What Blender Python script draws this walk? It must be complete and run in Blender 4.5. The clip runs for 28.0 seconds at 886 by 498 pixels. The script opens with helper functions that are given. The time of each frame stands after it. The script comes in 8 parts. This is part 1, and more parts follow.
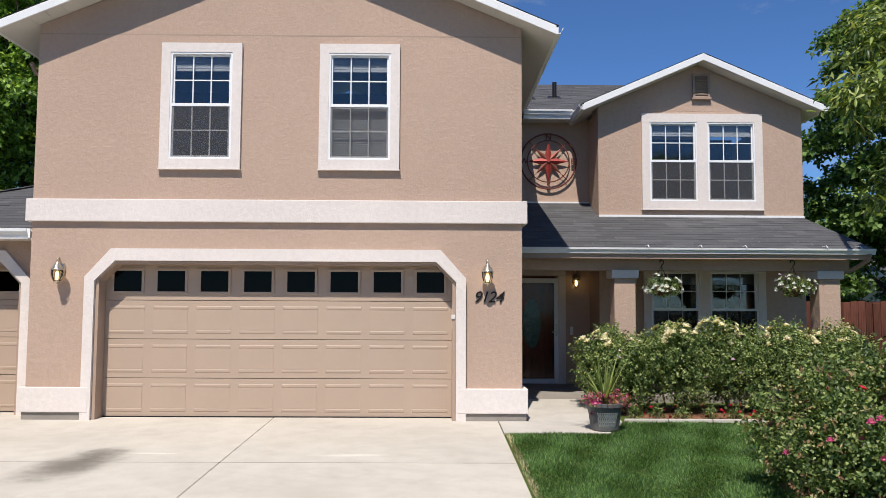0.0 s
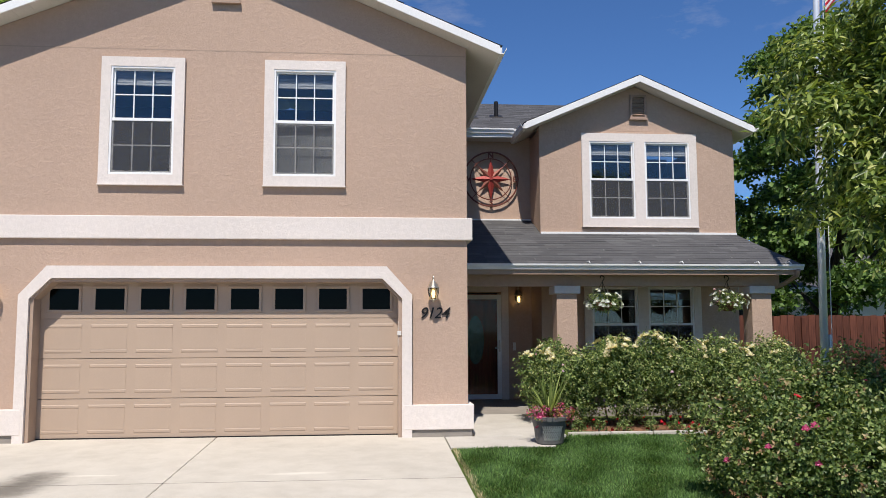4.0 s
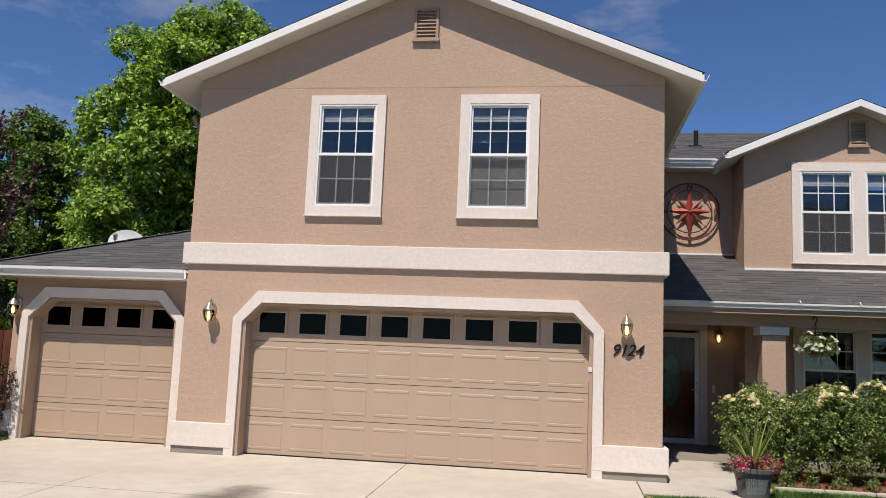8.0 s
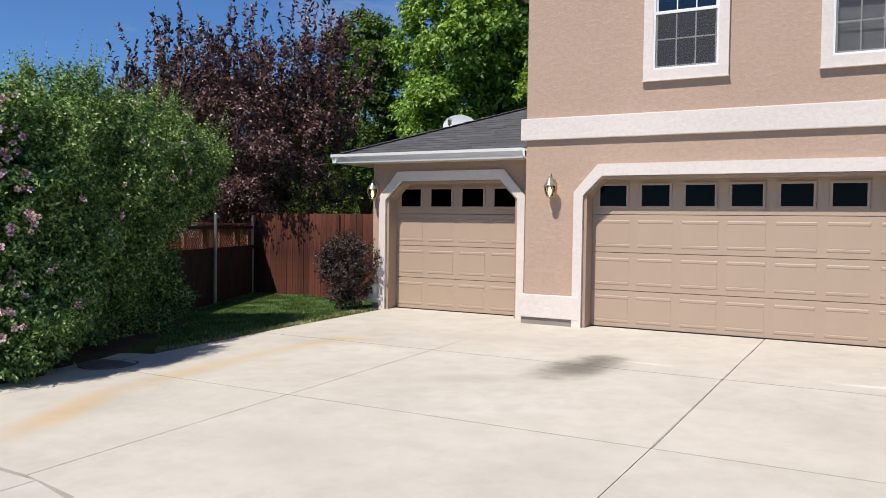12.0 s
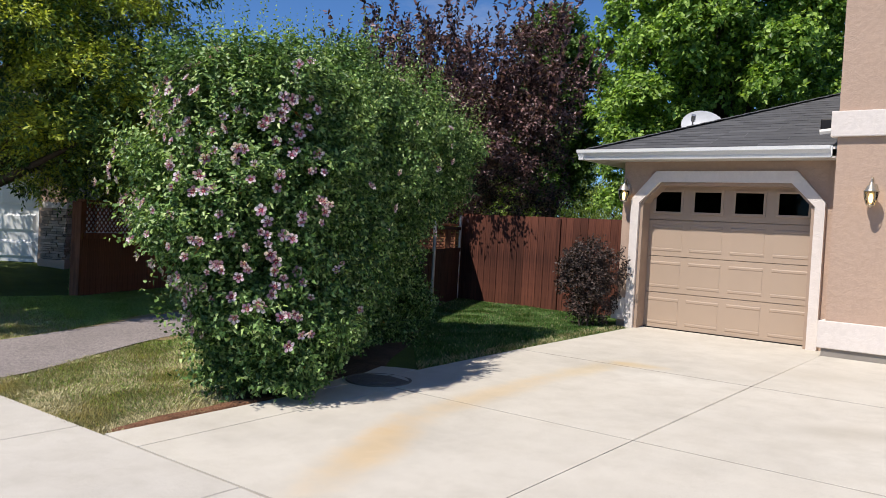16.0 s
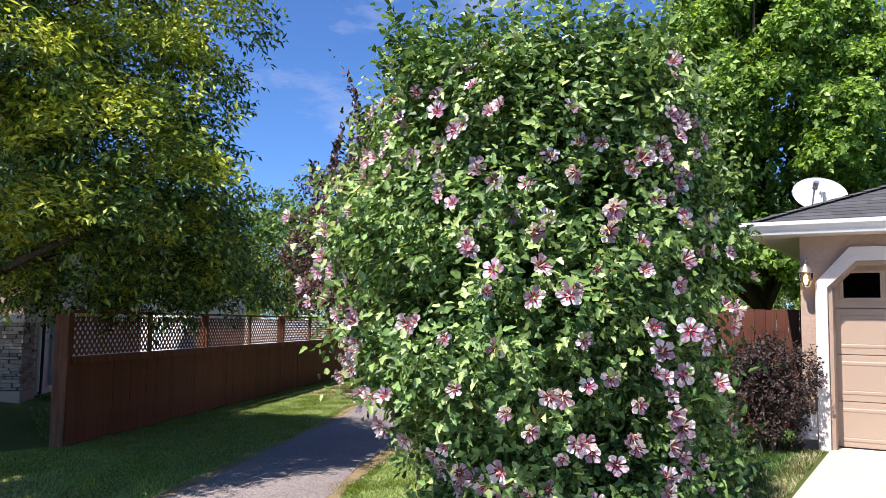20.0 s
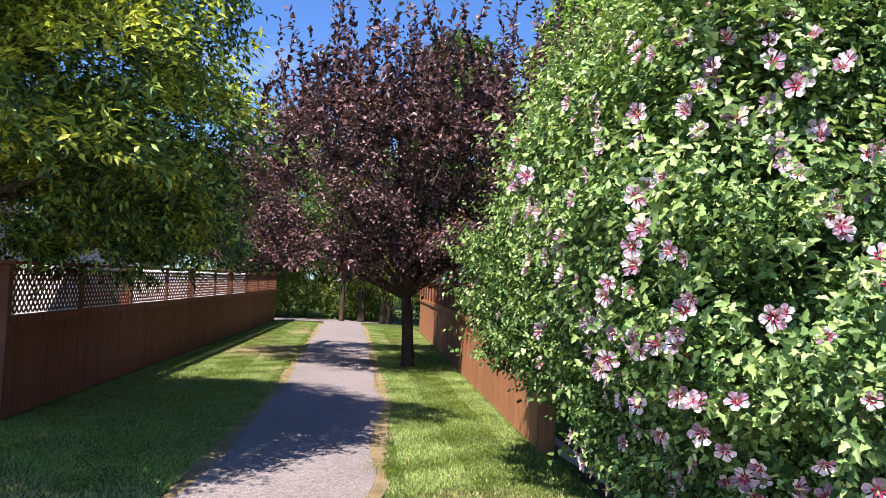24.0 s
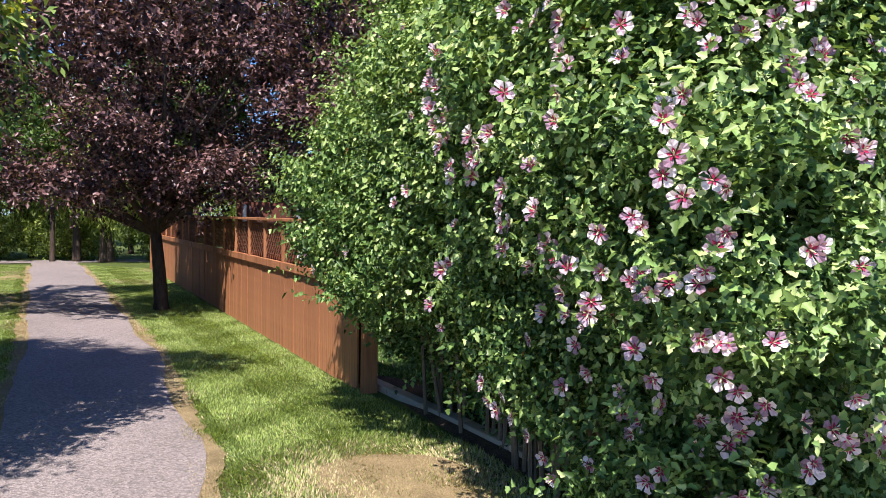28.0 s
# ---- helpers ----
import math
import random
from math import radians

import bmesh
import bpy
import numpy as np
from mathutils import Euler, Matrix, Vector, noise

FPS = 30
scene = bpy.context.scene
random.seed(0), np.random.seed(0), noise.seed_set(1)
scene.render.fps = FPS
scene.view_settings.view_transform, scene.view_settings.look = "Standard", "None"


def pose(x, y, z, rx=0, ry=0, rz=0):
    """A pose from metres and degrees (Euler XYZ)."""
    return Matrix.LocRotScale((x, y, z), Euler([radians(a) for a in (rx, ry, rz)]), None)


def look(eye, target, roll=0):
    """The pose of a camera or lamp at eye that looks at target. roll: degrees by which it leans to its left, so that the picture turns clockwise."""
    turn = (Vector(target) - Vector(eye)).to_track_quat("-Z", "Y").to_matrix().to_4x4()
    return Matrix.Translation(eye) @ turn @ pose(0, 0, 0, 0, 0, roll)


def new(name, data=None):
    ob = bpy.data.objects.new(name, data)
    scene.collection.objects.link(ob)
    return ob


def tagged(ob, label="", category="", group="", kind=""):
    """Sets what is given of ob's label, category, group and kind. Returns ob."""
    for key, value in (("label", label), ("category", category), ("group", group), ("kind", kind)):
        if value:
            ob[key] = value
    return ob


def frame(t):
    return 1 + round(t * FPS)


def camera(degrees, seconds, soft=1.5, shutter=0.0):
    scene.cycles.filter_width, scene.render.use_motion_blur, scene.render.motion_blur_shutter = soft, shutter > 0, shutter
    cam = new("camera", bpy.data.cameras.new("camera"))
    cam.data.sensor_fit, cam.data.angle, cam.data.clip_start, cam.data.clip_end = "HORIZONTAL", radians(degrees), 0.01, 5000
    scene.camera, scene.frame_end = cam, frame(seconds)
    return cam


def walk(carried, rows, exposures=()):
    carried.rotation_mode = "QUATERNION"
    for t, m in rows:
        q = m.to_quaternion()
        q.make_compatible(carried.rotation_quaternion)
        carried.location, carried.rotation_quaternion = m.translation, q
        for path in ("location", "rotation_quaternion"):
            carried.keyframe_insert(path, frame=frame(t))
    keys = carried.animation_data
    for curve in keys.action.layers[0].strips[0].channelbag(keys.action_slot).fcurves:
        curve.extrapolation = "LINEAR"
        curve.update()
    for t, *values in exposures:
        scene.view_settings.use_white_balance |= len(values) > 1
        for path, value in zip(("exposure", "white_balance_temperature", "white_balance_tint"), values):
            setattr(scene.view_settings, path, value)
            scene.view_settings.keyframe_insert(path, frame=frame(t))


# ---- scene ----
cam = camera(57.2, 28.0, 0.8)
PATH = [
    (0, 0.098, 0.029, 1.509, -0.55, 4.16, -0.28),
    (0.5, 0.121, -0.002, 1.517, -1.46, 4.36, -0.44),
    (1, 0.141, 0.012, 1.515, -2.81, 4.13, -0.42),
    (1.5, 0.155, -0.008, 1.524, -3.66, 4.04, -0.30),
    (2, 0.179, -0.021, 1.525, -3.55, 4.38, -0.43),
    (2.5, 0.182, -0.014, 1.522, -2.82, 4.89, -0.55),
    (4.5, -0.071, -0.045, 1.469, -5.59, 6.08, 0.40),
    (5, -0.095, -0.081, 1.516, -5.89, 9.24, 0.49),
    (5.5, -0.087, -0.079, 1.571, -5.73, 14.09, 0.17),
    (6, -0.079, -0.069, 1.591, -5.77, 16.99, -0.47),
    (6.5, -0.073, -0.060, 1.587, -4.95, 17.70, -0.43),
    (7, -0.046, -0.017, 1.538, -2.23, 14.65, -1.04),
    (7.5, -0.004, 0.027, 1.518, 1.94, 10.56, -2.03),
    (8, -0.028, 0.072, 1.512, 8.26, 7.38, -2.36),
    (8.5, -0.056, 0.066, 1.506, 15.15, 4.77, -2.05),
    (9, -0.079, 0.072, 1.483, 21.47, 2.91, -2.25),
    (9.5, -0.086, 0.055, 1.472, 27.20, 1.80, -3.16),
    (10, -0.147, 0.024, 1.468, 29.86, 1.19, -3.59),
    (10.5, -0.289, -0.004, 1.480, 29.87, 1.01, -2.36),
    (11, -0.403, -0.024, 1.472, 28.23, 0.98, -1.33),
    (11.5, -0.468, 0.033, 1.444, 26.81, 0.10, -1.23),
    (12, -0.578, 0.156, 1.403, 29.55, -1.63, -0.87),
    (12.5, -0.690, 0.263, 1.387, 35.51, -3.15, -0.86),
    (13, -0.810, 0.269, 1.344, 41.07, -4.56, -1.54),
    (13.5, -0.937, 0.157, 1.343, 45.10, -4.65, -3.16),
    (15.5, -2.433, 0.378, 1.301, 39.55, -0.17, -3.09),
    (16, -2.941, 0.433, 1.291, 38.50, -1.44, -3.16),
    (16.5, -3.420, 0.506, 1.303, 30.73, -1.67, -3.60),
    (17, -3.879, 0.716, 1.339, 24.11, 0.44, -1.16),
    (17.5, -4.335, 0.863, 1.321, 21.94, 1.88, -2.25),
    (18, -4.801, 1.013, 1.353, 19.70, 3.46, -3.66),
    (18.5, -5.304, 1.186, 1.376, 21.31, 5.61, -1.93),
    (19, -5.856, 1.247, 1.354, 22.94, 6.49, -2.38),
    (19.5, -6.387, 1.317, 1.338, 25.34, 5.74, -2.75),
    (20, -6.936, 1.274, 1.371, 31.77, 5.13, -0.86),
    (20.5, -7.449, 1.205, 1.390, 32.42, 5.29, -0.88),
    (21, -7.845, 1.126, 1.341, 31.91, 5.79, 0.34),
    (21.5, -8.252, 1.017, 1.362, 32.55, 6.86, 0.56),
    (23.5, -8.847, 1.097, 1.451, 23.16, 1.66, -1.18),
    (24, -8.826, 1.051, 1.431, 20.40, 2.25, -2.54),
    (24.5, -8.799, 0.946, 1.416, 15.83, 1.57, -3.51),
    (25, -8.757, 0.943, 1.403, 12.74, 0.31, -6.42),
    (25.5, -8.787, 0.982, 1.391, 14.83, 1.34, -7.08),
    (26, -9.077, 1.009, 1.395, 13.81, 1.83, -4.85),
    (26.5, -9.318, 1.159, 1.385, 8.58, 1.06, -3.69),
    (27, -9.511, 1.361, 1.405, 6.66, 0.85, -2.48),
    (27.5, -9.680, 1.426, 1.414, 3.40, -0.40, -1.38),
    (28, -9.855, 1.441, 1.447, 0.17, -2.32, -0.79),
]
walk(cam, [(t, pose(x, y, z, 90 + pitch, roll, yaw)) for t, x, y, z, yaw, pitch, roll in PATH],
     ((0, 0.25, 6600, 13), (4.8, 0.25, 6600, 13), (5.8, 0.22, 7000, 14), (6.5, 0.2, 7100, 14), (8, 0.1, 7150, 15), (9.2, 0.17, 6750, 13), (11, 0.22, 6620, 13), (13.5, 0.27, 6600, 13), (15.8, 0.31, 6600, 13), (17, 0.06, 6600, 13), (18, 0.25, 6550, 12), (19, 0.5, 6550, 12), (20, 0.9, 6500, 18), (21.5, 1.16, 6550, 20), (24, 1.14, 6550, 21), (25, 1.0, 6550, 21), (26, 0.97, 6550, 21), (28, 0.97, 6550, 20)))

# ---- world, sun, exposure
SUN_EL, SUN_AZ = radians(57.9), radians(12.0)          # azimuth: from south towards west
to_sun = Vector((-math.sin(SUN_AZ) * math.cos(SUN_EL), -math.cos(SUN_AZ) * math.cos(SUN_EL), math.sin(SUN_EL)))
sun = new("sun", bpy.data.lights.new("sun", "SUN"))
sun.data.energy, sun.data.angle, sun.data.color = 4.4, radians(0.53), (1.0, 0.962, 0.895)
sun.matrix_world = look(tuple(to_sun * 60), (0, 0, 0))
world = bpy.data.worlds.new("world")
scene.world = world
world.use_nodes = True
wn, wl = world.node_tree.nodes, world.node_tree.links
wn.clear()
sky = wn.new("ShaderNodeTexSky")
sky.sky_type, sky.sun_disc = "NISHITA", False
sky.sun_elevation, sky.sun_rotation = SUN_EL, radians(180) + SUN_AZ
sky.air_density, sky.dust_density, sky.ozone_density, sky.altitude = 1.0, 0.0, 3.5, 800
tc = wn.new("ShaderNodeTexCoord")
mp = wn.new("ShaderNodeMapping")
mp.inputs["Scale"].default_value = (2.6, 2.6, 7.0)
cn = wn.new("ShaderNodeTexNoise")
cn.inputs["Scale"].default_value, cn.inputs["Detail"].default_value, cn.inputs["Roughness"].default_value = 1.35, 7.0, 0.62
cr = wn.new("ShaderNodeMapRange")
cr.inputs["From Min"].default_value, cr.inputs["From Max"].default_value = 0.55, 0.82
cr.inputs["To Max"].default_value = 0.55
cm = wn.new("ShaderNodeMix")
cm.data_type = "RGBA"
cm.inputs["B"].default_value = (7.0, 7.3, 7.9, 1)
bg = wn.new("ShaderNodeBackground")
bg.inputs["Strength"].default_value = 0.072
wo = wn.new("ShaderNodeOutputWorld")
wl.new(tc.outputs["Generated"], mp.inputs["Vector"])
wl.new(mp.outputs["Vector"], cn.inputs["Vector"])
wl.new(cn.outputs["Fac"], cr.inputs["Value"])
wl.new(cr.outputs["Result"], cm.inputs["Factor"])
deep = wn.new("ShaderNodeMix")
deep.data_type, deep.blend_type = "RGBA", "MULTIPLY"
deep.inputs["Factor"].default_value = 1.0
deep.inputs["B"].default_value = (0.62, 0.95, 1.33, 1)
wl.new(sky.outputs["Color"], deep.inputs["A"])
wl.new(deep.outputs["Result"], cm.inputs["A"])
wl.new(cm.outputs["Result"], bg.inputs["Color"])
wl.new(bg.outputs["Background"], wo.inputs["Surface"])


# ---- materials


def node_mat(name):
    m = bpy.data.materials.new(name)
    m.use_nodes = True
    n, k = m.node_tree.nodes, m.node_tree.links
    return m, n, k, n["Principled BSDF"]


def mul(c, f):
    return tuple(min(1.0, v * f) for v in c[:3]) + (1,)


def noise_tex(n, k, scale, detail=4.0, rough=0.55, stretch=None):
    t = n.new("ShaderNodeTexCoord")
    x = n.new("ShaderNodeTexNoise")
    x.inputs["Scale"].default_value, x.inputs["Detail"].default_value, x.inputs["Roughness"].default_value = scale, detail, rough
    if stretch:
        p = n.new("ShaderNodeMapping")
        p.inputs["Scale"].default_value = stretch
        k.new(t.outputs["Object"], p.inputs["Vector"])
        k.new(p.outputs["Vector"], x.inputs["Vector"])
    else:
        k.new(t.outputs["Object"], x.inputs["Vector"])
    return x.outputs["Fac"]


def ramp(n, k, fac, stops):
    r = n.new("ShaderNodeValToRGB")
    e = r.color_ramp.elements
    while len(e) < len(stops):
        e.new(0.5)
    for el, (p, c) in zip(e, stops):
        el.position, el.color = p, tuple(c[:3]) + (1,)
    k.new(fac, r.inputs["Fac"])
    return r.outputs["Color"]


def blend(n, k, mode, fac, a, b):
    x = n.new("ShaderNodeMix")
    x.data_type, x.blend_type = "RGBA", mode
    for sock, val in (("Factor", fac), ("A", a), ("B", b)):
        s = [i for i in x.inputs if i.name == sock and i.type == ("VALUE" if sock == "Factor" else "RGBA")][0]
        if isinstance(val, (int, float)):
            s.default_value = val
        elif isinstance(val, tuple):
            s.default_value = val[:3] + (1,)
        else:
            k.new(val, s)
    return [o for o in x.outputs if o.type == "RGBA"][0]


def surface(name, c, rough=0.7, metal=0.0, var=0.18, scale=1.2, fine=40.0, grain=0.12, bump=0.2, dist=0.01, spec=0.4, piece=0.0, stretch=None):
    """Paint, stone, metal or wood: colour with broad staining, fine grain, relief, and a shade of its own for every
    piece.
    """
    m, n, k, b = node_mat(name)
    broad = noise_tex(n, k, scale, 5, 0.6, stretch)
    small = noise_tex(n, k, fine, 3, 0.6, stretch)
    col = ramp(n, k, broad, [(0.25, mul(c, 1 - var)), (0.5, c), (0.78, mul(c, 1 + var))])
    tint = ramp(n, k, small, [(0.3, (1 - grain * 2,) * 3), (0.7, (1.0, 1.0, 1.0))])
    col = blend(n, k, "MULTIPLY", 1.0, col, tint)
    if piece:
        info = n.new("ShaderNodeObjectInfo")
        shade = ramp(n, k, info.outputs["Random"], [(0.0, (1 - piece,) * 3), (1.0, (1.0, 1.0, 1.0))])
        col = blend(n, k, "MULTIPLY", 1.0, col, shade)
    k.new(col, b.inputs["Base Color"])
    b.inputs["Roughness"].default_value, b.inputs["Metallic"].default_value = rough, metal
    b.inputs["Specular IOR Level"].default_value = spec
    if bump:
        h = n.new("ShaderNodeBump")
        h.inputs["Strength"].default_value, h.inputs["Distance"].default_value = bump, dist
        k.new(small, h.inputs["Height"])
        k.new(h.outputs["Normal"], b.inputs["Normal"])
    return m


def stucco(name, c, big=0.5):
    m, n, k, b = node_mat(name)
    broad = noise_tex(n, k, 0.5, 6, 0.6)
    lumps = noise_tex(n, k, 15.0, 7, 0.74)
    knock = noise_tex(n, k, 110.0, 2, 0.5)
    col = ramp(n, k, broad, [(0.3, mul(c, 0.93)), (0.7, mul(c, 1.05))])
    col = blend(n, k, "MULTIPLY", 0.6, col, ramp(n, k, lumps, [(0.35, (0.87, 0.865, 0.86)), (0.6, (1, 1, 1))]))
    k.new(col, b.inputs["Base Color"])
    b.inputs["Roughness"].default_value, b.inputs["Specular IOR Level"].default_value = 0.9, 0.2
    flat = ramp(n, k, lumps, [(0.46, (0, 0, 0)), (0.58, (0.75, 0.75, 0.75)), (0.7, (1, 1, 1))])
    mixh = blend(n, k, "MIX", 0.3, flat, knock)
    h = n.new("ShaderNodeBump")
    h.inputs["Strength"].default_value, h.inputs["Distance"].default_value = big, 0.008
    k.new(mixh, h.inputs["Height"])
    k.new(h.outputs["Normal"], b.inputs["Normal"])
    return m


def wood(name, c, dark, rough=0.75, piece=0.3, along=(1, 1, 0.06)):
    m, n, k, b = node_mat(name)
    grain = noise_tex(n, k, 26.0, 6, 0.65, along)
    broad = noise_tex(n, k, 1.3, 5, 0.65)
    drip = noise_tex(n, k, 7.0, 4, 0.6, (1, 1, 0.25))
    col = ramp(n, k, grain, [(0.3, dark), (0.55, c), (0.8, mul(c, 1.25))])
    col = blend(n, k, "MULTIPLY", 1.0, col, ramp(n, k, broad, [(0.3, (0.66, 0.66, 0.68)), (0.65, (1, 1, 1))]))
    col = blend(n, k, "MULTIPLY", 0.8, col, ramp(n, k, drip, [(0.32, (0.5, 0.48, 0.48)), (0.5, (1, 1, 1))]))
    info = n.new("ShaderNodeObjectInfo")
    col = blend(n, k, "MULTIPLY", 1.0, col, ramp(n, k, info.outputs["Random"], [(0.0, (1 - piece,) * 3), (1.0, (1, 1, 1))]))
    k.new(col, b.inputs["Base Color"])
    b.inputs["Roughness"].default_value, b.inputs["Specular IOR Level"].default_value = rough, 0.25
    h = n.new("ShaderNodeBump")
    h.inputs["Strength"].default_value, h.inputs["Distance"].default_value = 0.35, 0.006
    k.new(grain, h.inputs["Height"])
    k.new(h.outputs["Normal"], b.inputs["Normal"])
    return m


def leaf(name, c1, c2, through_light=0.3, rough=0.5, tip=None, spec=0.22):
    """Foliage: every leaf its own shade, light passes through."""
    m, n, k, b = node_mat(name)
    g = n.new("ShaderNodeNewGeometry")
    stops = [(0.0, mul(c1, 0.5)), (0.4, mul(c1, 0.9)), (0.85, mul(c2, 1.15))]
    if tip:
        stops.append((0.97, tip))
    col = ramp(n, k, g.outputs["Random Per Island"], stops)
    vein = noise_tex(n, k, 3.0, 3, 0.5)
    col = blend(n, k, "MULTIPLY", 0.5, col, ramp(n, k, vein, [(0.3, (0.6, 0.65, 0.6)), (0.7, (1.0, 1.0, 1.0))]))
    k.new(col, b.inputs["Base Color"])
    b.inputs["Roughness"].default_value, b.inputs["Specular IOR Level"].default_value = rough, spec
    tr = n.new("ShaderNodeBsdfTranslucent")
    k.new(blend(n, k, "MULTIPLY", 1.0, col, (1.5, 1.5, 0.7)), tr.inputs["Color"])
    mx = n.new("ShaderNodeMixShader")
    mx.inputs["Fac"].default_value = through_light
    k.new(b.outputs["BSDF"], mx.inputs[1])
    k.new(tr.outputs["BSDF"], mx.inputs[2])
    k.new(mx.outputs["Shader"], n["Material Output"].inputs["Surface"])
    return m


def pane_mat(name, tint, ior=1.5):
    m, n, k, b = node_mat(name)
    n.remove(b)
    tr, gl, fr, mx = (n.new("ShaderNode" + s) for s in ("BsdfTransparent", "BsdfGlossy", "Fresnel", "MixShader"))
    tr.inputs["Color"].default_value = tint + (1,)
    gl.inputs["Roughness"].default_value = 0.02
    fr.inputs["IOR"].default_value = ior
    k.new(fr.outputs["Fac"], mx.inputs["Fac"])
    k.new(tr.outputs["BSDF"], mx.inputs[1])
    k.new(gl.outputs["BSDF"], mx.inputs[2])
    k.new(mx.outputs["Shader"], n["Material Output"].inputs["Surface"])
    return m


def screen_mat(name, c, cover):
    m, n, k, b = node_mat(name)
    b.inputs["Base Color"].default_value, b.inputs["Roughness"].default_value = c + (1,), 0.8
    tr, mx = n.new("ShaderNodeBsdfTransparent"), n.new("ShaderNodeMixShader")
    mx.inputs["Fac"].default_value = cover
    k.new(tr.outputs["BSDF"], mx.inputs[1])
    k.new(b.outputs["BSDF"], mx.inputs[2])
    k.new(mx.outputs["Shader"], n["Material Output"].inputs["Surface"])
    return m


def glow(name, c, strength):
    m, n, k, b = node_mat(name)
    b.inputs["Base Color"].default_value = c + (1,)
    b.inputs["Emission Color"].default_value, b.inputs["Emission Strength"].default_value = c + (1,), strength
    return m


def concrete(name, c, stains_and_glints=()):
    """Broom-finished concrete with blotches; staining and painted light streaks: (x, y, length x, length y, turn,
    colour, strength).
    """
    m, n, k, b = node_mat(name)
    broad = noise_tex(n, k, 0.55, 6, 0.6)
    mid = noise_tex(n, k, 3.5, 5, 0.65)
    fine = noise_tex(n, k, 150.0, 3, 0.6)
    col = ramp(n, k, broad, [(0.25, mul(c, 0.86)), (0.5, c), (0.75, mul(c, 1.07))])
    col = blend(n, k, "MULTIPLY", 0.8, col, ramp(n, k, mid, [(0.3, (0.86, 0.85, 0.83)), (0.6, (1, 1, 1))]))
    col = blend(n, k, "MULTIPLY", 0.5, col, ramp(n, k, fine, [(0.35, (0.75, 0.74, 0.72)), (0.55, (1, 1, 1))]))
    geo = n.new("ShaderNodeNewGeometry")
    for x, y, lx, ly, turn, colour, strength in stains_and_glints:
        p = n.new("ShaderNodeMapping")
        p.vector_type = "TEXTURE"
        p.inputs["Location"].default_value, p.inputs["Rotation"].default_value, p.inputs["Scale"].default_value = (x, y, 0), (0, 0, radians(turn)), (lx, ly, 50)
        k.new(geo.outputs["Position"], p.inputs["Vector"])
        d = n.new("ShaderNodeVectorMath")
        d.operation = "LENGTH"
        k.new(p.outputs["Vector"], d.inputs[0])
        w = n.new("ShaderNodeMath")
        w.operation = "MULTIPLY_ADD"
        k.new(mid, w.inputs[0])
        w.inputs[1].default_value = -1.1
        k.new(d.outputs["Value"], w.inputs[2])
        f = n.new("ShaderNodeMapRange")
        f.interpolation_type = "SMOOTHSTEP"
        f.inputs["From Min"].default_value, f.inputs["From Max"].default_value = 0.5, -0.45
        f.inputs["To Min"].default_value, f.inputs["To Max"].default_value = 0.0, strength
        k.new(w.outputs["Value"], f.inputs["Value"])
        col = blend(n, k, "MULTIPLY", f.outputs["Result"], col, colour)
    info = n.new("ShaderNodeObjectInfo")
    col = blend(n, k, "MULTIPLY", 1.0, col, ramp(n, k, info.outputs["Random"], [(0.0, (0.955, 0.955, 0.955)), (1.0, (1, 1, 1))]))
    k.new(col, b.inputs["Base Color"])
    b.inputs["Roughness"].default_value, b.inputs["Specular IOR Level"].default_value = 0.85, 0.25
    h = n.new("ShaderNodeBump")
    h.inputs["Strength"].default_value, h.inputs["Distance"].default_value = 0.25, 0.003
    k.new(fine, h.inputs["Height"])
    k.new(h.outputs["Normal"], b.inputs["Normal"])
    return m


def shingle_mat(name, c):
    m, n, k, b = node_mat(name)
    g = n.new("ShaderNodeNewGeometry")
    col = ramp(n, k, g.outputs["Random Per Island"], [(0.0, mul(c, 0.8)), (0.6, c), (1.0, mul(c, 1.25))])
    grit = noise_tex(n, k, 260.0, 2, 0.7)
    broad = noise_tex(n, k, 0.8, 5, 0.6)
    col = blend(n, k, "MULTIPLY", 0.8, col, ramp(n, k, grit, [(0.3, (0.55, 0.55, 0.57)), (0.65, (1, 1, 1))]))
    col = blend(n, k, "MULTIPLY", 0.7, col, ramp(n, k, broad, [(0.3, (0.78, 0.78, 0.8)), (0.7, (1, 1, 1))]))
    k.new(col, b.inputs["Base Color"])
    b.inputs["Roughness"].default_value = 0.92
    h = n.new("ShaderNodeBump")
    h.inputs["Strength"].default_value, h.inputs["Distance"].default_value = 0.5, 0.004
    k.new(grit, h.inputs["Height"])
    k.new(h.outputs["Normal"], b.inputs["Normal"])
    return m


TAN = stucco("tan_stucco", (0.505, 0.364, 0.277), 0.6)
CREAM = stucco("cream_trim_stucco", (0.75, 0.68, 0.622), 0.4)
DOORPAINT = surface("tan_door_paint", (0.45, 0.338, 0.25), 0.5, 0, 0.05, 0.8, 90, 0.04, 0.08, 0.002, 0.4)
JAMB = surface("tan_jamb_paint", (0.40, 0.29, 0.215), 0.6, 0, 0.08, 2.0, 60, 0.05, 0.1, 0.003)
WHITE = surface("white_paint", (0.80, 0.80, 0.78), 0.5, 0, 0.05, 1.5, 50, 0.04, 0.06, 0.002)
VINYL = surface("white_vinyl", (0.82, 0.82, 0.81), 0.35, 0, 0.03, 2.0, 60, 0.02, 0.0)
SOFFIT = surface("off_white_soffit", (0.66, 0.63, 0.58), 0.6, 0, 0.06, 1.5, 50, 0.04, 0.05, 0.002)
VENT = surface("brown_vent_paint", (0.36, 0.25, 0.19), 0.6, 0, 0.1, 3, 60, 0.05, 0.05, 0.002)
SHINGLE = shingle_mat("charcoal_shingles", (0.10, 0.099, 0.10))
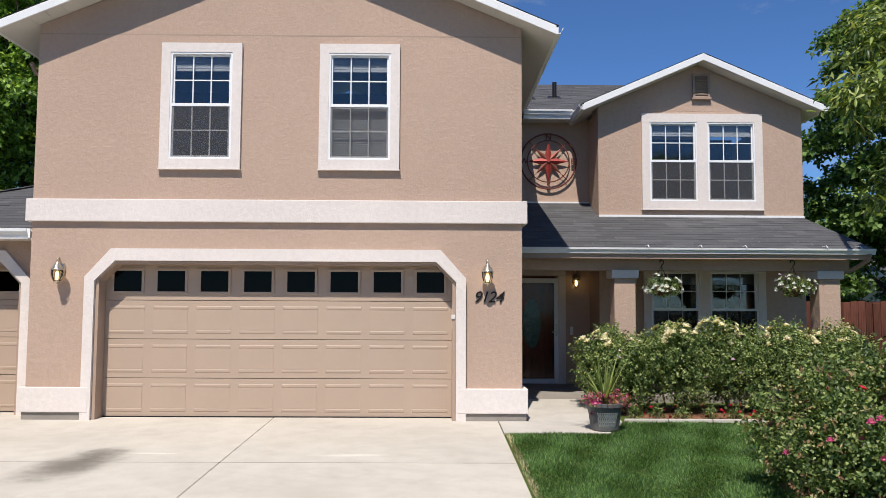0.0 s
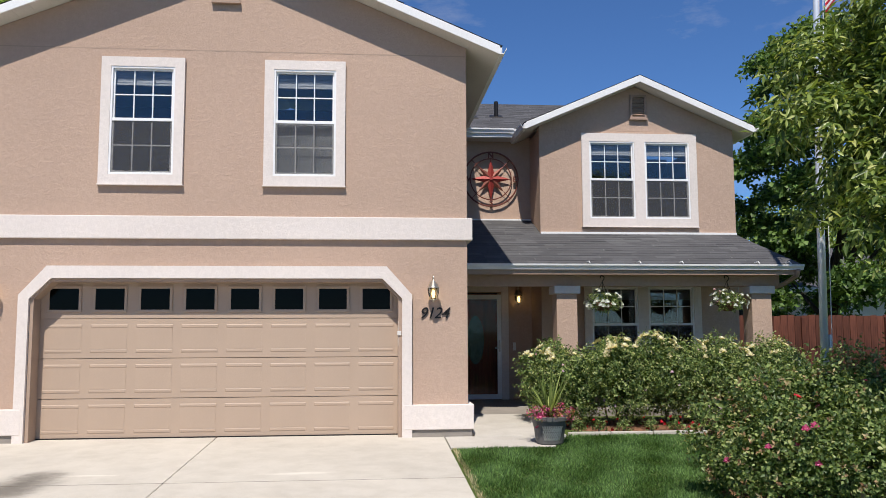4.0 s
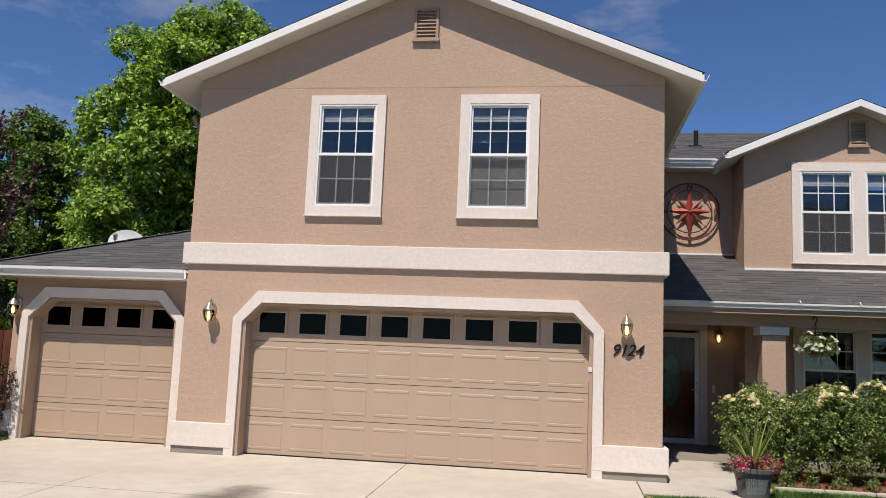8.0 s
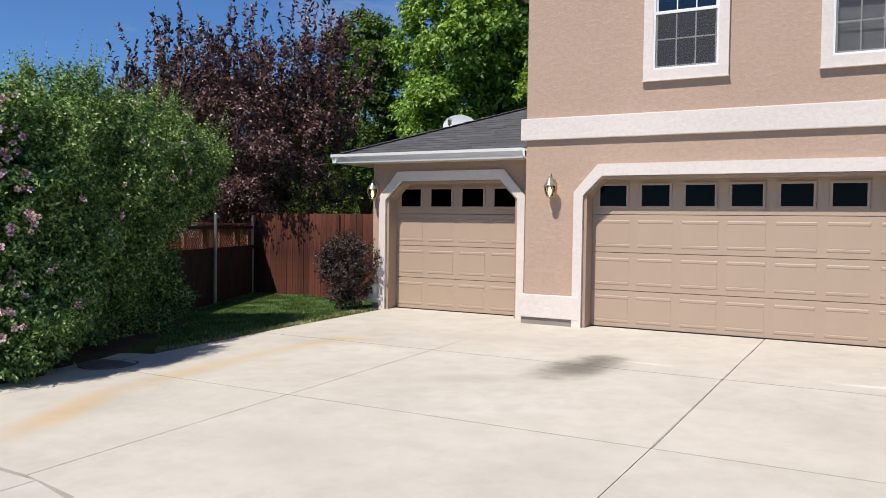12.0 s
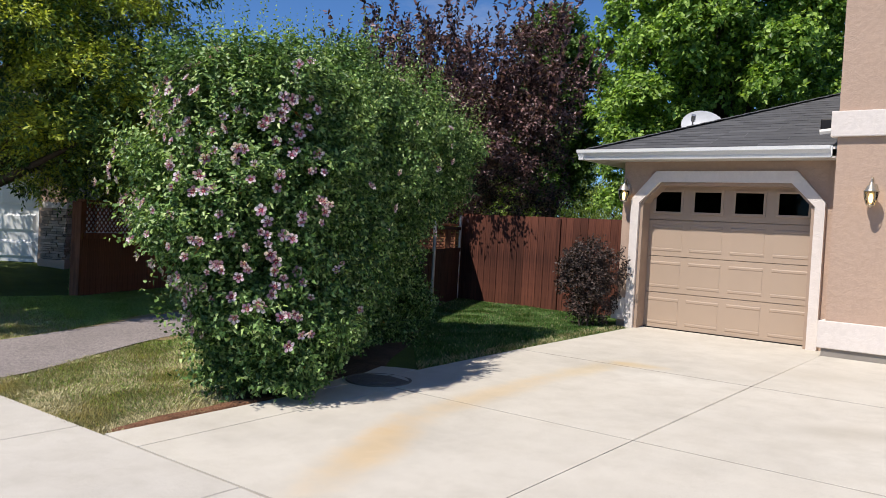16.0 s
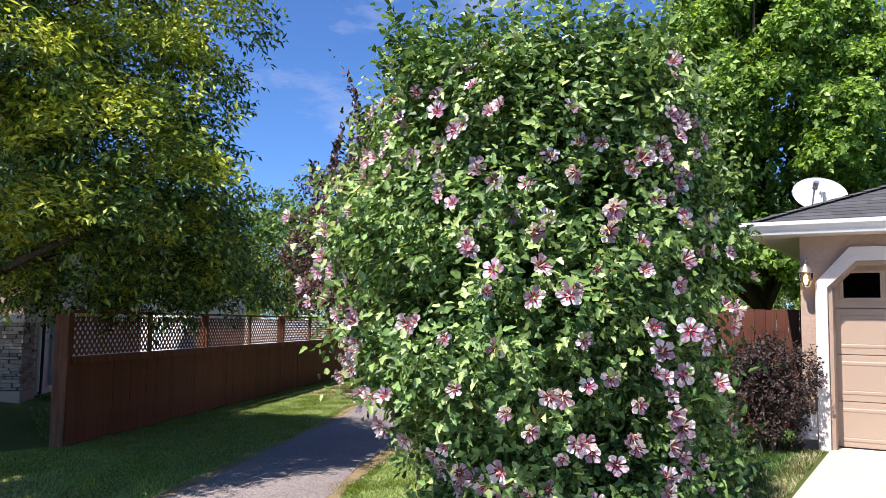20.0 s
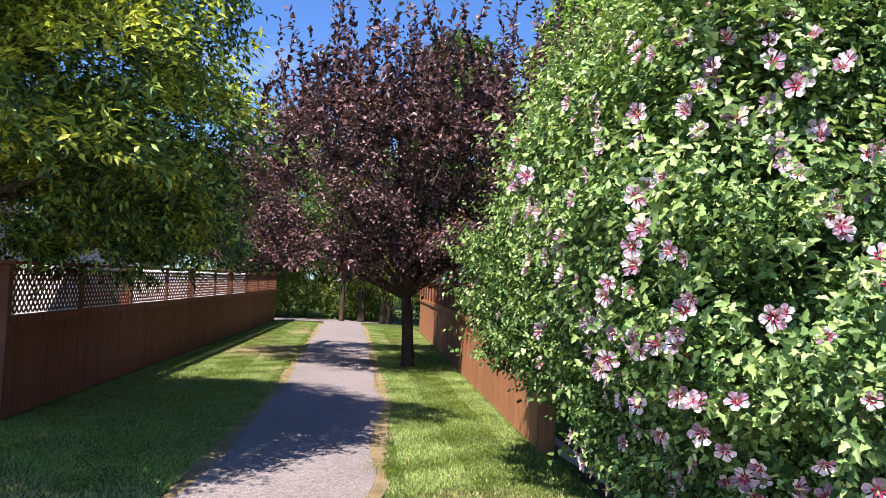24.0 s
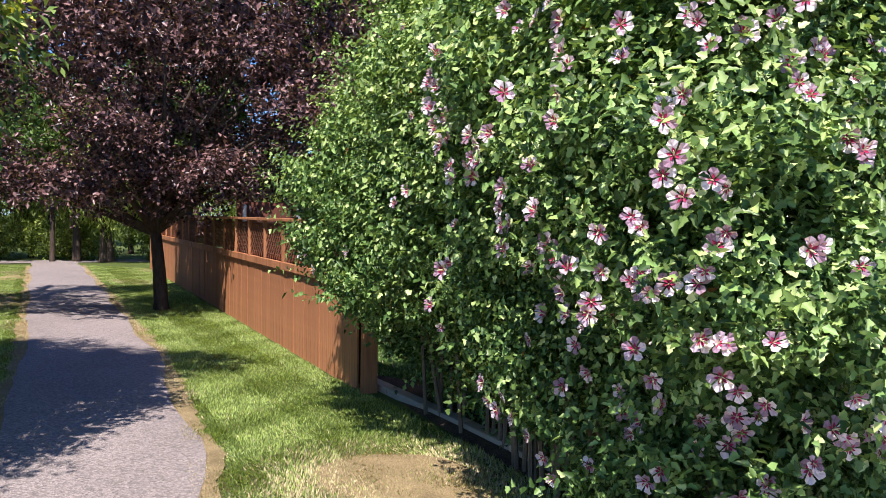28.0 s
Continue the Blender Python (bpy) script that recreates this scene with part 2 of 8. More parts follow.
GLASS = pane_mat("window_glass", (0.74, 0.76, 0.77), 1.8)
SCREEN = screen_mat("insect_screen", (0.05, 0.053, 0.06), 0.45)
STORM = pane_mat("storm_glass", (0.8, 0.82, 0.82), 1.28)
TINTED = pane_mat("dark_tinted_glass", (0.03, 0.035, 0.04), 1.22)
# Near-black colour puts the darkness of the unlit rooms into the walls.
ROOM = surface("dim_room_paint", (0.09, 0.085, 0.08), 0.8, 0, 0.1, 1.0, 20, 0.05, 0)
BLIND = surface("grey_blind", (0.62, 0.64, 0.66), 0.6, 0, 0.06, 2, 40, 0.05, 0)
# Streaks at y 8.93 and 8.86 paint sunlight thrown by the upper windows.
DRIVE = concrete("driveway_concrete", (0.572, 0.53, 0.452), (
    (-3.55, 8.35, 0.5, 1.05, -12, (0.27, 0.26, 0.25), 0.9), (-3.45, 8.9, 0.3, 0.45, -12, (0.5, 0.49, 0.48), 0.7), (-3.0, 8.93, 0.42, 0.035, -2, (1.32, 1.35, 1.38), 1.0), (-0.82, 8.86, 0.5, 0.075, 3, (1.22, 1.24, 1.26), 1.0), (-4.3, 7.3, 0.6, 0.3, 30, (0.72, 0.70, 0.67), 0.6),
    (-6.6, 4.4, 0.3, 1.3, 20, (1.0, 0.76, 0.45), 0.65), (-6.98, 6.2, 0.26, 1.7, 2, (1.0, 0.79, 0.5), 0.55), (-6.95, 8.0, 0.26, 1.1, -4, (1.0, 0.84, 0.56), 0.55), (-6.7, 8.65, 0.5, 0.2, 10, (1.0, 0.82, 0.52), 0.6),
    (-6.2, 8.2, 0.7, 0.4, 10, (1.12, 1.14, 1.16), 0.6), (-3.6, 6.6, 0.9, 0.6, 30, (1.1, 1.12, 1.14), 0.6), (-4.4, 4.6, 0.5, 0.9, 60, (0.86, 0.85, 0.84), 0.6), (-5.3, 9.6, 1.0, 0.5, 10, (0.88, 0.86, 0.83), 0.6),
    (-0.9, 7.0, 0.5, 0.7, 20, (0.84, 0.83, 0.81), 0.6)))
WALKC = concrete("sidewalk_concrete", (0.54, 0.503, 0.44))
EDGEC = concrete("weathered_edging_concrete", (0.42, 0.36, 0.28))
OLDC = concrete("grey_footing_concrete", (0.30, 0.27, 0.235))


def asphalt(name, c):
    """Worn asphalt: single stones of differing shade in the binder, broad bleaching, fine relief."""
    m, n, k, b = node_mat(name)
    t = n.new("ShaderNodeTexCoord")
    cells = []
    for scale in (75.0, 150.0):
        v = n.new("ShaderNodeTexVoronoi")
        v.inputs["Scale"].default_value = scale
        k.new(t.outputs["Object"], v.inputs["Vector"])
        cells.append(v)
    broad = noise_tex(n, k, 0.8, 6, 0.65)
    col = ramp(n, k, broad, [(0.25, mul(c, 0.82)), (0.5, c), (0.75, mul(c, 1.14))])
    for v, lo in ((cells[0], 0.62), (cells[1], 0.72)):
        g_ = n.new("ShaderNodeSeparateColor")
        k.new(v.outputs["Color"], g_.inputs["Color"])
        col = blend(n, k, "MULTIPLY", 1.0, col, ramp(n, k, g_.outputs["Red"], [(0.0, (lo, lo, lo)), (0.5, (0.95, 0.95, 0.95)), (1.0, (1.22, 1.2, 1.18))]))
    k.new(col, b.inputs["Base Color"])
    b.inputs["Roughness"].default_value, b.inputs["Specular IOR Level"].default_value = 0.92, 0.2
    h = n.new("ShaderNodeBump")
    h.inputs["Strength"].default_value, h.inputs["Distance"].default_value = 0.7, 0.006
    k.new(cells[0].outputs["Distance"], h.inputs["Height"])
    k.new(h.outputs["Normal"], b.inputs["Normal"])
    return m


ASPHALT = asphalt("worn_asphalt", (0.275, 0.24, 0.226))
STREET = surface("street_asphalt", (0.09, 0.088, 0.085), 0.95, 0, 0.2, 0.6, 120, 0.2, 0.4, 0.006, 0.15)
REDWOOD = wood("red_stained_boards", (0.185, 0.063, 0.038), (0.065, 0.022, 0.015), 0.7, 0.45)
ORANGEWOOD = wood("orange_stained_boards", (0.52, 0.225, 0.10), (0.36, 0.14, 0.06), 0.75, 0.12)
BROWNWOOD = wood("brown_stained_boards", (0.29, 0.118, 0.063), (0.17, 0.066, 0.035), 0.75, 0.15)
STEEL = surface("galvanised_steel", (0.55, 0.57, 0.58), 0.38, 0.85, 0.1, 3, 60, 0.05, 0.05, 0.002)
POLE = surface("satin_aluminium", (0.78, 0.80, 0.82), 0.35, 0.35, 0.06, 2, 80, 0.03, 0.02, 0.001)
BRASS = surface("aged_brass", (0.60, 0.55, 0.45), 0.3, 0.9, 0.15, 6, 80, 0.05, 0.05, 0.002)
PEWTER = surface("pewter_metal", (0.55, 0.52, 0.48), 0.35, 0.85, 0.12, 6, 80, 0.05, 0.05, 0.002)
LAMPGLASS = pane_mat("lantern_glass", (0.9, 0.86, 0.74), 1.45)
BULB = glow("warm_bulb", (1.0, 0.72, 0.32), 3.0)
BLACK = surface("black_metal", (0.03, 0.027, 0.025), 0.45, 0.6, 0.1, 4, 60, 0.05, 0.05, 0.002)
RUST = surface("rust_brown_metal", (0.20, 0.065, 0.045), 0.55, 0.4, 0.2, 6, 60, 0.1, 0.1, 0.002)
# Fence wood darkened: the shade behind the fence is in its colour.
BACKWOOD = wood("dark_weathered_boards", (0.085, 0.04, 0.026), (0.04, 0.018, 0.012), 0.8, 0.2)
STARRED = surface("red_painted_metal", (0.33, 0.045, 0.036), 0.55, 0.2, 0.15, 6, 60, 0.08, 0.05, 0.002)
DOORWOOD = wood("dark_red_door_wood", (0.34, 0.065, 0.04), (0.16, 0.03, 0.02), 0.4, 0.0)
OVAL = surface("leaded_glass", (0.17, 0.22, 0.21), 0.15, 0.1, 0.5, 9, 40, 0.2, 0.4, 0.01)
BARK = surface("grey_brown_bark", (0.105, 0.08, 0.062), 0.95, 0, 0.3, 5, 30, 0.25, 0.9, 0.02, 0.1, 0, (1, 1, 0.25))
TWIG = surface("young_bark", (0.20, 0.155, 0.11), 0.9, 0, 0.2, 6, 60, 0.15, 0.3, 0.004, 0.15)
JOINT = surface("dark_joint_dirt", (0.12, 0.10, 0.08), 1.0, 0, 0.3, 6, 80, 0.2, 0.3, 0.005, 0.1)
STRAW = surface("dry_grass_thatch", (0.44, 0.335, 0.18), 1.0, 0, 0.35, 5, 110, 0.3, 1.0, 0.015, 0.1)
SOIL = surface("bark_mulch", (0.33, 0.165, 0.095), 1.0, 0, 0.4, 6, 70, 0.35, 1.0, 0.02, 0.1)
DIRT = surface("dark_garden_soil", (0.15, 0.105, 0.072), 1.0, 0, 0.4, 6, 70, 0.35, 1.0, 0.02, 0.1)
LAWN = surface("lawn_thatch", (0.125, 0.17, 0.045), 1.0, 0, 0.3, 1.1, 90, 0.3, 0.8, 0.02, 0.1)
STONE = surface("stacked_ledge_stone", (0.60, 0.48, 0.40), 0.9, 0, 0.3, 5, 60, 0.15, 0.5, 0.01, 0.2, 0.5)
PLANTER = surface("dark_moulded_planter", (0.14, 0.136, 0.13), 0.6, 0, 0.2, 5, 60, 0.1, 0.2, 0.004)
DISH = surface("light_grey_dish", (0.62, 0.63, 0.63), 0.45, 0, 0.06, 3, 60, 0.04, 0)
IRON = surface("cast_iron", (0.17, 0.15, 0.13), 0.8, 0.15, 0.2, 6, 60, 0.15, 0.4, 0.006)
FLAGRED, FLAGWHITE, FLAGBLUE = (surface(nm, c, 0.75, 0, 0.08, 3, 200, 0.05, 0.15, 0.001) for nm, c in (("flag_red", (0.48, 0.015, 0.03)), ("flag_white", (0.78, 0.77, 0.76)), ("flag_blue", (0.06, 0.07, 0.2))))
HIBISCUS = leaf("rose_of_sharon_leaf", (0.075, 0.155, 0.037), (0.24, 0.385, 0.115), 0.16, 0.42, (0.45, 0.56, 0.23), 0.28)
# Lighter copy for new shoots; also paints sunlight on the hedge's high, south sides.
HIBSUN = leaf("young_rose_of_sharon_leaf", (0.16, 0.27, 0.065), (0.39, 0.53, 0.17), 0.22, 0.4, (0.6, 0.69, 0.31), 0.35)
PETAL = leaf("lavender_petal", (0.72, 0.46, 0.62), (0.86, 0.72, 0.80), 0.3, 0.6)
EYE = surface("crimson_flower_eye", (0.42, 0.02, 0.09), 0.6, 0, 0.1, 5, 60, 0.1, 0)
STAMEN = surface("pale_stamen", (0.85, 0.75, 0.45), 0.6, 0, 0.1, 5, 60, 0.1, 0)
WITHERED = leaf("withered_bloom", (0.35, 0.15, 0.03), (0.50, 0.30, 0.10), 0.2, 0.7)
PLUM = leaf("purple_plum_leaf", (0.06, 0.033, 0.036), (0.25, 0.135, 0.13), 0.18, 0.34, (0.34, 0.195, 0.18), 0.32)
MAPLE = leaf("bright_maple_leaf", (0.15, 0.27, 0.055), (0.40, 0.56, 0.13), 0.34, 0.38)
ASHLEAF = leaf("ash_leaf", (0.07, 0.14, 0.038), (0.25, 0.36, 0.085), 0.12, 0.4, (0.45, 0.53, 0.1))
# Brighter copy of the ash leaf; its colour paints the sunlit side.
ASHSUNLIT = leaf("young_yellow_green_leaf", (0.40, 0.47, 0.07), (0.68, 0.72, 0.115), 0.26, 0.4, (0.84, 0.81, 0.14))
DARKLEAF = leaf("dark_green_leaf", (0.085, 0.155, 0.04), (0.18, 0.28, 0.075), 0.32, 0.42)
FARLEAF = leaf("distant_green_leaf", (0.20, 0.28, 0.065), (0.40, 0.48, 0.13), 0.4, 0.45)
CHERRY = leaf("glossy_tree_leaf", (0.12, 0.19, 0.045), (0.33, 0.39, 0.11), 0.3, 0.3, (0.52, 0.54, 0.2))
ROSELEAF = leaf("rose_leaf", (0.12, 0.185, 0.058), (0.29, 0.36, 0.12), 0.34, 0.34, (0.46, 0.46, 0.2))
ROSETIP = leaf("faded_rose", (0.30, 0.16, 0.08), (0.42, 0.33, 0.18), 0.2, 0.6)
CREAMROSE = leaf("cream_rose_petal", (0.80, 0.68, 0.42), (0.88, 0.84, 0.70), 0.3, 0.6)
REDROSE = leaf("red_petal", (0.50, 0.012, 0.02), (0.70, 0.04, 0.07), 0.2, 0.5)
PINKROSE = leaf("pink_petal", (0.55, 0.05, 0.17), (0.75, 0.22, 0.36), 0.2, 0.5)
WHITEPETAL = leaf("white_petal", (0.80, 0.80, 0.78), (0.88, 0.88, 0.86), 0.25, 0.6)
SPIKE = leaf("spiky_grass_leaf", (0.20, 0.27, 0.07), (0.38, 0.44, 0.15), 0.25, 0.4)
DARKSHRUB = leaf("purple_barberry_leaf", (0.05, 0.038, 0.034), (0.11, 0.075, 0.065), 0.15, 0.5)
VERGE = leaf("verge_grass_blade", (0.25, 0.345, 0.09), (0.42, 0.52, 0.165), 0.4, 0.45)
BLADE = leaf("grass_blade", (0.07, 0.15, 0.038), (0.165, 0.285, 0.08), 0.3, 0.5)
DRYBLADE = leaf("dry_grass_blade", (0.46, 0.38, 0.21), (0.64, 0.55, 0.34), 0.25, 0.65)

# ---- building tools


class Build:
    """Collects vertices and faces in metres; mat is the slot of the material."""

    def __init__(self):
        self.v, self.f, self.m = [], [], []

    def add(self, verts, faces, mat=0):
        o = len(self.v)
        self.v += [tuple(p) for p in verts]
        self.f += [tuple(o + i for i in q) for q in faces]
        self.m += [mat] * len(faces)
        return self

    def box(self, x0, x1, y0, y1, z0, z1, mat=0):
        return self.add([(x, y, z) for z in (z0, z1) for y in (y0, y1) for x in (x0, x1)],
                        [(0, 2, 3, 1), (4, 5, 7, 6), (0, 1, 5, 4), (2, 6, 7, 3), (0, 4, 6, 2), (1, 3, 7, 5)], mat)

    def hexa(self, low, high, mat=0):
        """Two rings of corners, both counter-clockwise from above."""
        n = len(low)
        return self.add(list(low) + list(high), [tuple(reversed(range(n))), tuple(range(n, 2 * n))] + [(i, (i + 1) % n, n + (i + 1) % n, n + i) for i in range(n)], mat)

    def prism(self, poly, y0, y1, mat=0):
        """An outline in x and z, counter-clockwise as seen from the front, drawn out along y."""
        n = len(poly)
        return self.add([(x, y0, z) for x, z in poly] + [(x, y1, z) for x, z in poly],
                        [tuple(range(n)), tuple(reversed(range(n, 2 * n)))] + [((i + 1) % n, i, n + i, n + (i + 1) % n) for i in range(n)], mat)

    def tube(self, pts, radii, n=8, mat=0):
        pts = [Vector(p) for p in pts]
        if isinstance(radii, (int, float)):
            radii = [radii] * len(pts)
        rings, side = [], None
        for i, p in enumerate(pts):
            t = (pts[min(i + 1, len(pts) - 1)] - pts[max(i - 1, 0)]).normalized()
            a = (side or (Vector((1, 0, 0)) if abs(t.x) < 0.8 else Vector((0, 1, 0))))
            a = (a - t * a.dot(t)).normalized()
            side = a
            b = t.cross(a)
            rings.append([p + (a * math.cos(2 * math.pi * j / n) + b * math.sin(2 * math.pi * j / n)) * radii[i] for j in range(n)])
        v = [q for r in rings for q in r]
        f = [(i * n + j, i * n + (j + 1) % n, (i + 1) * n + (j + 1) % n, (i + 1) * n + j) for i in range(len(pts) - 1) for j in range(n)]
        f += [tuple(reversed(range(n))), tuple((len(pts) - 1) * n + j for j in range(n))]
        return self.add(v, f, mat)

    def lathe(self, c, prof, n=16, mat=0):
        """prof: (radius, height) from the bottom up, round the upright axis through c."""
        v = [(c[0] + r * math.cos(2 * math.pi * j / n), c[1] + r * math.sin(2 * math.pi * j / n), c[2] + z) for r, z in prof for j in range(n)]
        f = [(i * n + j, i * n + (j + 1) % n, (i + 1) * n + (j + 1) % n, (i + 1) * n + j) for i in range(len(prof) - 1) for j in range(n)]
        f += [tuple(reversed(range(n))), tuple((len(prof) - 1) * n + j for j in range(n))]
        return self.add(v, f, mat)


def root_of(ob):
    while ob.parent:
        ob = ob.parent
    return ob


def part(name, b, mats, parent=None, label="", bevel=0.0, smooth=False, local=False):
    """One mesh object from a Build, under a thing or a part."""
    me = bpy.data.meshes.new(name)
    off = Vector((0, 0, 0)) if (parent is None or local) else root_of(parent).location
    me.from_pydata([(x - off.x, y - off.y, z - off.z) for x, y, z in b.v], [], b.f)
    for m in mats if isinstance(mats, (list, tuple)) else [mats]:
        me.materials.append(m)
    me.polygons.foreach_set("material_index", b.m)
    if bevel:
        bm = bmesh.new()
        bm.from_mesh(me)
        sharp = [e for e in bm.edges if len(e.link_faces) == 2 and e.calc_face_angle(0) > 0.5]
        bmesh.ops.bevel(bm, geom=sharp, offset=bevel, segments=2, profile=0.6, affect="EDGES", clamp_overlap=True)
        bm.to_mesh(me)
        bm.free()
    if smooth:
        me.polygons.foreach_set("use_smooth", [True] * len(me.polygons))
    me.update()
    ob = new(name, me)
    if parent:
        ob.parent = parent
    if label:
        ob["label"] = label
    return ob


def again(ob, dx, dy, dz, parent=None, rz=0.0):
    """Another piece on the same mesh."""
    o = new(ob.name.split(".")[0], ob.data)
    o.parent = parent or ob.parent
    o.location = ob.location + Vector((dx, dy, dz))
    o.rotation_euler.z = ob.rotation_euler.z + rz
    if "label" in ob:
        o["label"] = ob["label"]
    return o


def thing(name, place, label, category, group="", kind="", rz=0.0):
    e = new(name)
    e.location, e.rotation_euler.z = place, radians(rz)
    e.empty_display_size = 0.2
    return tagged(e, label, category, group, kind)


def smoothstep(a, b, x):
    t = min(1.0, max(0.0, (x - a) / (b - a)))
    return t * t * (3 - 2 * t)


def walk_back(x):
    """Where the sidewalk ends towards the house: it bends with the turning circle."""
    return 3.35 - 0.17 * max(0.0, min(x, 3.0) + 5.6) ** 1.5


def zg(x, y):
    """The height of the ground."""
    wb = walk_back(x)
    y = y + 3.35 - wb if y < wb else 3.35 + (y - wb) * 2.535 / (5.885 - wb) if y < 5.885 else y
    yc = min(max(y, 3.3), 11.1)
    a = -0.031 * (11.1 - yc)
    b = -0.1 - 0.14 * smoothstep(7.0, 3.3, yc)
    b += 0.27 * smoothstep(-15.7 - 0.45 * max(0.0, y - 7.05), -19.0 - 0.45 * max(0.0, y - 7.05), x) * smoothstep(2.0, 6.5, y) * smoothstep(16, 9, y)
    w = smoothstep(-8.2, -9.8, x)
    z = a * (1 - w) + b * w
    if y < 3.3:
        z -= 0.02 * (3.3 - max(y, 1.9))
    return z - 0.06 * smoothstep(1.9, 1.45, y)


def wall(b, x0, x1, z0, z1, y0, y1, holes=()):
    """An upright wall from y0 (front) to y1 with openings (x0, x1, z0, z1, corner) right through it; corner cuts the upper corners."""
    xs = sorted({x0, x1} | {v for h in holes for v in (h[0], h[1], h[0] + h[4], h[1] - h[4]) if v is not None})
    zs = sorted({z0, z1} | {v for h in holes for v in (h[2], h[3], h[3] - h[4])})
    xs, zs = [x for x in xs if x0 <= x <= x1], [z for z in zs if z0 <= z <= z1]
    bm = bmesh.new()
    grid = {}

    def vert(x, z):
        if (x, z) not in grid:
            grid[(x, z)] = bm.verts.new((x, y0, z))
        return grid[(x, z)]
    for xa, xb in zip(xs, xs[1:]):
        for za, zb in zip(zs, zs[1:]):
            cx, cz = (xa + xb) / 2, (za + zb) / 2
            inside = [h for h in holes if h[0] < cx < h[1] and h[2] < cz < h[3]]
            if not inside:
                bm.faces.new([vert(xa, za), vert(xb, za), vert(xb, zb), vert(xa, zb)])
            elif inside[0][4]:
                h = inside[0]
                if cz > h[3] - h[4] and cx < h[0] + h[4]:
                    bm.faces.new([vert(xa, za), vert(xb, zb), vert(xa, zb)])
                elif cz > h[3] - h[4] and cx > h[1] - h[4]:
                    bm.faces.new([vert(xb, za), vert(xb, zb), vert(xa, zb)])
    got = bmesh.ops.extrude_face_region(bm, geom=bm.faces[:])
    bmesh.ops.translate(bm, vec=(0, y1 - y0, 0), verts=[g for g in got["geom"] if isinstance(g, bmesh.types.BMVert)])
    bmesh.ops.recalc_face_normals(bm, faces=bm.faces[:])
    bm.verts.index_update()
    b.add([v.co[:] for v in bm.verts], [[v.index for v in f.verts] for f in bm.faces])
    bm.free()
    return b


def shingles(b, a, e, up, seed, course=0.145, tab=0.32, left=None, right=None):
    """Courses of shingle tabs on the plane from eave corner a to eave corner e, up the vector up. left, right: cut of the ends, in metres along the eave, as functions of 0 to 1 up the slope."""
    rng = random.Random(seed)
    a, e, up = Vector(a), Vector(e), Vector(up)
    run, w = (e - a).normalized(), (e - a).length
    nrm = run.cross(up).normalized()
    if nrm.z < 0:
        nrm = -nrm
    n = max(1, int(up.length / course))
    for i in range(n):
        t0, t1 = i / n, min(1.0, (i + 1.25) / n)
        l0, r0 = (left(t0) if left else 0), w - (right(t0) if right else 0)
        l1, r1 = (left(t1) if left else 0), w - (right(t1) if right else 0)
        if r0 - l0 < 0.02:
            continue
        x = l0 - rng.random() * tab
        while x < r0:
            xa, xb = max(x, l0), min(x + tab * rng.uniform(0.7, 1.15), r0)
            x += tab
            if xb - xa < 0.01:
                continue
            xb = min(x, r0)
            lift = 0.004 + rng.random() * 0.005
            ua, ub = min(max(xa, l1), r1), min(max(xb, l1), r1)
            p = [a + run * xa + up * t0, a + run * xb + up * t0, a + run * ub + up * t1, a + run * ua + up * t1]
            b.add([p[0], p[1], p[1] + nrm * lift, p[0] + nrm * lift, p[2] + nrm * 0.002, p[3] + nrm * 0.002], [(0, 1, 2, 3), (3, 2, 4, 5)])
    return b


def slab(b, pts, thick, mat=0):
    """A flat board: upper corners counter-clockwise from above, thick downwards."""
    return b.hexa([(x, y, z - thick) for x, y, z in pts], pts, mat)


# ---- the house
house = thing("house", (-2.06, 11.1, 0), "two-storey tan stucco house with cream trim and dark shingle roofs", "house")
GY, GL, GR, GC = 11.1, -5.40, 1.28, -2.06          # garage front, its left and right side, its middle
BY, BL, BR, BC = 14.48, 3.02, 6.71, 4.84           # gabled bay over the porch
HY = 15.4                                          # front wall behind the porch
SY, SL = 11.54, -8.39                              # single garage

w = Build()
wall(w, GL, GR, -0.1, 5.275, GY, GY + 0.2, [(-4.50, 0.38, -0.1, 2.13, 0.27), (-3.565, -2.715, 3.53, 5.02, 0), (-1.385, -0.535, 3.53, 5.02, 0)])
part("wall", w, TAN, house)
w = Build()
w.prism([(GL, 5.279), (GR, 5.279), (GR, 5.404), (GC, 6.80), (GL, 5.404)], GY + 0.003, GY + 0.2)
part("wall", w, TAN, house)
w = Build().box(GL, GL + 0.2, GY + 0.203, 19.5, -0.1, 5.3)
part("wall", w, TAN, house)
w = Build().box(GR - 0.2, GR, GY + 0.203, 19.5, -0.1, 5.3)
part("wall", w, TAN, house)
w = Build().box(GL, BR, 19.503, 19.7, -0.1, 6.2)
part("wall", w, TAN, house)
# Unseen floors and inner walls, added to keep the rooms behind the glass dark.
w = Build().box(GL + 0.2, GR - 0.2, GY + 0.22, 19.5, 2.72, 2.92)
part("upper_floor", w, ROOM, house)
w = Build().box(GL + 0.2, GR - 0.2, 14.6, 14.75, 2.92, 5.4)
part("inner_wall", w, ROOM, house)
w = Build().box(GL + 0.2, GR - 0.2, GY + 0.2, 19.5, -0.12, 0.0)
part("garage_slab", w, OLDC, house)
w = Build()
wall(w, BL, BR, 3.0, 5.08, BY, BY + 0.2, [(3.94, 4.795, 3.44, 4.875, 0), (4.985, 5.84, 3.44, 4.875, 0)])
part("wall", w, TAN, house)
w = Build().prism([(BL, 5.083), (BR, 5.083), (BR, 5.135), (BC, 5.938), (BL, 5.155)], BY + 0.003, BY + 0.2)
part("wall", w, TAN, house)
w = Build()
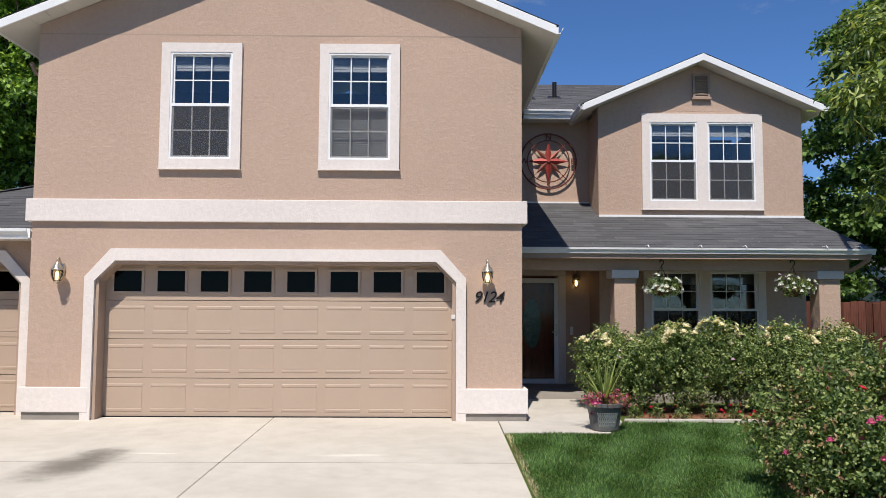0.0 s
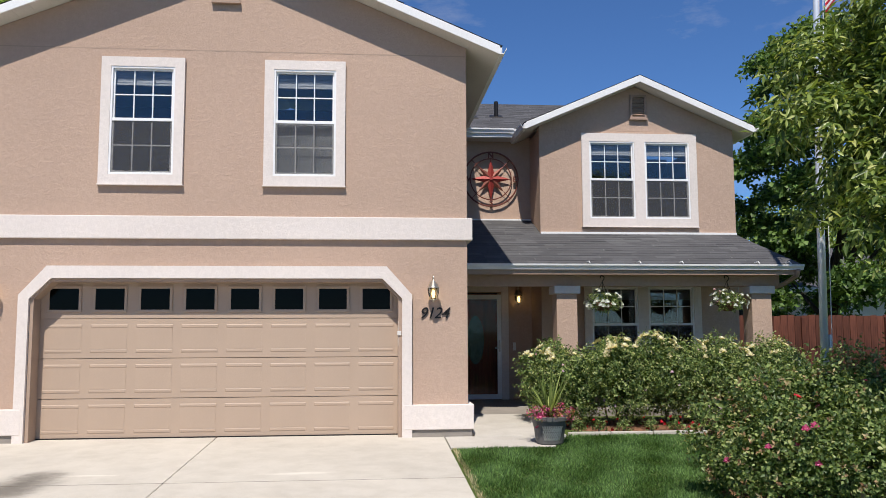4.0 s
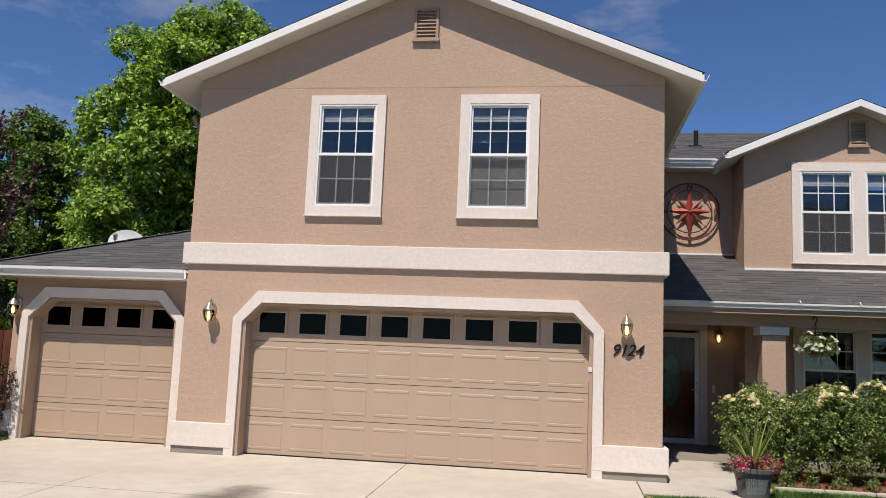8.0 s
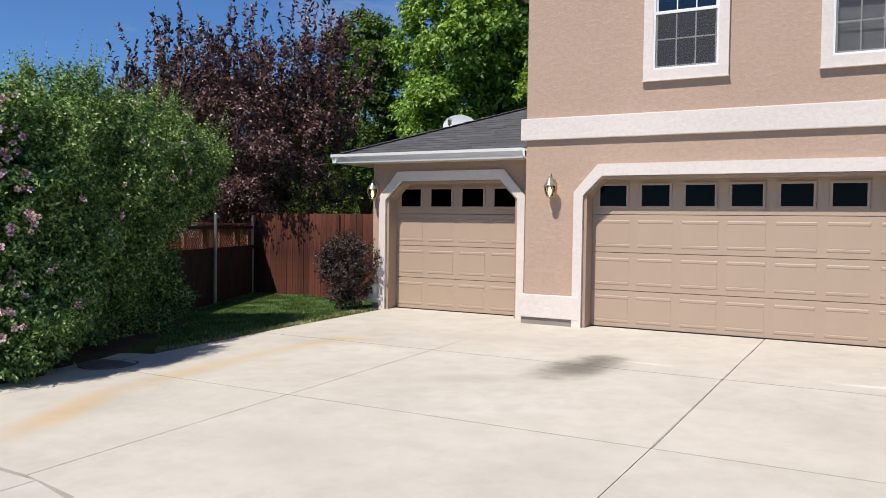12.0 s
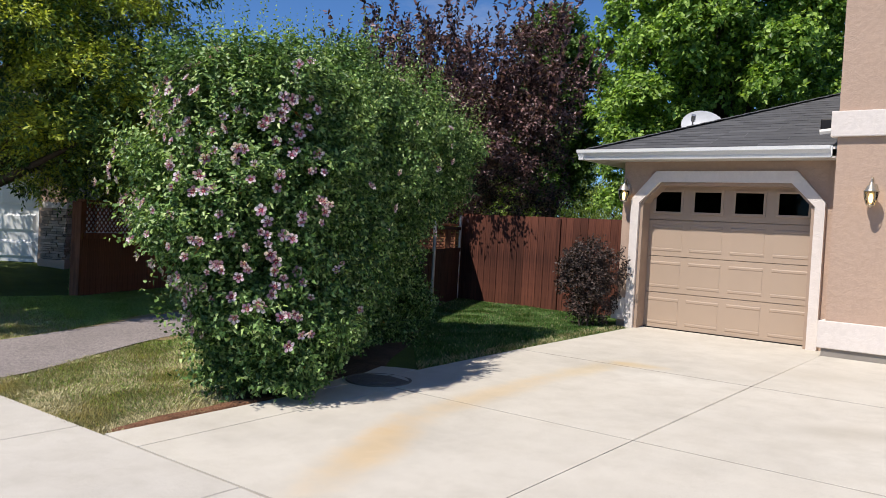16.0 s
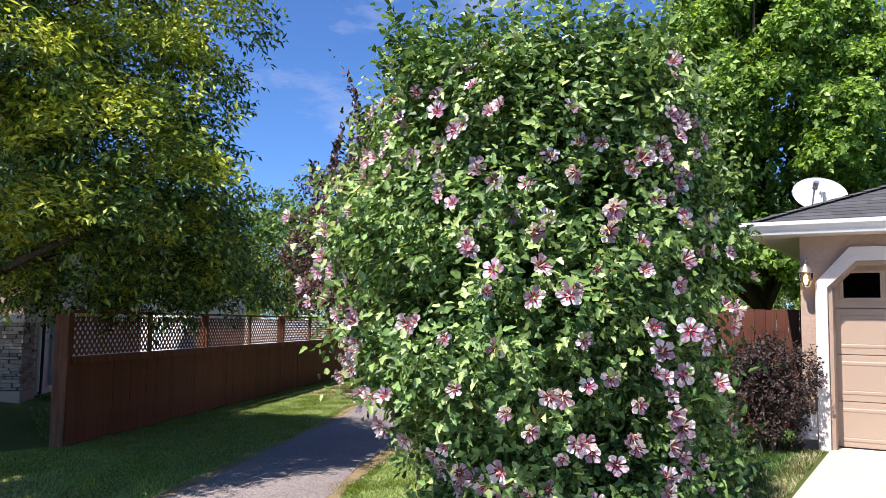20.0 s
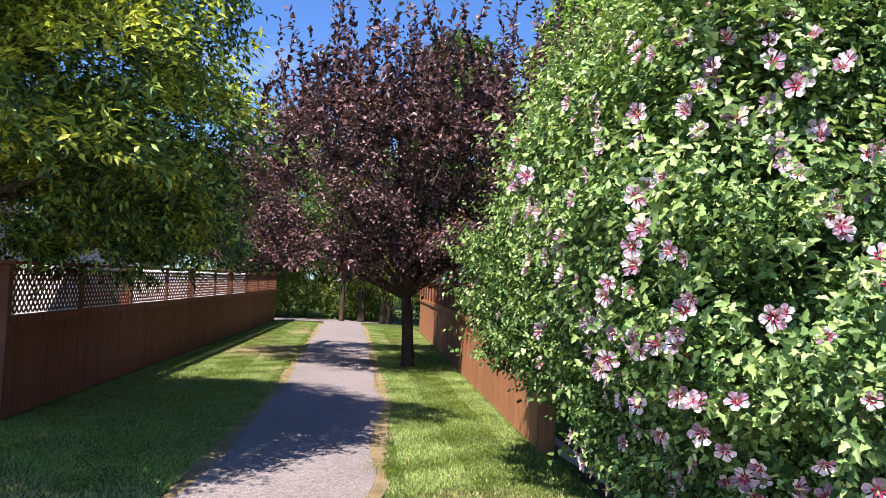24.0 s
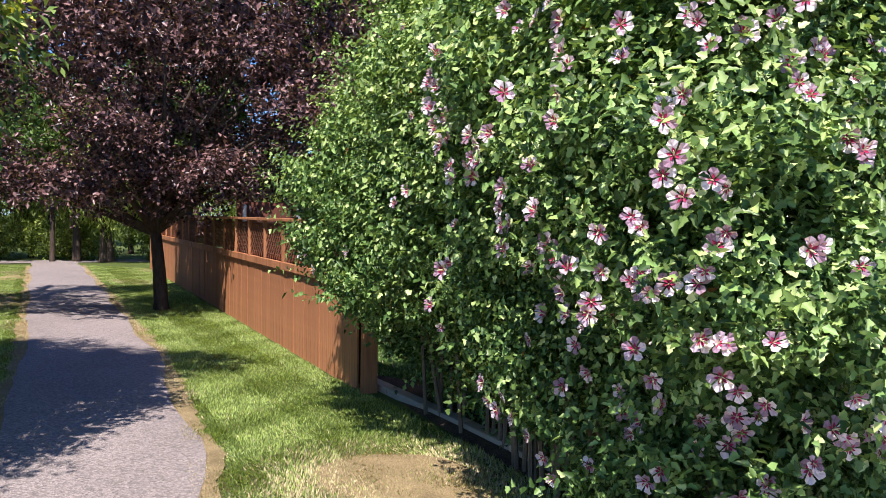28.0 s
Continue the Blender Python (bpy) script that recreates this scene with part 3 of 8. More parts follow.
wall(w, BL, BR, -0.1, 2.996, BY, BY + 0.2, [(3.94, 4.795, 0.80, 2.19, 0), (4.985, 5.84, 0.80, 2.19, 0)])
part("wall", w, TAN, house)
for xa, xb in ((BL, BL + 0.15), (BR - 0.15, BR)):
    part("wall", Build().box(xa, xb, BY + 0.203, HY if xa < 4 else 19.5, -0.1, 5.1), TAN, house)
w = Build()
wall(w, GR + 0.003, BL + 0.15, -0.1, 5.15, HY, HY + 0.2, [(1.48, 2.38, 0.1, 2.12, 0)])
part("wall", w, TAN, house)
# More unseen room backs in the same darkened tone.
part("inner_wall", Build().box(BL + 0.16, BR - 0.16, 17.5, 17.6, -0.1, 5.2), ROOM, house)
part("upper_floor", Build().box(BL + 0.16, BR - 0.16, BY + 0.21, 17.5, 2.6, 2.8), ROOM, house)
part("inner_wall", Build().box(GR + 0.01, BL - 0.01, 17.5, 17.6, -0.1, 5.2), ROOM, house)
# single garage
w = Build()
wall(w, SL, GL - 0.003, -0.1, 2.5, SY, SY + 0.2, [(-8.10, -5.70, -0.1, 2.13, 0.3)])
part("wall", w, TAN, house)
part("wall", Build().box(SL, SL + 0.2, SY + 0.203, 18.0, -0.1, 2.5), TAN, house)
part("wall", Build().box(SL, GL - 0.003, 18.003, 18.2, -0.1, 2.5), TAN, house)

# cream stucco bands, bases and door surrounds
b = Build().box(GL - 0.07, GR + 0.07, GY - 0.06, GY - 0.003, 2.66, 2.97)
b.box(GR + 0.003, GR + 0.07, GY, HY - 2.75, 2.66, 2.97)
b.box(GL - 0.07, GL - 0.003, GY, 14.0, 2.66, 2.97)
part("band", b, CREAM, house, "cream stucco belt band", 0.012)
for xa, xb, side in ((GL - 0.07, -4.535, -1), (0.395, GR + 0.07, 1)):
    b = Build().box(xa, xb, GY - 0.08, GY - 0.003, 0.10, 0.43)
    if side > 0:
        b.box(GR + 0.003, GR + 0.07, GY, 12.9, 0.10, 0.43)
    else:
        b.box(GL - 0.07, GL - 0.003, GY, SY - 0.003, 0.10, 0.43)
    part("base_band", b, CREAM, house, "cream stucco base", 0.01)
    part("footing", Build().box(xa + 0.05, xb - 0.02, GY - 0.05, GY - 0.004, -0.1, 0.097), OLDC, house)


def surround(x0, x1, top, c, y, wd):
    """A raised frame round a garage opening with cut corners."""
    out, inn = [(x0 - wd, -0.02), (x0 - wd, top - c + 0.05), (x0 + c - 0.06, top + wd + 0.03), (x1 - c + 0.06, top + wd + 0.03), (x1 + wd, top - c + 0.05), (x1 + wd, -0.02)], \
        [(x0, -0.02), (x0, top - c), (x0 + c, top), (x1 - c, top), (x1, top - c), (x1, -0.02)]
    q = Build()
    ring = [(x, yy, z) for yy in (y - 0.075, y - 0.003) for x, z in out + inn]
    f = []
    for i in range(5):
        f += [(i, 6 + i, 7 + i, i + 1), (12 + i, 13 + i, 19 + i, 18 + i), (i, i + 1, 13 + i, 12 + i), (6 + i, 18 + i, 19 + i, 7 + i)]
    q.add(ring, f + [(0, 12, 18, 6), (5, 11, 23, 17)])
    return part("door_surround", q, CREAM, house, "cream stucco garage door surround")


surround(-4.50, 0.38, 2.13, 0.27, GY, 0.135)
surround(-8.10, -5.70, 2.13, 0.30, SY, 0.125)
b = Build().box(SL - 0.06, -8.235, SY - 0.07, SY - 0.003, 0.10, 0.42).box(SL - 0.06, SL - 0.003, SY, 12.6, 0.10, 0.42)
part("base_band", b, CREAM, house, "cream stucco base", 0.01)


def garage_door(x0, x1, y, cols):
    """A sectional steel door: four sections of stamped panels, the top one with dark panes."""
    sec = 2.13 / 4
    dob = part("garage_door", Build().box(x0 - 0.05, x1 + 0.05, y + 0.047, y + 0.055, 0.0, 2.13), DOORPAINT, house, "closed tan sectional garage door with stamped panels")
    for i in range(4):
        part("section", Build().box(x0 - 0.05, x1 + 0.05, y, y + 0.045, i * sec + 0.004, (i + 1) * sec - 0.004), DOORPAINT, dob, bevel=0.004)
    wd = (x1 - x0) / cols
    pn = None
    for i in range(3):
        for c in range(cols):
            if pn is None:
                q = Build()
                xa, xb, za, zb, d = x0 + 0.055, x0 + wd - 0.055, 0.075, sec - 0.075, 0.05
                for lo, hi in ((za, za + d), (zb - d, zb)):
                    q.add([(xa, y - 0.001, lo), (xb, y - 0.001, lo), (xb - 0.012, y - 0.006, lo + 0.012), (xa + 0.012, y - 0.006, lo + 0.012),
                           (xb - 0.012, y - 0.006, hi - 0.012), (xa + 0.012, y - 0.006, hi - 0.012), (xb, y - 0.001, hi), (xa, y - 0.001, hi)],
                          [(0, 1, 2, 3), (3, 2, 4, 5), (5, 4, 6, 7), (0, 3, 5, 7), (1, 6, 4, 2)])
                q.box(xa + 0.01, xb - 0.01, y - 0.004, y - 0.001, za + d, zb - d)
                pn = part("panel", q, DOORPAINT, dob)
            else:
                again(pn, c * wd, 0, i * sec, dob)
    fr = gl = None
    for c in range(cols):
        if fr is None:
            xa, xb, za, zb = x0 + wd / 2 - 0.225, x0 + wd / 2 + 0.225, 1.685, 2.04
            q = Build()
            for bx in ((xa, xb, za, za + 0.035), (xa, xb, zb - 0.035, zb), (xa, xa + 0.035, za + 0.035, zb - 0.035), (xb - 0.035, xb, za + 0.035, zb - 0.035)):
                q.box(bx[0], bx[1], y - 0.022, y - 0.001, bx[2], bx[3])
            fr = part("pane_frame", q, DOORPAINT, dob, bevel=0.005)
            gl = part("pane", Build().box(xa + 0.035, xb - 0.035, y - 0.008, y - 0.003, za + 0.035, zb - 0.035), TINTED, dob, "black tinted pane")
        else:
            again(fr, c * wd, 0, 0, dob)
            again(gl, c * wd, 0, 0, dob)
    q = Build().box(x0, x1, y - 0.012, y + 0.0, -0.008, 0.02)
    part("bottom_seal", q, BLACK, dob)
    return dob


garage_door(-4.45, 0.33, GY + 0.20 + 0.02, 8)
garage_door(-8.06, -5.74, SY + 0.20 + 0.02, 4)
for x0, x1, y, c in ((-4.50, 0.38, GY, 0.27), (-8.10, -5.70, SY, 0.3)):
    for xa, xb in ((x0 + 0.002, x0 + 0.05), (x1 - 0.05, x1 - 0.002)):
        part("jamb", Build().box(xa, xb, y - 0.03, y + 0.21, -0.02, 2.13 - c), JAMB, house, bevel=0.004)
    part("jamb", Build().box(x0 + c, x1 - c, y - 0.03, y + 0.21, 2.085, 2.127), JAMB, house, bevel=0.004)
    for sg, xe in ((1, x0), (-1, x1)):
        q = Build().prism([(xe + sg * 0.05, 2.13 - c), (xe + sg * c, 2.085), (xe + sg * c, 2.127), (xe + sg * 0.004, 2.13 - c)][::sg], y - 0.03, y + 0.21)
        part("jamb", q, JAMB, house)
part("door_latch", Build().box(0.325, 0.36, GY - 0.02, GY + 0.0, 1.22, 1.56).box(0.315, 0.37, GY - 0.045, GY - 0.02, 1.36, 1.42), SOFFIT, house, bevel=0.006)


def window(x0, x1, z0, z1, y, blinds=0, trim=None):
    """A white double-hung sash window with a grid of bars: six panes above, six below."""
    q = Build()
    t = 0.028
    for bx in ((x0, x1, z0, z0 + t), (x0, x1, z1 - t, z1), (x0, x0 + t, z0 + t, z1 - t), (x1 - t, x1, z0 + t, z1 - t)):
        q.box(bx[0], bx[1], y - 0.042, y + 0.07, bx[2], bx[3])
    wob = part("window", q, VINYL, house, "white vinyl double-hung window with bars", 0.004)
    zm = (z0 + z1) / 2
    for nm, za, zb, dy in (("upper_sash", zm, z1 - t, -0.008), ("lower_sash", z0 + t, zm + 0.03, -0.026)):
        s = Build()
        r = 0.023
        for bx in ((x0 + t, x1 - t, za, za + r), (x0 + t, x1 - t, zb - r, zb), (x0 + t, x0 + t + r, za + r, zb - r), (x1 - t - r, x1 - t, za + r, zb - r)):
            s.box(bx[0], bx[1], y + dy, y + dy + 0.03, bx[2], bx[3])
        part(nm, s, VINYL, wob, bevel=0.003)
        ax, bx_, az, bz = x0 + t + r, x1 - t - r, za + r, zb - r
        for i in (1, 2):
            xc = ax + (bx_ - ax) * i / 3
            part("glazing_bar", Build().box(xc - 0.008, xc + 0.008, y + dy + 0.006, y + dy + 0.014, az, bz), VINYL, wob)
        part("glazing_bar", Build().box(ax, bx_, y + dy + 0.005, y + dy + 0.0135, (az + bz) / 2 - 0.008, (az + bz) / 2 + 0.008), VINYL, wob)
        p = part("pane", Build().box(ax, bx_, y + dy + 0.016, y + dy + 0.021, az, bz), GLASS, wob)
        p.visible_shadow = False
    part("meeting_rail", Build().box(x0 + t, x1 - t, y - 0.038, y - 0.012, zm - 0.012, zm + 0.03), VINYL, wob, bevel=0.004)
    sc = part("insect_screen", Build().box(x0 + t, x1 - t, y - 0.034, y - 0.033, z0 + t, zm - 0.012), SCREEN, wob, "grey insect screen")
    sc.visible_shadow = False
    v = Build().box(x0 + t, x1 - t, y + 0.055, y + 0.09, z1 - 0.24, z1 - 0.02)
    for i in range(6):
        v.box(x0 + t, x1 - t, y + 0.043, y + 0.055, z1 - 0.24 + i * 0.036, z1 - 0.212 + i * 0.036)
    part("valance", v, BLIND, wob, "grey raised blind")
    if blinds:
        s = Build()
        k = 0
        z = z0 + t
        while z < zm:
            s.add([(x0 + t, y + 0.05, z), (x1 - t, y + 0.05, z), (x1 - t, y + 0.075, z + 0.045), (x0 + t, y + 0.075, z + 0.045)], [(0, 1, 2, 3)])
            z += 0.028
        part("blind", s, BLIND, wob, "closed grey slatted blind")
    return wob


def window_trim(x0, x1, z0, z1, holes, y):
    q = Build()
    wall(q, x0, x1, z0, z1, y - 0.05, y - 0.003, [h + (0,) for h in holes])
    q.box(x0 - 0.012, x1 + 0.012, y - 0.065, y - 0.003, z0 - 0.012, z0 + 0.0)
    return part("window_trim", q, CREAM, house, "cream stucco window surround")


for k, (x0, x1) in enumerate(((-3.565, -2.715), (-1.385, -0.535))):
    window_trim(x0 - 0.128, x1 + 0.128, 3.395, 5.15, [(x0, x1, 3.53, 5.02)], GY)
    window(x0, x1, 3.53, 5.02, GY, k)
for z0, z1, ta, tb in ((3.44, 4.875, 3.29, 5.03), (0.80, 2.19, 0.62, 2.31)):
    window_trim(3.80, 5.98, ta, tb, [(3.94, 4.795, z0, z1), (4.985, 5.84, z0, z1)], BY)
    for x0 in (3.94, 4.985):
        window(x0, x0 + 0.855, z0, z1, BY)


def gable_vent(x0, x1, z0, z1, y):
    q = Build()
    for bx in ((x0, x1, z1 - 0.04, z1), (x0, x0 + 0.04, z0, z1 - 0.04), (x1 - 0.04, x1, z0, z1 - 0.04)):
        q.box(bx[0], bx[1], y - 0.045, y - 0.003, bx[2], bx[3])
    q.box(x0 - 0.02, x1 + 0.02, y - 0.06, y - 0.003, z0 - 0.035, z0)
    q.box(x0 + 0.02, x1 - 0.02, y - 0.006, y - 0.003, z0, z1 - 0.02)
    v = part("gable_vent", q, VENT, house, "brown louvred gable vent", 0.003)
    n = 8
    h = (z1 - 0.04 - z0) / n
    first = None
    for i in range(n):
        if first is None:
            s = Build().hexa([(x0 + 0.04, y - 0.042, z0 + 0.004), (x1 - 0.04, y - 0.042, z0 + 0.004), (x1 - 0.04, y - 0.012, z0 + 0.03), (x0 + 0.04, y - 0.012, z0 + 0.03)],
                             [(x0 + 0.04, y - 0.042, z0 + 0.014), (x1 - 0.04, y - 0.042, z0 + 0.014), (x1 - 0.04, y - 0.012, z0 + 0.04), (x0 + 0.04, y - 0.012, z0 + 0.04)])
            first = part("slat", s, VENT, v)
        else:
            again(first, 0, 0, i * h, v)


gable_vent(-2.235, -1.88, 5.98, 6.45, GY)
gable_vent(4.74, 5.05, 5.33, 5.77, BY)

# roofs
SLOPE = 0.418


def gable_roof(cx, half, ztop, y0, y1, slope, over_wall, soffit_z, wall_half, seed, front_wall):
    """A ridge along y: deck boards, shingles, white rakes and fascias, soffits."""
    for sg in (-1, 1):
        ze = ztop - slope * half
        deck = Build()
        pts = [(cx, y0, ztop - 0.02), (cx + sg * half, y0, ze - 0.02), (cx + sg * half, y1, ze - 0.02), (cx, y1, ztop - 0.02)]
        slab(deck, pts if sg > 0 else [pts[1], pts[0], pts[3], pts[2]], 0.05)
        part("roof_deck", deck, SOFFIT, house)
        s = Build()
        if sg > 0:
            shingles(s, (cx + half + 0.03, y0 - 0.03, ze - 0.012), (cx + half + 0.03, y1, ze - 0.012), (-half - 0.03, 0, slope * (half + 0.03)), seed)
        else:
            shingles(s, (cx - half - 0.03, y1, ze - 0.012), (cx - half - 0.03, y0 - 0.03, ze - 0.012), (half + 0.03, 0, slope * (half + 0.03)), seed + 1)
        tagged(part("roof", s, SHINGLE, house, "charcoal asphalt shingles"), kind="stuff")
        r = Build()
        d = 0.105
        pts = [(cx, ztop - 0.006), (cx + sg * half, ze - 0.006), (cx + sg * half, ze - 0.022 - d), (cx, ztop - 0.022 - d)]
        r.prism(pts[::-sg], y0 - 0.025, y0 - 0.002)
        part("rake_board", r, WHITE, house, "white rake board", 0.004)
        # soffit under the front overhang
        so = Build()
        zs = -0.10
        pts = [(cx, ztop + zs), (cx + sg * half, ze + zs), (cx + sg * half, ze + zs - 0.02), (cx, ztop + zs - 0.02)]
        so.prism(pts[::-sg], y0 + 0.0, front_wall - 0.004)
        n = int(half / 0.2)
        for i in range(1, n):
            xx = cx + sg * half * i / n
            zz = ztop - slope * half * i / n + zs - 0.022
            so.box(xx - 0.004, xx + 0.004, y0 + 0.02, front_wall - 0.02, zz - 0.004, zz + 0.001)
        part("soffit", so, SOFFIT, house, "off-white grooved soffit")
        # side eave: a soffit under the rafters, and the gutter
        zw = ze + slope * (half - wall_half)
        so = Build()
        pts = [(cx + sg * (wall_half + 0.003), zw + zs), (cx + sg * half, ze + zs), (cx + sg * half, ze + zs - 0.02), (cx + sg * (wall_half + 0.003), zw + zs - 0.02)]
        so.prism(pts[::-sg], front_wall - 0.003, y1)
        for i in range(1, int((y1 - front_wall) / 0.3)):
            yy = front_wall + 0.3 * i
            so.add([(cx + sg * (wall_half + 0.01), yy, zw + zs - 0.024), (cx + sg * half, yy, ze + zs - 0.024), (cx + sg * half, yy + 0.008, ze + zs - 0.024), (cx + sg * (wall_half + 0.01), yy + 0.008, zw + zs - 0.024)], [(0, 1, 2, 3)])
        part("soffit", so, SOFFIT, house, "off-white vented eave soffit")
        part("fascia", Build().box(*sorted((cx + sg * (half - 0.002), cx + sg * (half + 0.02))), y0 - 0.02, y1, ze - 0.125, ze - 0.03), WHITE, house, bevel=0.003)
        gutter(((cx + sg * (half + 0.021), y0 - 0.02), (cx + sg * (half + 0.021), y1)), ze - 0.03, sg, "x", 0.6)


def gutter(line, z, out, axis, size=1.0):
    """A white trough along an eave; out: the way it faces; size: against the large one over the single garage."""
    (xa, ya), (xb, yb) = line
    prof = [(0.0, -0.15), (0.06, -0.15), (0.075, -0.10), (0.115, -0.05), (0.12, -0.005), (0.11, -0.005), (0.10, -0.05), (0.055, -0.13), (0.012, -0.13), (0.012, 0.0), (0.0, 0.0)]
    prof = [(d * size, h * size) for d, h in prof]
    n = len(prof)
    q = Build()
    if axis == "x":
        va, vb = [(xa + out * d, ya, z + h) for d, h in prof], [(xb + out * d, yb, z + h) for d, h in prof]
    else:
        va, vb = [(xa, ya + out * d, z + h) for d, h in prof], [(xb, yb + out * d, z + h) for d, h in prof]
    q.add(va + vb, [tuple(range(n)), tuple(reversed(range(n, 2 * n)))] + [(i, n + i, n + (i + 1) % n, (i + 1) % n) for i in range(n)])
    return part("gutter", q, WHITE, house, "white metal gutter")


gable_roof(GC, 3.78, 6.92, 10.79, 19.8, SLOPE, 0, 5.2, 3.34, 11, GY)
gable_roof(BC, 2.13, 6.06, 14.16, 17.3, 0.43, 0, 5.0, 1.845, 21, BY)
# main roof behind, its eave over the recessed wall
s = shingles(Build(), (GR - 0.6, 15.06, 5.25), (7.1, 15.06, 5.25), (0, 3.9, 1.56), 31)
tagged(part("roof", s, SHINGLE, house, "charcoal asphalt shingles"), kind="stuff")
part("roof_deck", slab(Build(), [(GR - 0.6, 15.06, 5.24), (7.1, 15.06, 5.24), (7.1, 18.96, 6.80), (GR - 0.6, 18.96, 6.80)], 0.05), SOFFIT, house)
part("roof_deck", slab(Build(), [(GR - 0.6, 18.97, 6.80), (7.1, 18.97, 6.80), (7.1, 22.9, 5.2), (GR - 0.6, 22.9, 5.2)], 0.05), SHINGLE, house)
part("soffit", Build().box(GR + 0.45, BL - 0.4, 15.08, HY - 0.003, 5.06, 5.08), SOFFIT, house)
part("fascia", Build().box(GR + 0.46, BL - 0.37, 15.062, 15.078, 5.075, 5.235), WHITE, house)
gutter(((GR + 0.46, 15.06), (BL - 0.37, 15.06)), 5.235, -1, "y", 0.6)
for x, y, r, h in ((2.55, 16.6, 0.045, 0.33), (2.0, 16.4, 0.06, 0.12)):
    z = 5.25 + 0.4 * (y - 15.06)
    q = Build().lathe((x, y, z - 0.1), [(r, 0), (r, h), (r * 1.05, h + 0.1), (r * 0.6, h + 0.1)], 10)
    q.hexa([(x - 0.14, y - 0.12, z - 0.045), (x + 0.14, y - 0.12, z - 0.045), (x + 0.14, y + 0.12, z + 0.052), (x - 0.14, y + 0.12, z + 0.052)],
           [(x - 0.12, y - 0.1, z - 0.015), (x + 0.12, y - 0.1, z - 0.015), (x + 0.12, y + 0.1, z + 0.07), (x - 0.12, y + 0.1, z + 0.07)])
    part("roof_vent", q, BLACK, house, "black plumbing vent on the shingles")
# porch roof
PS = 0.39
s = shingles(Build(), (GR + 0.003, 12.72, 2.475), (6.98, 12.72, 2.475), (0, 1.77, PS * 1.77), 41, right=lambda t: 0.3 * t)
tagged(part("roof", s, SHINGLE, house, "charcoal asphalt shingles"), kind="stuff")
s = shingles(Build(), (GR + 0.003, 14.49, 2.475 + PS * 1.77), (BL - 0.004, 14.49, 2.475 + PS * 1.77), (0, 0.9, PS * 0.9), 42)
tagged(part("roof", s, SHINGLE, house, "charcoal asphalt shingles"), kind="stuff")
dk = slab(Build(), [(GR + 0.003, 12.74, 2.47), (6.97, 12.74, 2.47), (6.67, 14.47, 2.47 + PS * 1.73), (GR + 0.003, 14.47, 2.47 + PS * 1.73)], 0.04)
slab(dk, [(GR + 0.003, 14.474, 2.47 + PS * 1.73), (BL - 0.003, 14.474, 2.47 + PS * 1.73), (BL - 0.003, 15.39, 2.47 + PS * 2.65), (GR + 0.003, 15.39, 2.47 + PS * 2.65)], 0.04)
dk.hexa([(6.80, 12.78, 2.36), (6.97, 12.78, 2.36), (6.72, 14.47, 2.36), (6.60, 14.47, 2.36)], [(6.80, 12.78, 2.43), (6.97, 12.78, 2.43), (6.67, 14.47, 3.1), (6.60, 14.47, 3.1)])
part("roof_deck", dk, SOFFIT, house)
part("flashing", Build().box(BL + 0.003, BR, BY - 0.03, BY - 0.003, 3.145, 3.19).box(GR + 0.1, BL - 0.003, HY - 0.03, HY - 0.003, 3.50, 3.54), WHITE, house, "white roof flashing")
gutter(((GR + 0.075, 12.72), (7.0, 12.72)), 2.47, -1, "y", 0.62)
for x in (3.42, 4.25, 4.95, 6.22, 6.75):
    part("gutter_strap", Build().tube([(x, 12.60, 2.47), (x, 12.66, 2.51), (x - 0.01, 12.78, 2.50)], 0.008, 5), WHITE, house)
# Dark brown on the unseen ceiling deepens the porch shade by colour.
part("porch_ceiling", Build().box(GR + 0.003, 6.85, 12.80, HY - 0.003, 2.335, 2.35), VENT, house)
part("fascia", Build().box(GR + 0.003, 6.95, 12.722, 12.75, 2.30, 2.46), JAMB, house)
part("porch_beam", Build().box(GR + 0.003, 6.75, 13.02, 13.24, 2.13, 2.333), TAN, house, "tan stucco porch beam")
for x in (3.12, 6.40):
    part("porch_column", Build().box(x - 0.17, x + 0.17, 12.96, 13.30, -0.05, 2.0), TAN, house, "square tan stucco porch column", 0.012)
    part("column_cap", Build().box(x - 0.215, x + 0.215, 12.915, 13.345, 2.0, 2.128), CREAM, house, "cream column cap", 0.012)
# Floor takes the darker footing concrete, so the porch shade is in its colour.
part("porch_slab", Build().box(GR + 0.003, 2.7, 12.85, HY - 0.003, -0.1, 0.10).box(2.703, 6.9, 13.35, HY - 0.003, -0.1, 0.10), OLDC, house, "concrete porch floor in a darker grey for the porch shade", 0.01)
ds = Build().tube([(6.9, 12.66, 2.38), (6.9, 12.72, 2.29), (6.80, 12.98, 2.16), (6.64, 13.16, 2.08), (6.615, 13.2, 1.95), (6.615, 13.2, 0.1)], 0.036, 8)
part("downspout", ds, JAMB, house, "tan metal downspout on the porch column")
# single garage hip roof
RZ = 2.585
HS = 0.40
lo, hi = (-8.87, 11.22), 3.40
s = shingles(Build(), (lo[0], lo[1], RZ), (GL - 0.003, lo[1], RZ), (0, hi, HS * hi), 51, left=lambda t: hi * t)
tagged(part("roof", s, SHINGLE, house, "charcoal asphalt shingles"), kind="stuff")
s = shingles(Build(), (lo[0], 18.5, RZ), (lo[0], lo[1], RZ), (hi, 0, HS * hi), 52, right=lambda t: hi * t)
tagged(part("roof", s, SHINGLE, house, "charcoal asphalt shingles"), kind="stuff")
dk = Build()
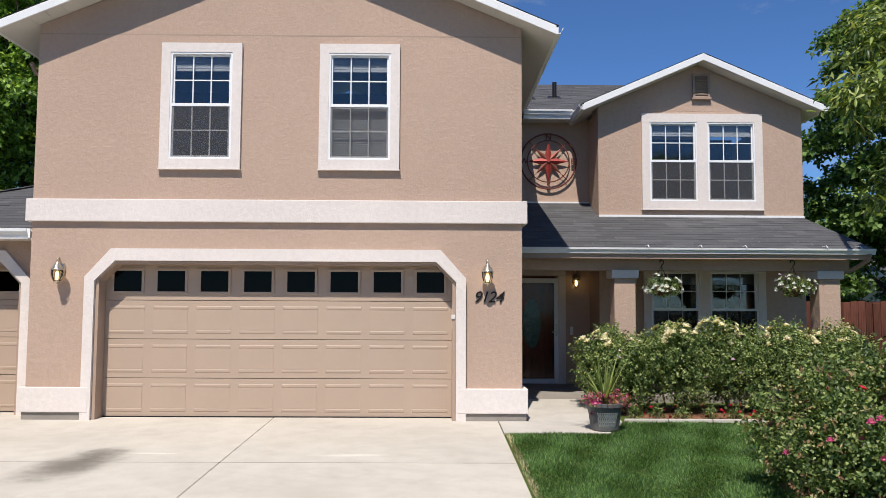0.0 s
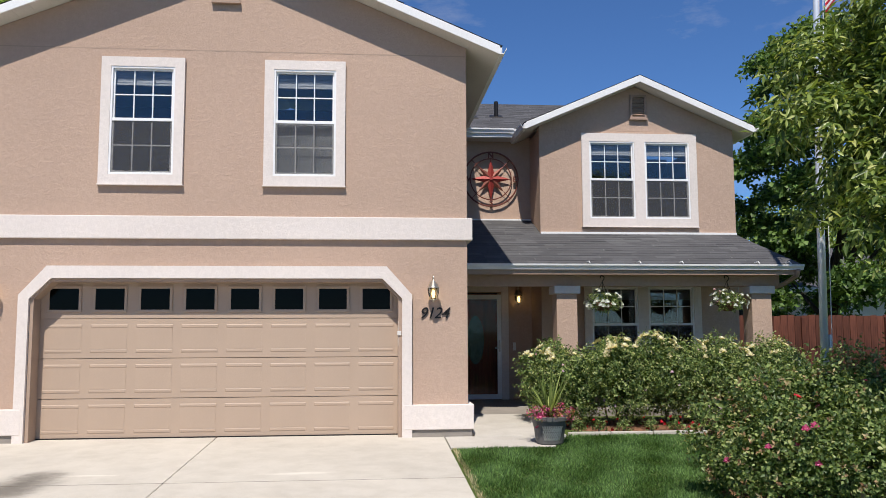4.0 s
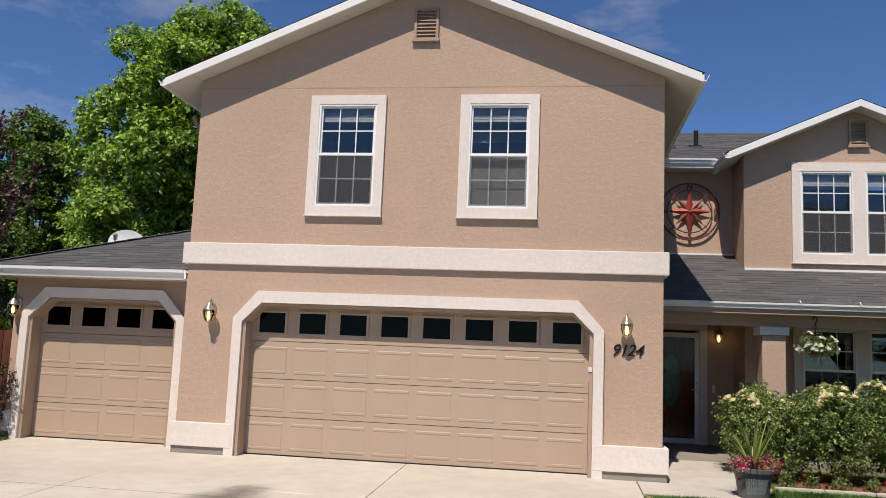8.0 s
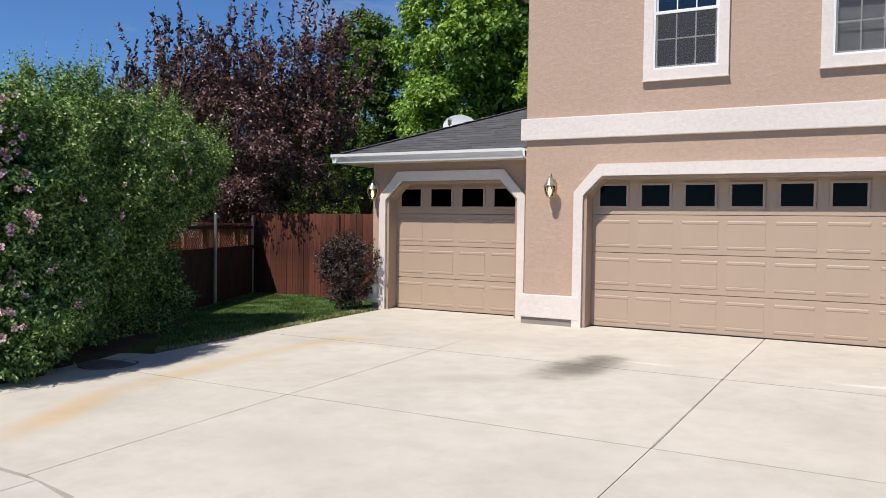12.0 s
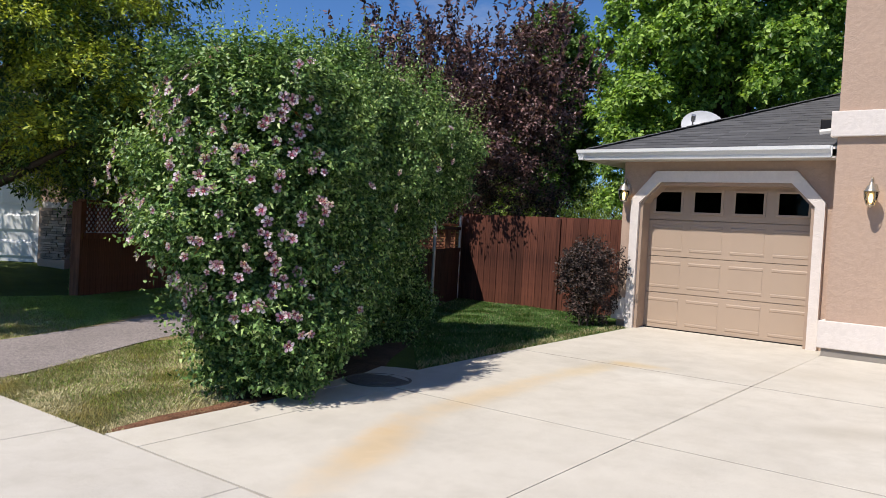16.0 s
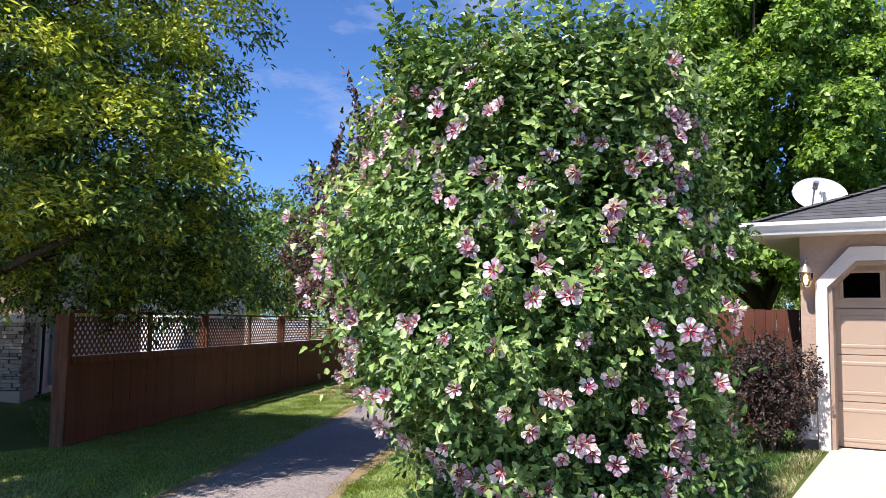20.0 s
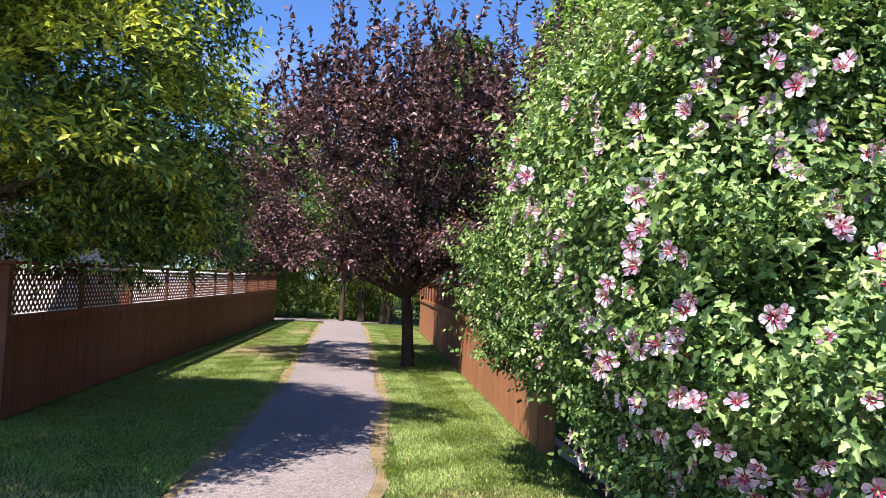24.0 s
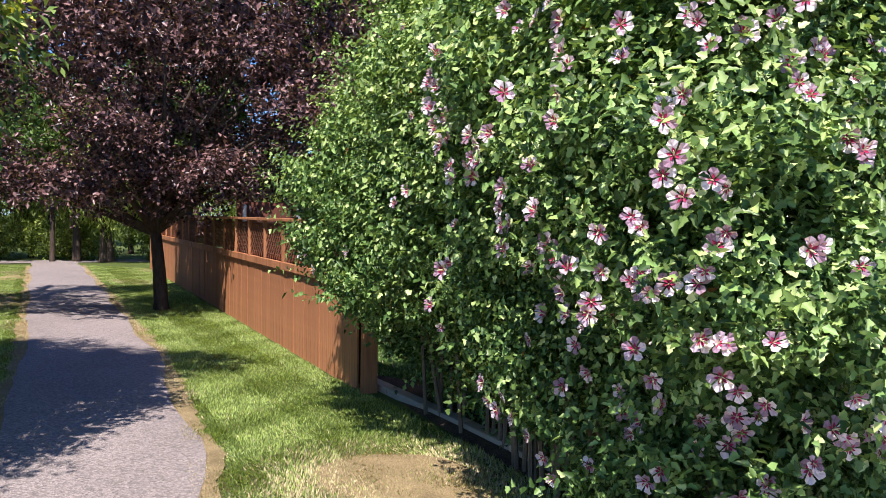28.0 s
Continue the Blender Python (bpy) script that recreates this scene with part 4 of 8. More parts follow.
dk.hexa([(lo[0], lo[1], RZ - 0.05), (GL - 0.004, lo[1], RZ - 0.05), (GL - 0.004, 18.5, RZ - 0.05), (lo[0], 18.5, RZ - 0.05)],
        [(lo[0] + 0.02, lo[1] + 0.02, RZ - 0.008), (GL - 0.004, lo[1] + 0.02, RZ - 0.008), (GL - 0.004, 18.5, RZ - 0.008), (lo[0] + 0.02, 18.5, RZ - 0.008)])
dk.add([(lo[0] + 0.03, lo[1] + 0.03, RZ - 0.007), (GL - 0.004, lo[1] + 0.03, RZ - 0.007), (GL - 0.004, lo[1] + hi, RZ + HS * hi - 0.02), (lo[0] + hi, lo[1] + hi, RZ + HS * hi - 0.02), (lo[0] + 0.03, 18.5, RZ - 0.007), (lo[0] + hi, 18.5, RZ + HS * hi - 0.02)],
       [(0, 1, 2, 3), (4, 0, 3, 5)])
part("roof_deck", dk, SOFFIT, house)
for i in range(22):
    hp = Build()
    t0, t1 = i / 22, (i + 1.3) / 22
    c = [(lo[0] + hi * t, lo[1] + hi * t, RZ + HS * hi * t + 0.022) for t in (t0, t1)]
    hp.add([(c[0][0] - 0.09, c[0][1] + 0.07, c[0][2] - 0.02), c[0], (c[0][0] + 0.07, c[0][1] - 0.09, c[0][2] - 0.02), (c[1][0] + 0.07, c[1][1] - 0.09, c[1][2] - 0.03), (c[1][0], c[1][1], c[1][2] - 0.01), (c[1][0] - 0.09, c[1][1] + 0.07, c[1][2] - 0.03)],
           [(0, 1, 4, 5), (1, 2, 3, 4)])
    part("hip_shingle", hp, SHINGLE, house)
gutter(((lo[0] - 0.1, lo[1]), (GL - 0.075, lo[1])), RZ - 0.01, -1, "y")
gutter(((lo[0], lo[1] - 0.1), (lo[0], 18.5)), RZ - 0.01, -1, "x")
part("soffit", Build().box(lo[0], GL - 0.004, lo[1] + 0.0, SY - 0.003, RZ - 0.16, RZ - 0.14).box(lo[0], SL - 0.003, SY, 18.4, RZ - 0.16, RZ - 0.14), SOFFIT, house, "off-white soffit")
dsp = Build().tube([(GL - 0.30, 11.5, 4.98), (GL - 0.28, 11.6, 4.86), (GL - 0.06, 11.7, 4.76), (GL - 0.05, 11.75, 3.06)], 0.036, 8)
part("downspout", dsp, JAMB, house, "tan painted downspout")
part("downspout_elbow", Build().tube([(GL - 0.07, 11.75, 3.05), (GL - 0.1, 11.75, 2.88), (GL - 0.2, 11.74, 2.82), (GL - 0.36, 11.72, 2.80)], 0.046, 8), SOFFIT, house, "cream downspout elbow")
part("roof_vent", Build().box(GL - 0.42, GL - 0.2, 11.95, 12.2, 2.78, 3.02), BLACK, house, "black roof vent", 0.02)
# control joint across the gable
part("control_joint", Build().box(GL + 0.01, GR - 0.01, GY - 0.002, GY + 0.001, 5.27, 5.284), JAMB, house)

# entrance
dr = part("front_door", Build().box(1.50, 2.36, HY + 0.06, HY + 0.11, 0.115, 2.10), DOORWOOD, house, "dark red wooden front door with an oval leaded pane", 0.005)
ov = Build()
n = 28
ring = [(1.93 + 0.165 * math.cos(a), 1.22 + 0.46 * math.sin(a)) for a in (2 * math.pi * i / n for i in range(n))]
ov.prism(ring, HY + 0.045, HY + 0.058)
part("oval_pane", ov, OVAL, dr, "oval leaded glass pane")
ov = Build()
for i in range(n):
    a0, a1 = 2 * math.pi * i / n, 2 * math.pi * (i + 1) / n
    ov.prism([(1.93 + r * math.cos(a), 1.22 + (r + 0.295) * math.sin(a)) for r, a in ((0.165, a0), (0.195, a0), (0.195, a1), (0.165, a1))], HY + 0.035, HY + 0.058)
part("oval_moulding", ov, DOORWOOD, dr)
sd = Build()
for bx in ((1.44, 1.52, 0.11, 2.08), (2.34, 2.42, 0.11, 2.08), (1.52, 2.34, 1.99, 2.08), (1.52, 2.34, 0.11, 0.20)):
    sd.box(bx[0], bx[1], HY - 0.045, HY - 0.004, bx[2], bx[3])
sdo = part("storm_door", sd, VINYL, house, "white framed glass storm door", 0.005)
pn = part("pane", Build().box(1.52, 2.34, HY - 0.028, HY - 0.022, 0.20, 1.99), STORM, sdo)
pn.visible_shadow = False
part("door_handle", Build().box(2.365, 2.39, HY - 0.075, HY - 0.046, 1.0, 1.22).box(2.29, 2.39, HY - 0.09, HY - 0.07, 1.06, 1.08), PEWTER, sdo, "pewter door handle", 0.004)
dt = Build()
for bx in ((1.31, 1.437, 0.1, 2.13), (2.425, 2.56, 0.1, 2.13), (1.31, 2.56, 2.133, 2.27)):
    dt.box(bx[0], bx[1], HY - 0.04, HY - 0.003, bx[2], bx[3])
part("door_trim", dt, CREAM, house, "cream door surround", 0.006)
part("doorbell", Build().box(2.645, 2.70, HY - 0.022, HY - 0.003, 1.02, 1.17).box(2.655, 2.69, HY - 0.03, HY - 0.022, 1.04, 1.08), VINYL, house, "small white doorbell", 0.004)


# ---- fixtures on the house


def wall_lamp(x, y, z, label, metal):
    """A coach lantern on a curved arm: back plate, arm, hood, glass, bulb, finial."""
    e = thing("wall_lamp", (x, y, z), label, "lamp", "lanterns on the house")
    part("back_plate", Build().lathe((x, y - 0.012, z - 0.02), [(0.03, -0.09), (0.045, -0.05), (0.05, 0.0), (0.045, 0.05), (0.03, 0.09)], 12), metal, e, smooth=True)
    arm = [(x, y - 0.02, z + 0.02), (x, y - 0.06, z + 0.075), (x, y - 0.11, z + 0.135), (x, y - 0.145, z + 0.12), (x, y - 0.15, z + 0.085)]
    part("arm", Build().tube(arm, [0.013, 0.013, 0.012, 0.011, 0.011], 8), metal, e, smooth=True)
    c = (x, y - 0.15, z)
    part("hood", Build().lathe(c, [(0.088, -0.035), (0.09, -0.028), (0.07, -0.012), (0.055, 0.03), (0.03, 0.045), (0.028, 0.06), (0.012, 0.068), (0.016, 0.085), (0.006, 0.10), (0.003, 0.125)], 14), metal, e, smooth=True)
    g = part("glass", Build().lathe(c, [(0.042, -0.19), (0.058, -0.165), (0.076, -0.09), (0.078, -0.037)], 14), LAMPGLASS, e, "clear lantern glass", smooth=True)
    g.visible_shadow = False
    part("base_cap", Build().lathe(c, [(0.008, -0.225), (0.016, -0.21), (0.03, -0.2), (0.046, -0.192), (0.044, -0.185)], 12), metal, e, smooth=True)
    part("bulb", Build().lathe(c, [(0.012, -0.17), (0.02, -0.15), (0.027, -0.115), (0.022, -0.08), (0.012, -0.055)], 10), BULB, e, "glowing amber bulb", smooth=True)
    for i in range(4):
        a = math.pi / 4 + i * math.pi / 2
        part("rib", Build().tube([(c[0] + r * math.cos(a), c[1] + r * math.sin(a), z + h) for r, h in ((0.047, -0.19), (0.08, -0.09), (0.082, -0.036))], 0.004, 5), metal, e)
    return e


wall_lamp(-4.965, GY, 2.03, "brass coach lantern beside the wide garage door", BRASS)
wall_lamp(0.80, GY, 2.03, "brass coach lantern above the house number", BRASS)
wall_lamp(-8.31, SY, 2.03, "pewter coach lantern beside the single garage door", PEWTER)
wall_lamp(2.74, HY, 2.10, "small lit porch lantern beside the front door", BRASS)


def lettering(ch, size, depth, shear, mat, parent, place, name, bold=0.0):
    cu = bpy.data.curves.new(name, "FONT")
    cu.body, cu.size, cu.extrude, cu.shear, cu.offset, cu.align_x = ch, size, depth, shear, bold, "CENTER"
    tmp = bpy.data.objects.new(name, cu)
    scene.collection.objects.link(tmp)
    me = bpy.data.meshes.new_from_object(tmp.evaluated_get(bpy.context.evaluated_depsgraph_get()))
    bpy.data.objects.remove(tmp)
    me.materials.clear()
    me.materials.append(mat)
    o = new(name, me)
    o.parent = parent
    o.location, o.rotation_euler = Vector(place) - root_of(parent).location, (radians(90), 0, 0)
    return o


num = thing("house_number", (0.82, GY - 0.02, 1.59), "black italic metal house number 9124 on stucco", "number")
for i, ch in enumerate("9124"):
    lettering(ch, 0.215, 0.005, 0.3, BLACK, num, (0.665 + i * 0.1, GY - 0.014, 1.59), "digit", 0.0015)

cx, cy, cz = 2.24, HY - 0.06, 4.31
comp = thing("compass_wall_decoration", (cx, cy, cz), "round metal compass rose with a red star", "wall decoration")
for r, th in ((0.53, 0.016), (0.40, 0.011)):
    part("ring", Build().tube([(cx + r * math.cos(a), cy, cz + r * math.sin(a)) for a in (2 * math.pi * i / 40 for i in range(41))], th, 6), RUST, comp)
for i in range(8):
    a = i * math.pi / 4
    L = 0.40 if i % 2 == 0 else 0.36
    wd = 0.07 if i % 2 == 0 else 0.06
    d, sdv = (math.sin(a), math.cos(a)), (math.cos(a), -math.sin(a))
    p0, tip = (cx, cz), (cx + d[0] * L, cz + d[1] * L)
    k = 0.10 if i % 2 == 0 else 0.09
    l, r = [(cx + d[0] * k + s * sdv[0] * wd, cz + d[1] * k + s * sdv[1] * wd) for s in (-1, 1)]
    q = Build()
    yf, yb = cy - (0.05 if i % 2 == 0 else 0.035), cy
    q.add([(p0[0], yf, p0[1]), (l[0], yb, l[1]), (tip[0], yb - 0.005, tip[1]), (r[0], yb, r[1])], [(0, 2, 1), (0, 3, 2)])
    part("star_point", q, STARRED if i % 2 == 0 else RUST, comp, "red star point" if i % 2 == 0 else "")
    if i % 2:
        part("spoke", Build().tube([(cx + d[0] * L, cy, cz + d[1] * L), (cx + d[0] * 0.53, cy, cz + d[1] * 0.53)], 0.008, 5), RUST, comp)
for ch, dx, dz in (("N", 0, 0.465), ("E", 0.465, 0), ("S", 0, -0.465), ("W", -0.465, 0)):
    lettering(ch, 0.15, 0.006, 0, RUST, comp, (cx + dx, cy - 0.01, cz + dz - 0.05), "letter", 0.004)
part("hub", Build().tube([(cx, cy - 0.06, cz), (cx, cy - 0.03, cz)], 0.03, 12), STARRED, comp)

# satellite dish on the single garage roof
dish = thing("satellite_dish", (-8.45, 14.9, 2.75), "light grey satellite dish on the garage roof", "satellite dish")
part("mast", Build().tube([(-8.45, 14.9, 2.72), (-8.47, 14.9, 3.15), (-8.5, 14.88, 3.45)], 0.03, 8), STEEL, dish)
aim = Vector((0.1, -0.86, 0.42)).normalized()
u = aim.cross(Vector((0, 0, 1))).normalized() * -1
v = Vector((0, 0, 1)) - aim * aim.z
v.normalize()
u, v = u * math.cos(0.42) - v * math.sin(0.42), v * math.cos(0.42) + u * math.sin(0.42)
c0 = Vector((-8.55, 14.86, 3.42))
q = Build()
vv, ff = [tuple(c0 - aim * 0.09)], []
for i in range(1, 6):
    for j in range(24):
        r = i / 5
        a = 2 * math.pi * j / 24
        vv.append(tuple(c0 + u * 0.41 * r * math.cos(a) + v * 0.30 * r * math.sin(a) - aim * 0.09 * (1 - r * r)))
for j in range(24):
    ff.append((0, 1 + j, 1 + (j + 1) % 24))
    for i in range(4):
        ff.append((1 + i * 24 + j, 1 + (i + 1) * 24 + j, 1 + (i + 1) * 24 + (j + 1) % 24, 1 + i * 24 + (j + 1) % 24))
q.add(vv, ff)
q.add([(x - aim.x * 0.012, y - aim.y * 0.012, z - aim.z * 0.012) for x, y, z in vv], [tuple(reversed(f)) for f in ff])
part("reflector", q, DISH, dish, smooth=True)
mk = Build()
for a0, a1, o in ((0.15, 1.35, -0.06), (1.75, 2.9, 0.02), (-1.3, -0.6, 0.0)):
    pts_ = [c0 + u * (o + 0.07 * math.cos(a0 + (a1 - a0) * i / 5)) + v * (0.05 + 0.06 * math.sin(a0 + (a1 - a0) * i / 5)) - aim * 0.078 for i in range(6)]
    cc = c0 + u * o * 0.5 + v * 0.04 - aim * 0.08
    mk.add([tuple(cc)] + [tuple(p) for p in pts_], [(0, i, i + 1) for i in range(1, 6)])
part("mark", mk, IRON, dish, "dark printed mark")
part("feed_arm", Build().tube([tuple(c0 - v * 0.30 - aim * 0.05), tuple(c0 - v * 0.16 + aim * 0.42)], 0.015, 6), STEEL, dish)
part("receiver", Build().tube([tuple(c0 - v * 0.16 + aim * 0.36), tuple(c0 - v * 0.10 + aim * 0.46)], 0.04, 8), STEEL, dish)

# ---- ground
g = Build()
xs = sorted([-400, -200, -100, -60, -42] + [-36 + 0.75 * i for i in range(68)] + [-8.16, -8.02, 0.86, 0.99, 18, 26, 40, 80, 200, 400])
ys = [-400, -150, -60, -30, -14, -8, -4, -3, -2.25, -1.5, -0.75, 0, 0.5, 1.0, 1.45, 1.75, 2.0, 2.25, 2.5, 2.8, 3.3] + [3.8 + 0.75 * i for i in range(40)] + [36, 45, 70, 150, 400]
for y in ys:
    for x in xs:
        far = max(0.0, math.hypot(x + 6, y - 10) - 60) * 0.002
        g.v.append((x, y, zg(x, y) - 0.012 - far - (0.22 if y < walk_back(x) - 0.85 else 0.06 if -8.1 < x < 0.9 and y < 11.2 else 0.0)))
nx = len(xs)
g.f = [(j * nx + i, j * nx + i + 1, (j + 1) * nx + i + 1, (j + 1) * nx + i) for j in range(len(ys) - 1) for i in range(nx - 1)]
g.m = [0] * len(g.f)
ground = part("ground", g, LAWN, smooth=True)
tagged(ground, "mown green lawn ground with drier patches", "lawn", kind="structure")


def paving(parent, name, corners, mat, top=0.006, thick=0.11, rise=0.0):
    """One slab that follows the ground, its upper edges rounded off."""
    n = len(corners)
    cx_, cy_ = sum(p[0] for p in corners) / n, sum(p[1] for p in corners) / n
    inn = []
    for x, y in corners:
        d = math.hypot(x - cx_, y - cy_)
        k = 1 - 0.009 / d
        inn.append((cx_ + (x - cx_) * k, cy_ + (y - cy_) * k))
    q = Build()
    up_ = [rise * smoothstep(11.0, 12.85, y) for x, y in corners]
    v = [(x, y, zg(x, y) + top - thick) for x, y in corners] + [(x, y, zg(x, y) + top - 0.008 + u_) for (x, y), u_ in zip(corners, up_)] + [(x, y, zg(x, y) + top + u_) for (x, y), u_ in zip(inn, up_)]
    f = [tuple(reversed(range(n))), tuple(2 * n + i for i in range(n))]
    f += [(r * n + i, r * n + (i + 1) % n, (r + 1) * n + (i + 1) % n, (r + 1) * n + i) for r in (0, 1) for i in range(n)]
    q.add(v, f)
    return part(name, q, mat, parent)


drive = thing("driveway", (-2.1, 7.2, -0.12), "pale concrete driveway with joints, rust streak and oil stain", "driveway", kind="structure")
gx = [-8.12, -5.425, -2.1, 0.95]
gy = [3.32, 5.885, 8.5, 11.09]
J, JY = 0.0032, 0.007
for j in range(3):
    cols = [gx[0], -7.7] + gx[1:] if j == 0 else gx
    for i in range(len(cols) - 1):
        y1 = gy[j + 1] if not (j == 2) else (11.75 if i == 0 else 11.30)
        if j == 2 and i == 2:
            cs = [(cols[i] + J, gy[j] + JY), (cols[i + 1] - J, gy[j] + JY), (cols[i + 1] - J, 11.08), (cols[i + 1] - 0.02, 11.30), (cols[i] + J, 11.30)]
        elif j == 0:
            n_ = 6
            lo = [(cols[i] + J + (cols[i + 1] - cols[i] - 2 * J) * k / n_, walk_back(cols[i] + (cols[i + 1] - cols[i]) * k / n_) + 0.01) for k in range(n_ + 1)]
            hi = [(p[0], y1 - JY) for p in lo]
            q = Build()
            q.v = [(x, v, zg(x, v) + dz) for dz in (0.006, -0.1) for row in (lo, hi) for x, v in row]
            m_ = n_ + 1
            q.f = [(k, k + 1, m_ + k + 1, m_ + k) for k in range(n_)] + [(2 * m_ + k + 1, 2 * m_ + k, 3 * m_ + k, 3 * m_ + k + 1) for k in range(n_)]
            q.f += [(2 * m_ + k, 2 * m_ + k + 1, k + 1, k) for k in range(n_)] + [(m_ + k, m_ + k + 1, 3 * m_ + k + 1, 3 * m_ + k) for k in range(n_)]
            q.f += [(0, m_, 3 * m_, 2 * m_), (m_ - 1, 3 * m_ - 1, 4 * m_ - 1, 2 * m_ - 1)]
            q.m = [0] * len(q.f)
            part("slab", q, DRIVE, drive)
            continue
        else:
            cs = [(cols[i] + J, gy[j] + JY), (cols[i + 1] - J, gy[j] + JY), (cols[i + 1] - J, y1 - JY), (cols[i] + J, y1 - JY)]
        paving(drive, "slab", cs, DRIVE)
for y in gy[1:3]:
    q = Build()
    xs_j = [-8.1, -5.4, -2.1, 0.94]
    for xa, xb in zip(xs_j, xs_j[1:]):
        ring = [(xa, y - JY + 0.001), (xb, y - JY + 0.001), (xb, y + JY - 0.001), (xa, y + JY - 0.001)]
        q.hexa([(x, v, zg(x, v) - 0.06) for x, v in ring], [(x, v, zg(x, v) + 0.0045) for x, v in ring])
    part("joint", q, JOINT, drive, "dirt-filled control joint")
collar = [(-8.05 + 0.66 * math.cos(a), 6.0 + 0.66 * math.sin(a)) for a in (math.pi / 2 + math.pi * i / 14 for i in range(15))]
paving(drive, "utility_collar", [(min(x, -8.128), y) for x, y in collar], DRIVE)
mh = thing("manhole_cover", (-8.05, 6.02, zg(-8.05, 6.0)), "round dark cast-iron cover set in concrete", "manhole cover")
z = zg(-8.05, 6.02) + 0.008
part("rim", Build().lathe((-8.05, 6.02, z), [(0.31, -0.02), (0.31, 0.006), (0.28, 0.007), (0.278, 0.0)], 32), IRON, mh)
part("lid", Build().lathe((-8.05, 6.02, z), [(0.275, -0.02), (0.275, 0.003), (0.19, 0.004), (0.185, 0.009), (0.05, 0.009)], 32), IRON, mh)

walkway = thing("walkway", (1.9, 11.6, 0), "pale concrete walkway to the porch", "walkway", kind="structure")
for cs in ([(0.96, 10.22), (2.28, 10.22), (2.62, 11.04), (0.96, 11.04)], [(1.36, 11.05), (2.62, 11.05), (2.62, 11.95), (1.36, 11.95)], [(1.36, 11.96), (2.62, 11.96), (2.62, 12.84), (1.36, 12.84)]):
    paving(walkway, "slab", cs, WALKC, rise=0.094)
side = thing("sidewalk", (-4, 2.6, -0.25), "pale concrete sidewalk along the kerb", "sidewalk", kind="structure")
cuts = [-30 + 1.5 * i for i in range(14)] + [-8.42, -6.62, -5.28, -3.95, -2.55, -1.1, 0.4, 1.9, 3.0, 4.5, 6.0, 7.5, 9.2] + [10.9 + 1.5 * i for i in range(13)]
for a, c in zip(cuts, cuts[1:]):
    paving(side, "slab", [(a + J, walk_back(a) - 1.42), (c - J, walk_back(c) - 1.42), (c - J, walk_back(c) - 0.005), (a + J, walk_back(a) - 0.005)], WALKC)
kerb = Build()
for i in range(60):
    xa, xb = -30 + i, -28.995 + i
    prof = [(-1.43, -0.261), (-1.55, -0.265), (-1.75, -0.31), (-1.9, -0.325), (-2.35, -0.32), (-2.35, -0.5), (-1.3, -0.5)]
    kerb.add([(xa, walk_back(xa) + y, z) for y, z in prof] + [(xb, walk_back(xb) + y, z) for y, z in prof], [tuple(range(7)), tuple(reversed(range(7, 14)))] + [(k, 7 + k, 7 + (k + 1) % 7, (k + 1) % 7) for k in range(7)])
tagged(part("kerb", kerb, WALKC), "rolled concrete kerb and gutter", "kerb", kind="structure")
rd = Build()
xr = [-60 + 0.75 * i for i in range(161)]
for x in xr:
    e_ = walk_back(x) - 2.34
    rd.v += [(x, -40, -0.318), (x, e_, -0.318), (x, -40, -0.5), (x, e_, -0.5)]
for i in range(160):
    a, c = 4 * i, 4 * i + 4
    rd.f += [(a, c, c + 1, a + 1), (a + 1, c + 1, c + 3, a + 3), (a + 3, c + 3, c + 2, a + 2), (a + 2, c + 2, c, a)]
rd.f += [(0, 1, 3, 2), (640, 642, 643, 641)]
rd.m = [0] * len(rd.f)
tagged(part("road", rd, STREET), "grey asphalt street", "road", kind="structure")

# footpath between the fences
TH = radians(27.0)
pd, pn_ = Vector((-math.sin(TH), math.cos(TH), 0)), Vector((math.cos(TH), math.sin(TH), 0))
P0 = Vector((-11.95, 6.1, 0))          # middle of the path


def bend(s):
    """The path leaves the street at a right angle and drifts towards the hedge side."""
    k = max(0.0, 0.2 - s)
    return 0.07 + 0.25 * smoothstep(-0.5, 5.0, s) + 0.03 * smoothstep(5.0, 15.0, s) - 0.28 * k * k / (k + 0.3)


def along(s, off):
    p = P0 + pd * s + pn_ * (off + bend(s))
    return p.x, p.y


pt = Build()
rows_ = []
rng = random.Random(5)
for i in range(64):
    s = -3.05 + i * 0.4
    wob_l, wob_r = 0.04 * math.sin(s * 1.3) + rng.uniform(-0.02, 0.02), 0.04 * math.sin(s * 1.7 + 1) + rng.uniform(-0.02, 0.02)
    flare = 0.36 * smoothstep(-0.3, -3.0, s)
    rows_.append([along(s, off) for off in (-0.635 - flare * 0.8 + wob_l, -0.33, 0, 0.33, 0.635 + flare + wob_r)])
for r in rows_:
    for k, (x, y) in enumerate(r):
        pt.v.append((x, max(y, 3.31), zg(x, max(y, 3.31)) + 0.006 + (0.012 if 0 < k < 4 else 0)))
pt.f = [(j * 5 + i, j * 5 + i + 1, (j + 1) * 5 + i + 1, (j + 1) * 5 + i) for j in range(len(rows_) - 1) for i in range(4)]
pt.m = [0] * len(pt.f)
tagged(part("footpath", pt, ASPHALT, smooth=True), "worn grey asphalt footpath between fences", "path", kind="structure")
xe, ye = along(22.3, 0)
cp = Build()
for i in range(30):
    s = -15 + i
    for k in (-0.7, 0.7):
        x, y = xe + pn_.x * s + pd.x * k, ye + pn_.y * s + pd.y * k
        cp.v.append((x, y, zg(x, y) + 0.004))
cp.f = [(2 * i, 2 * i + 2, 2 * i + 3, 2 * i + 1) for i in range(29)]
cp.m = [0] * 29
tagged(part("cross_path", cp, ASPHALT, smooth=True), "shaded grey cross path at the far end", "path", kind="structure")
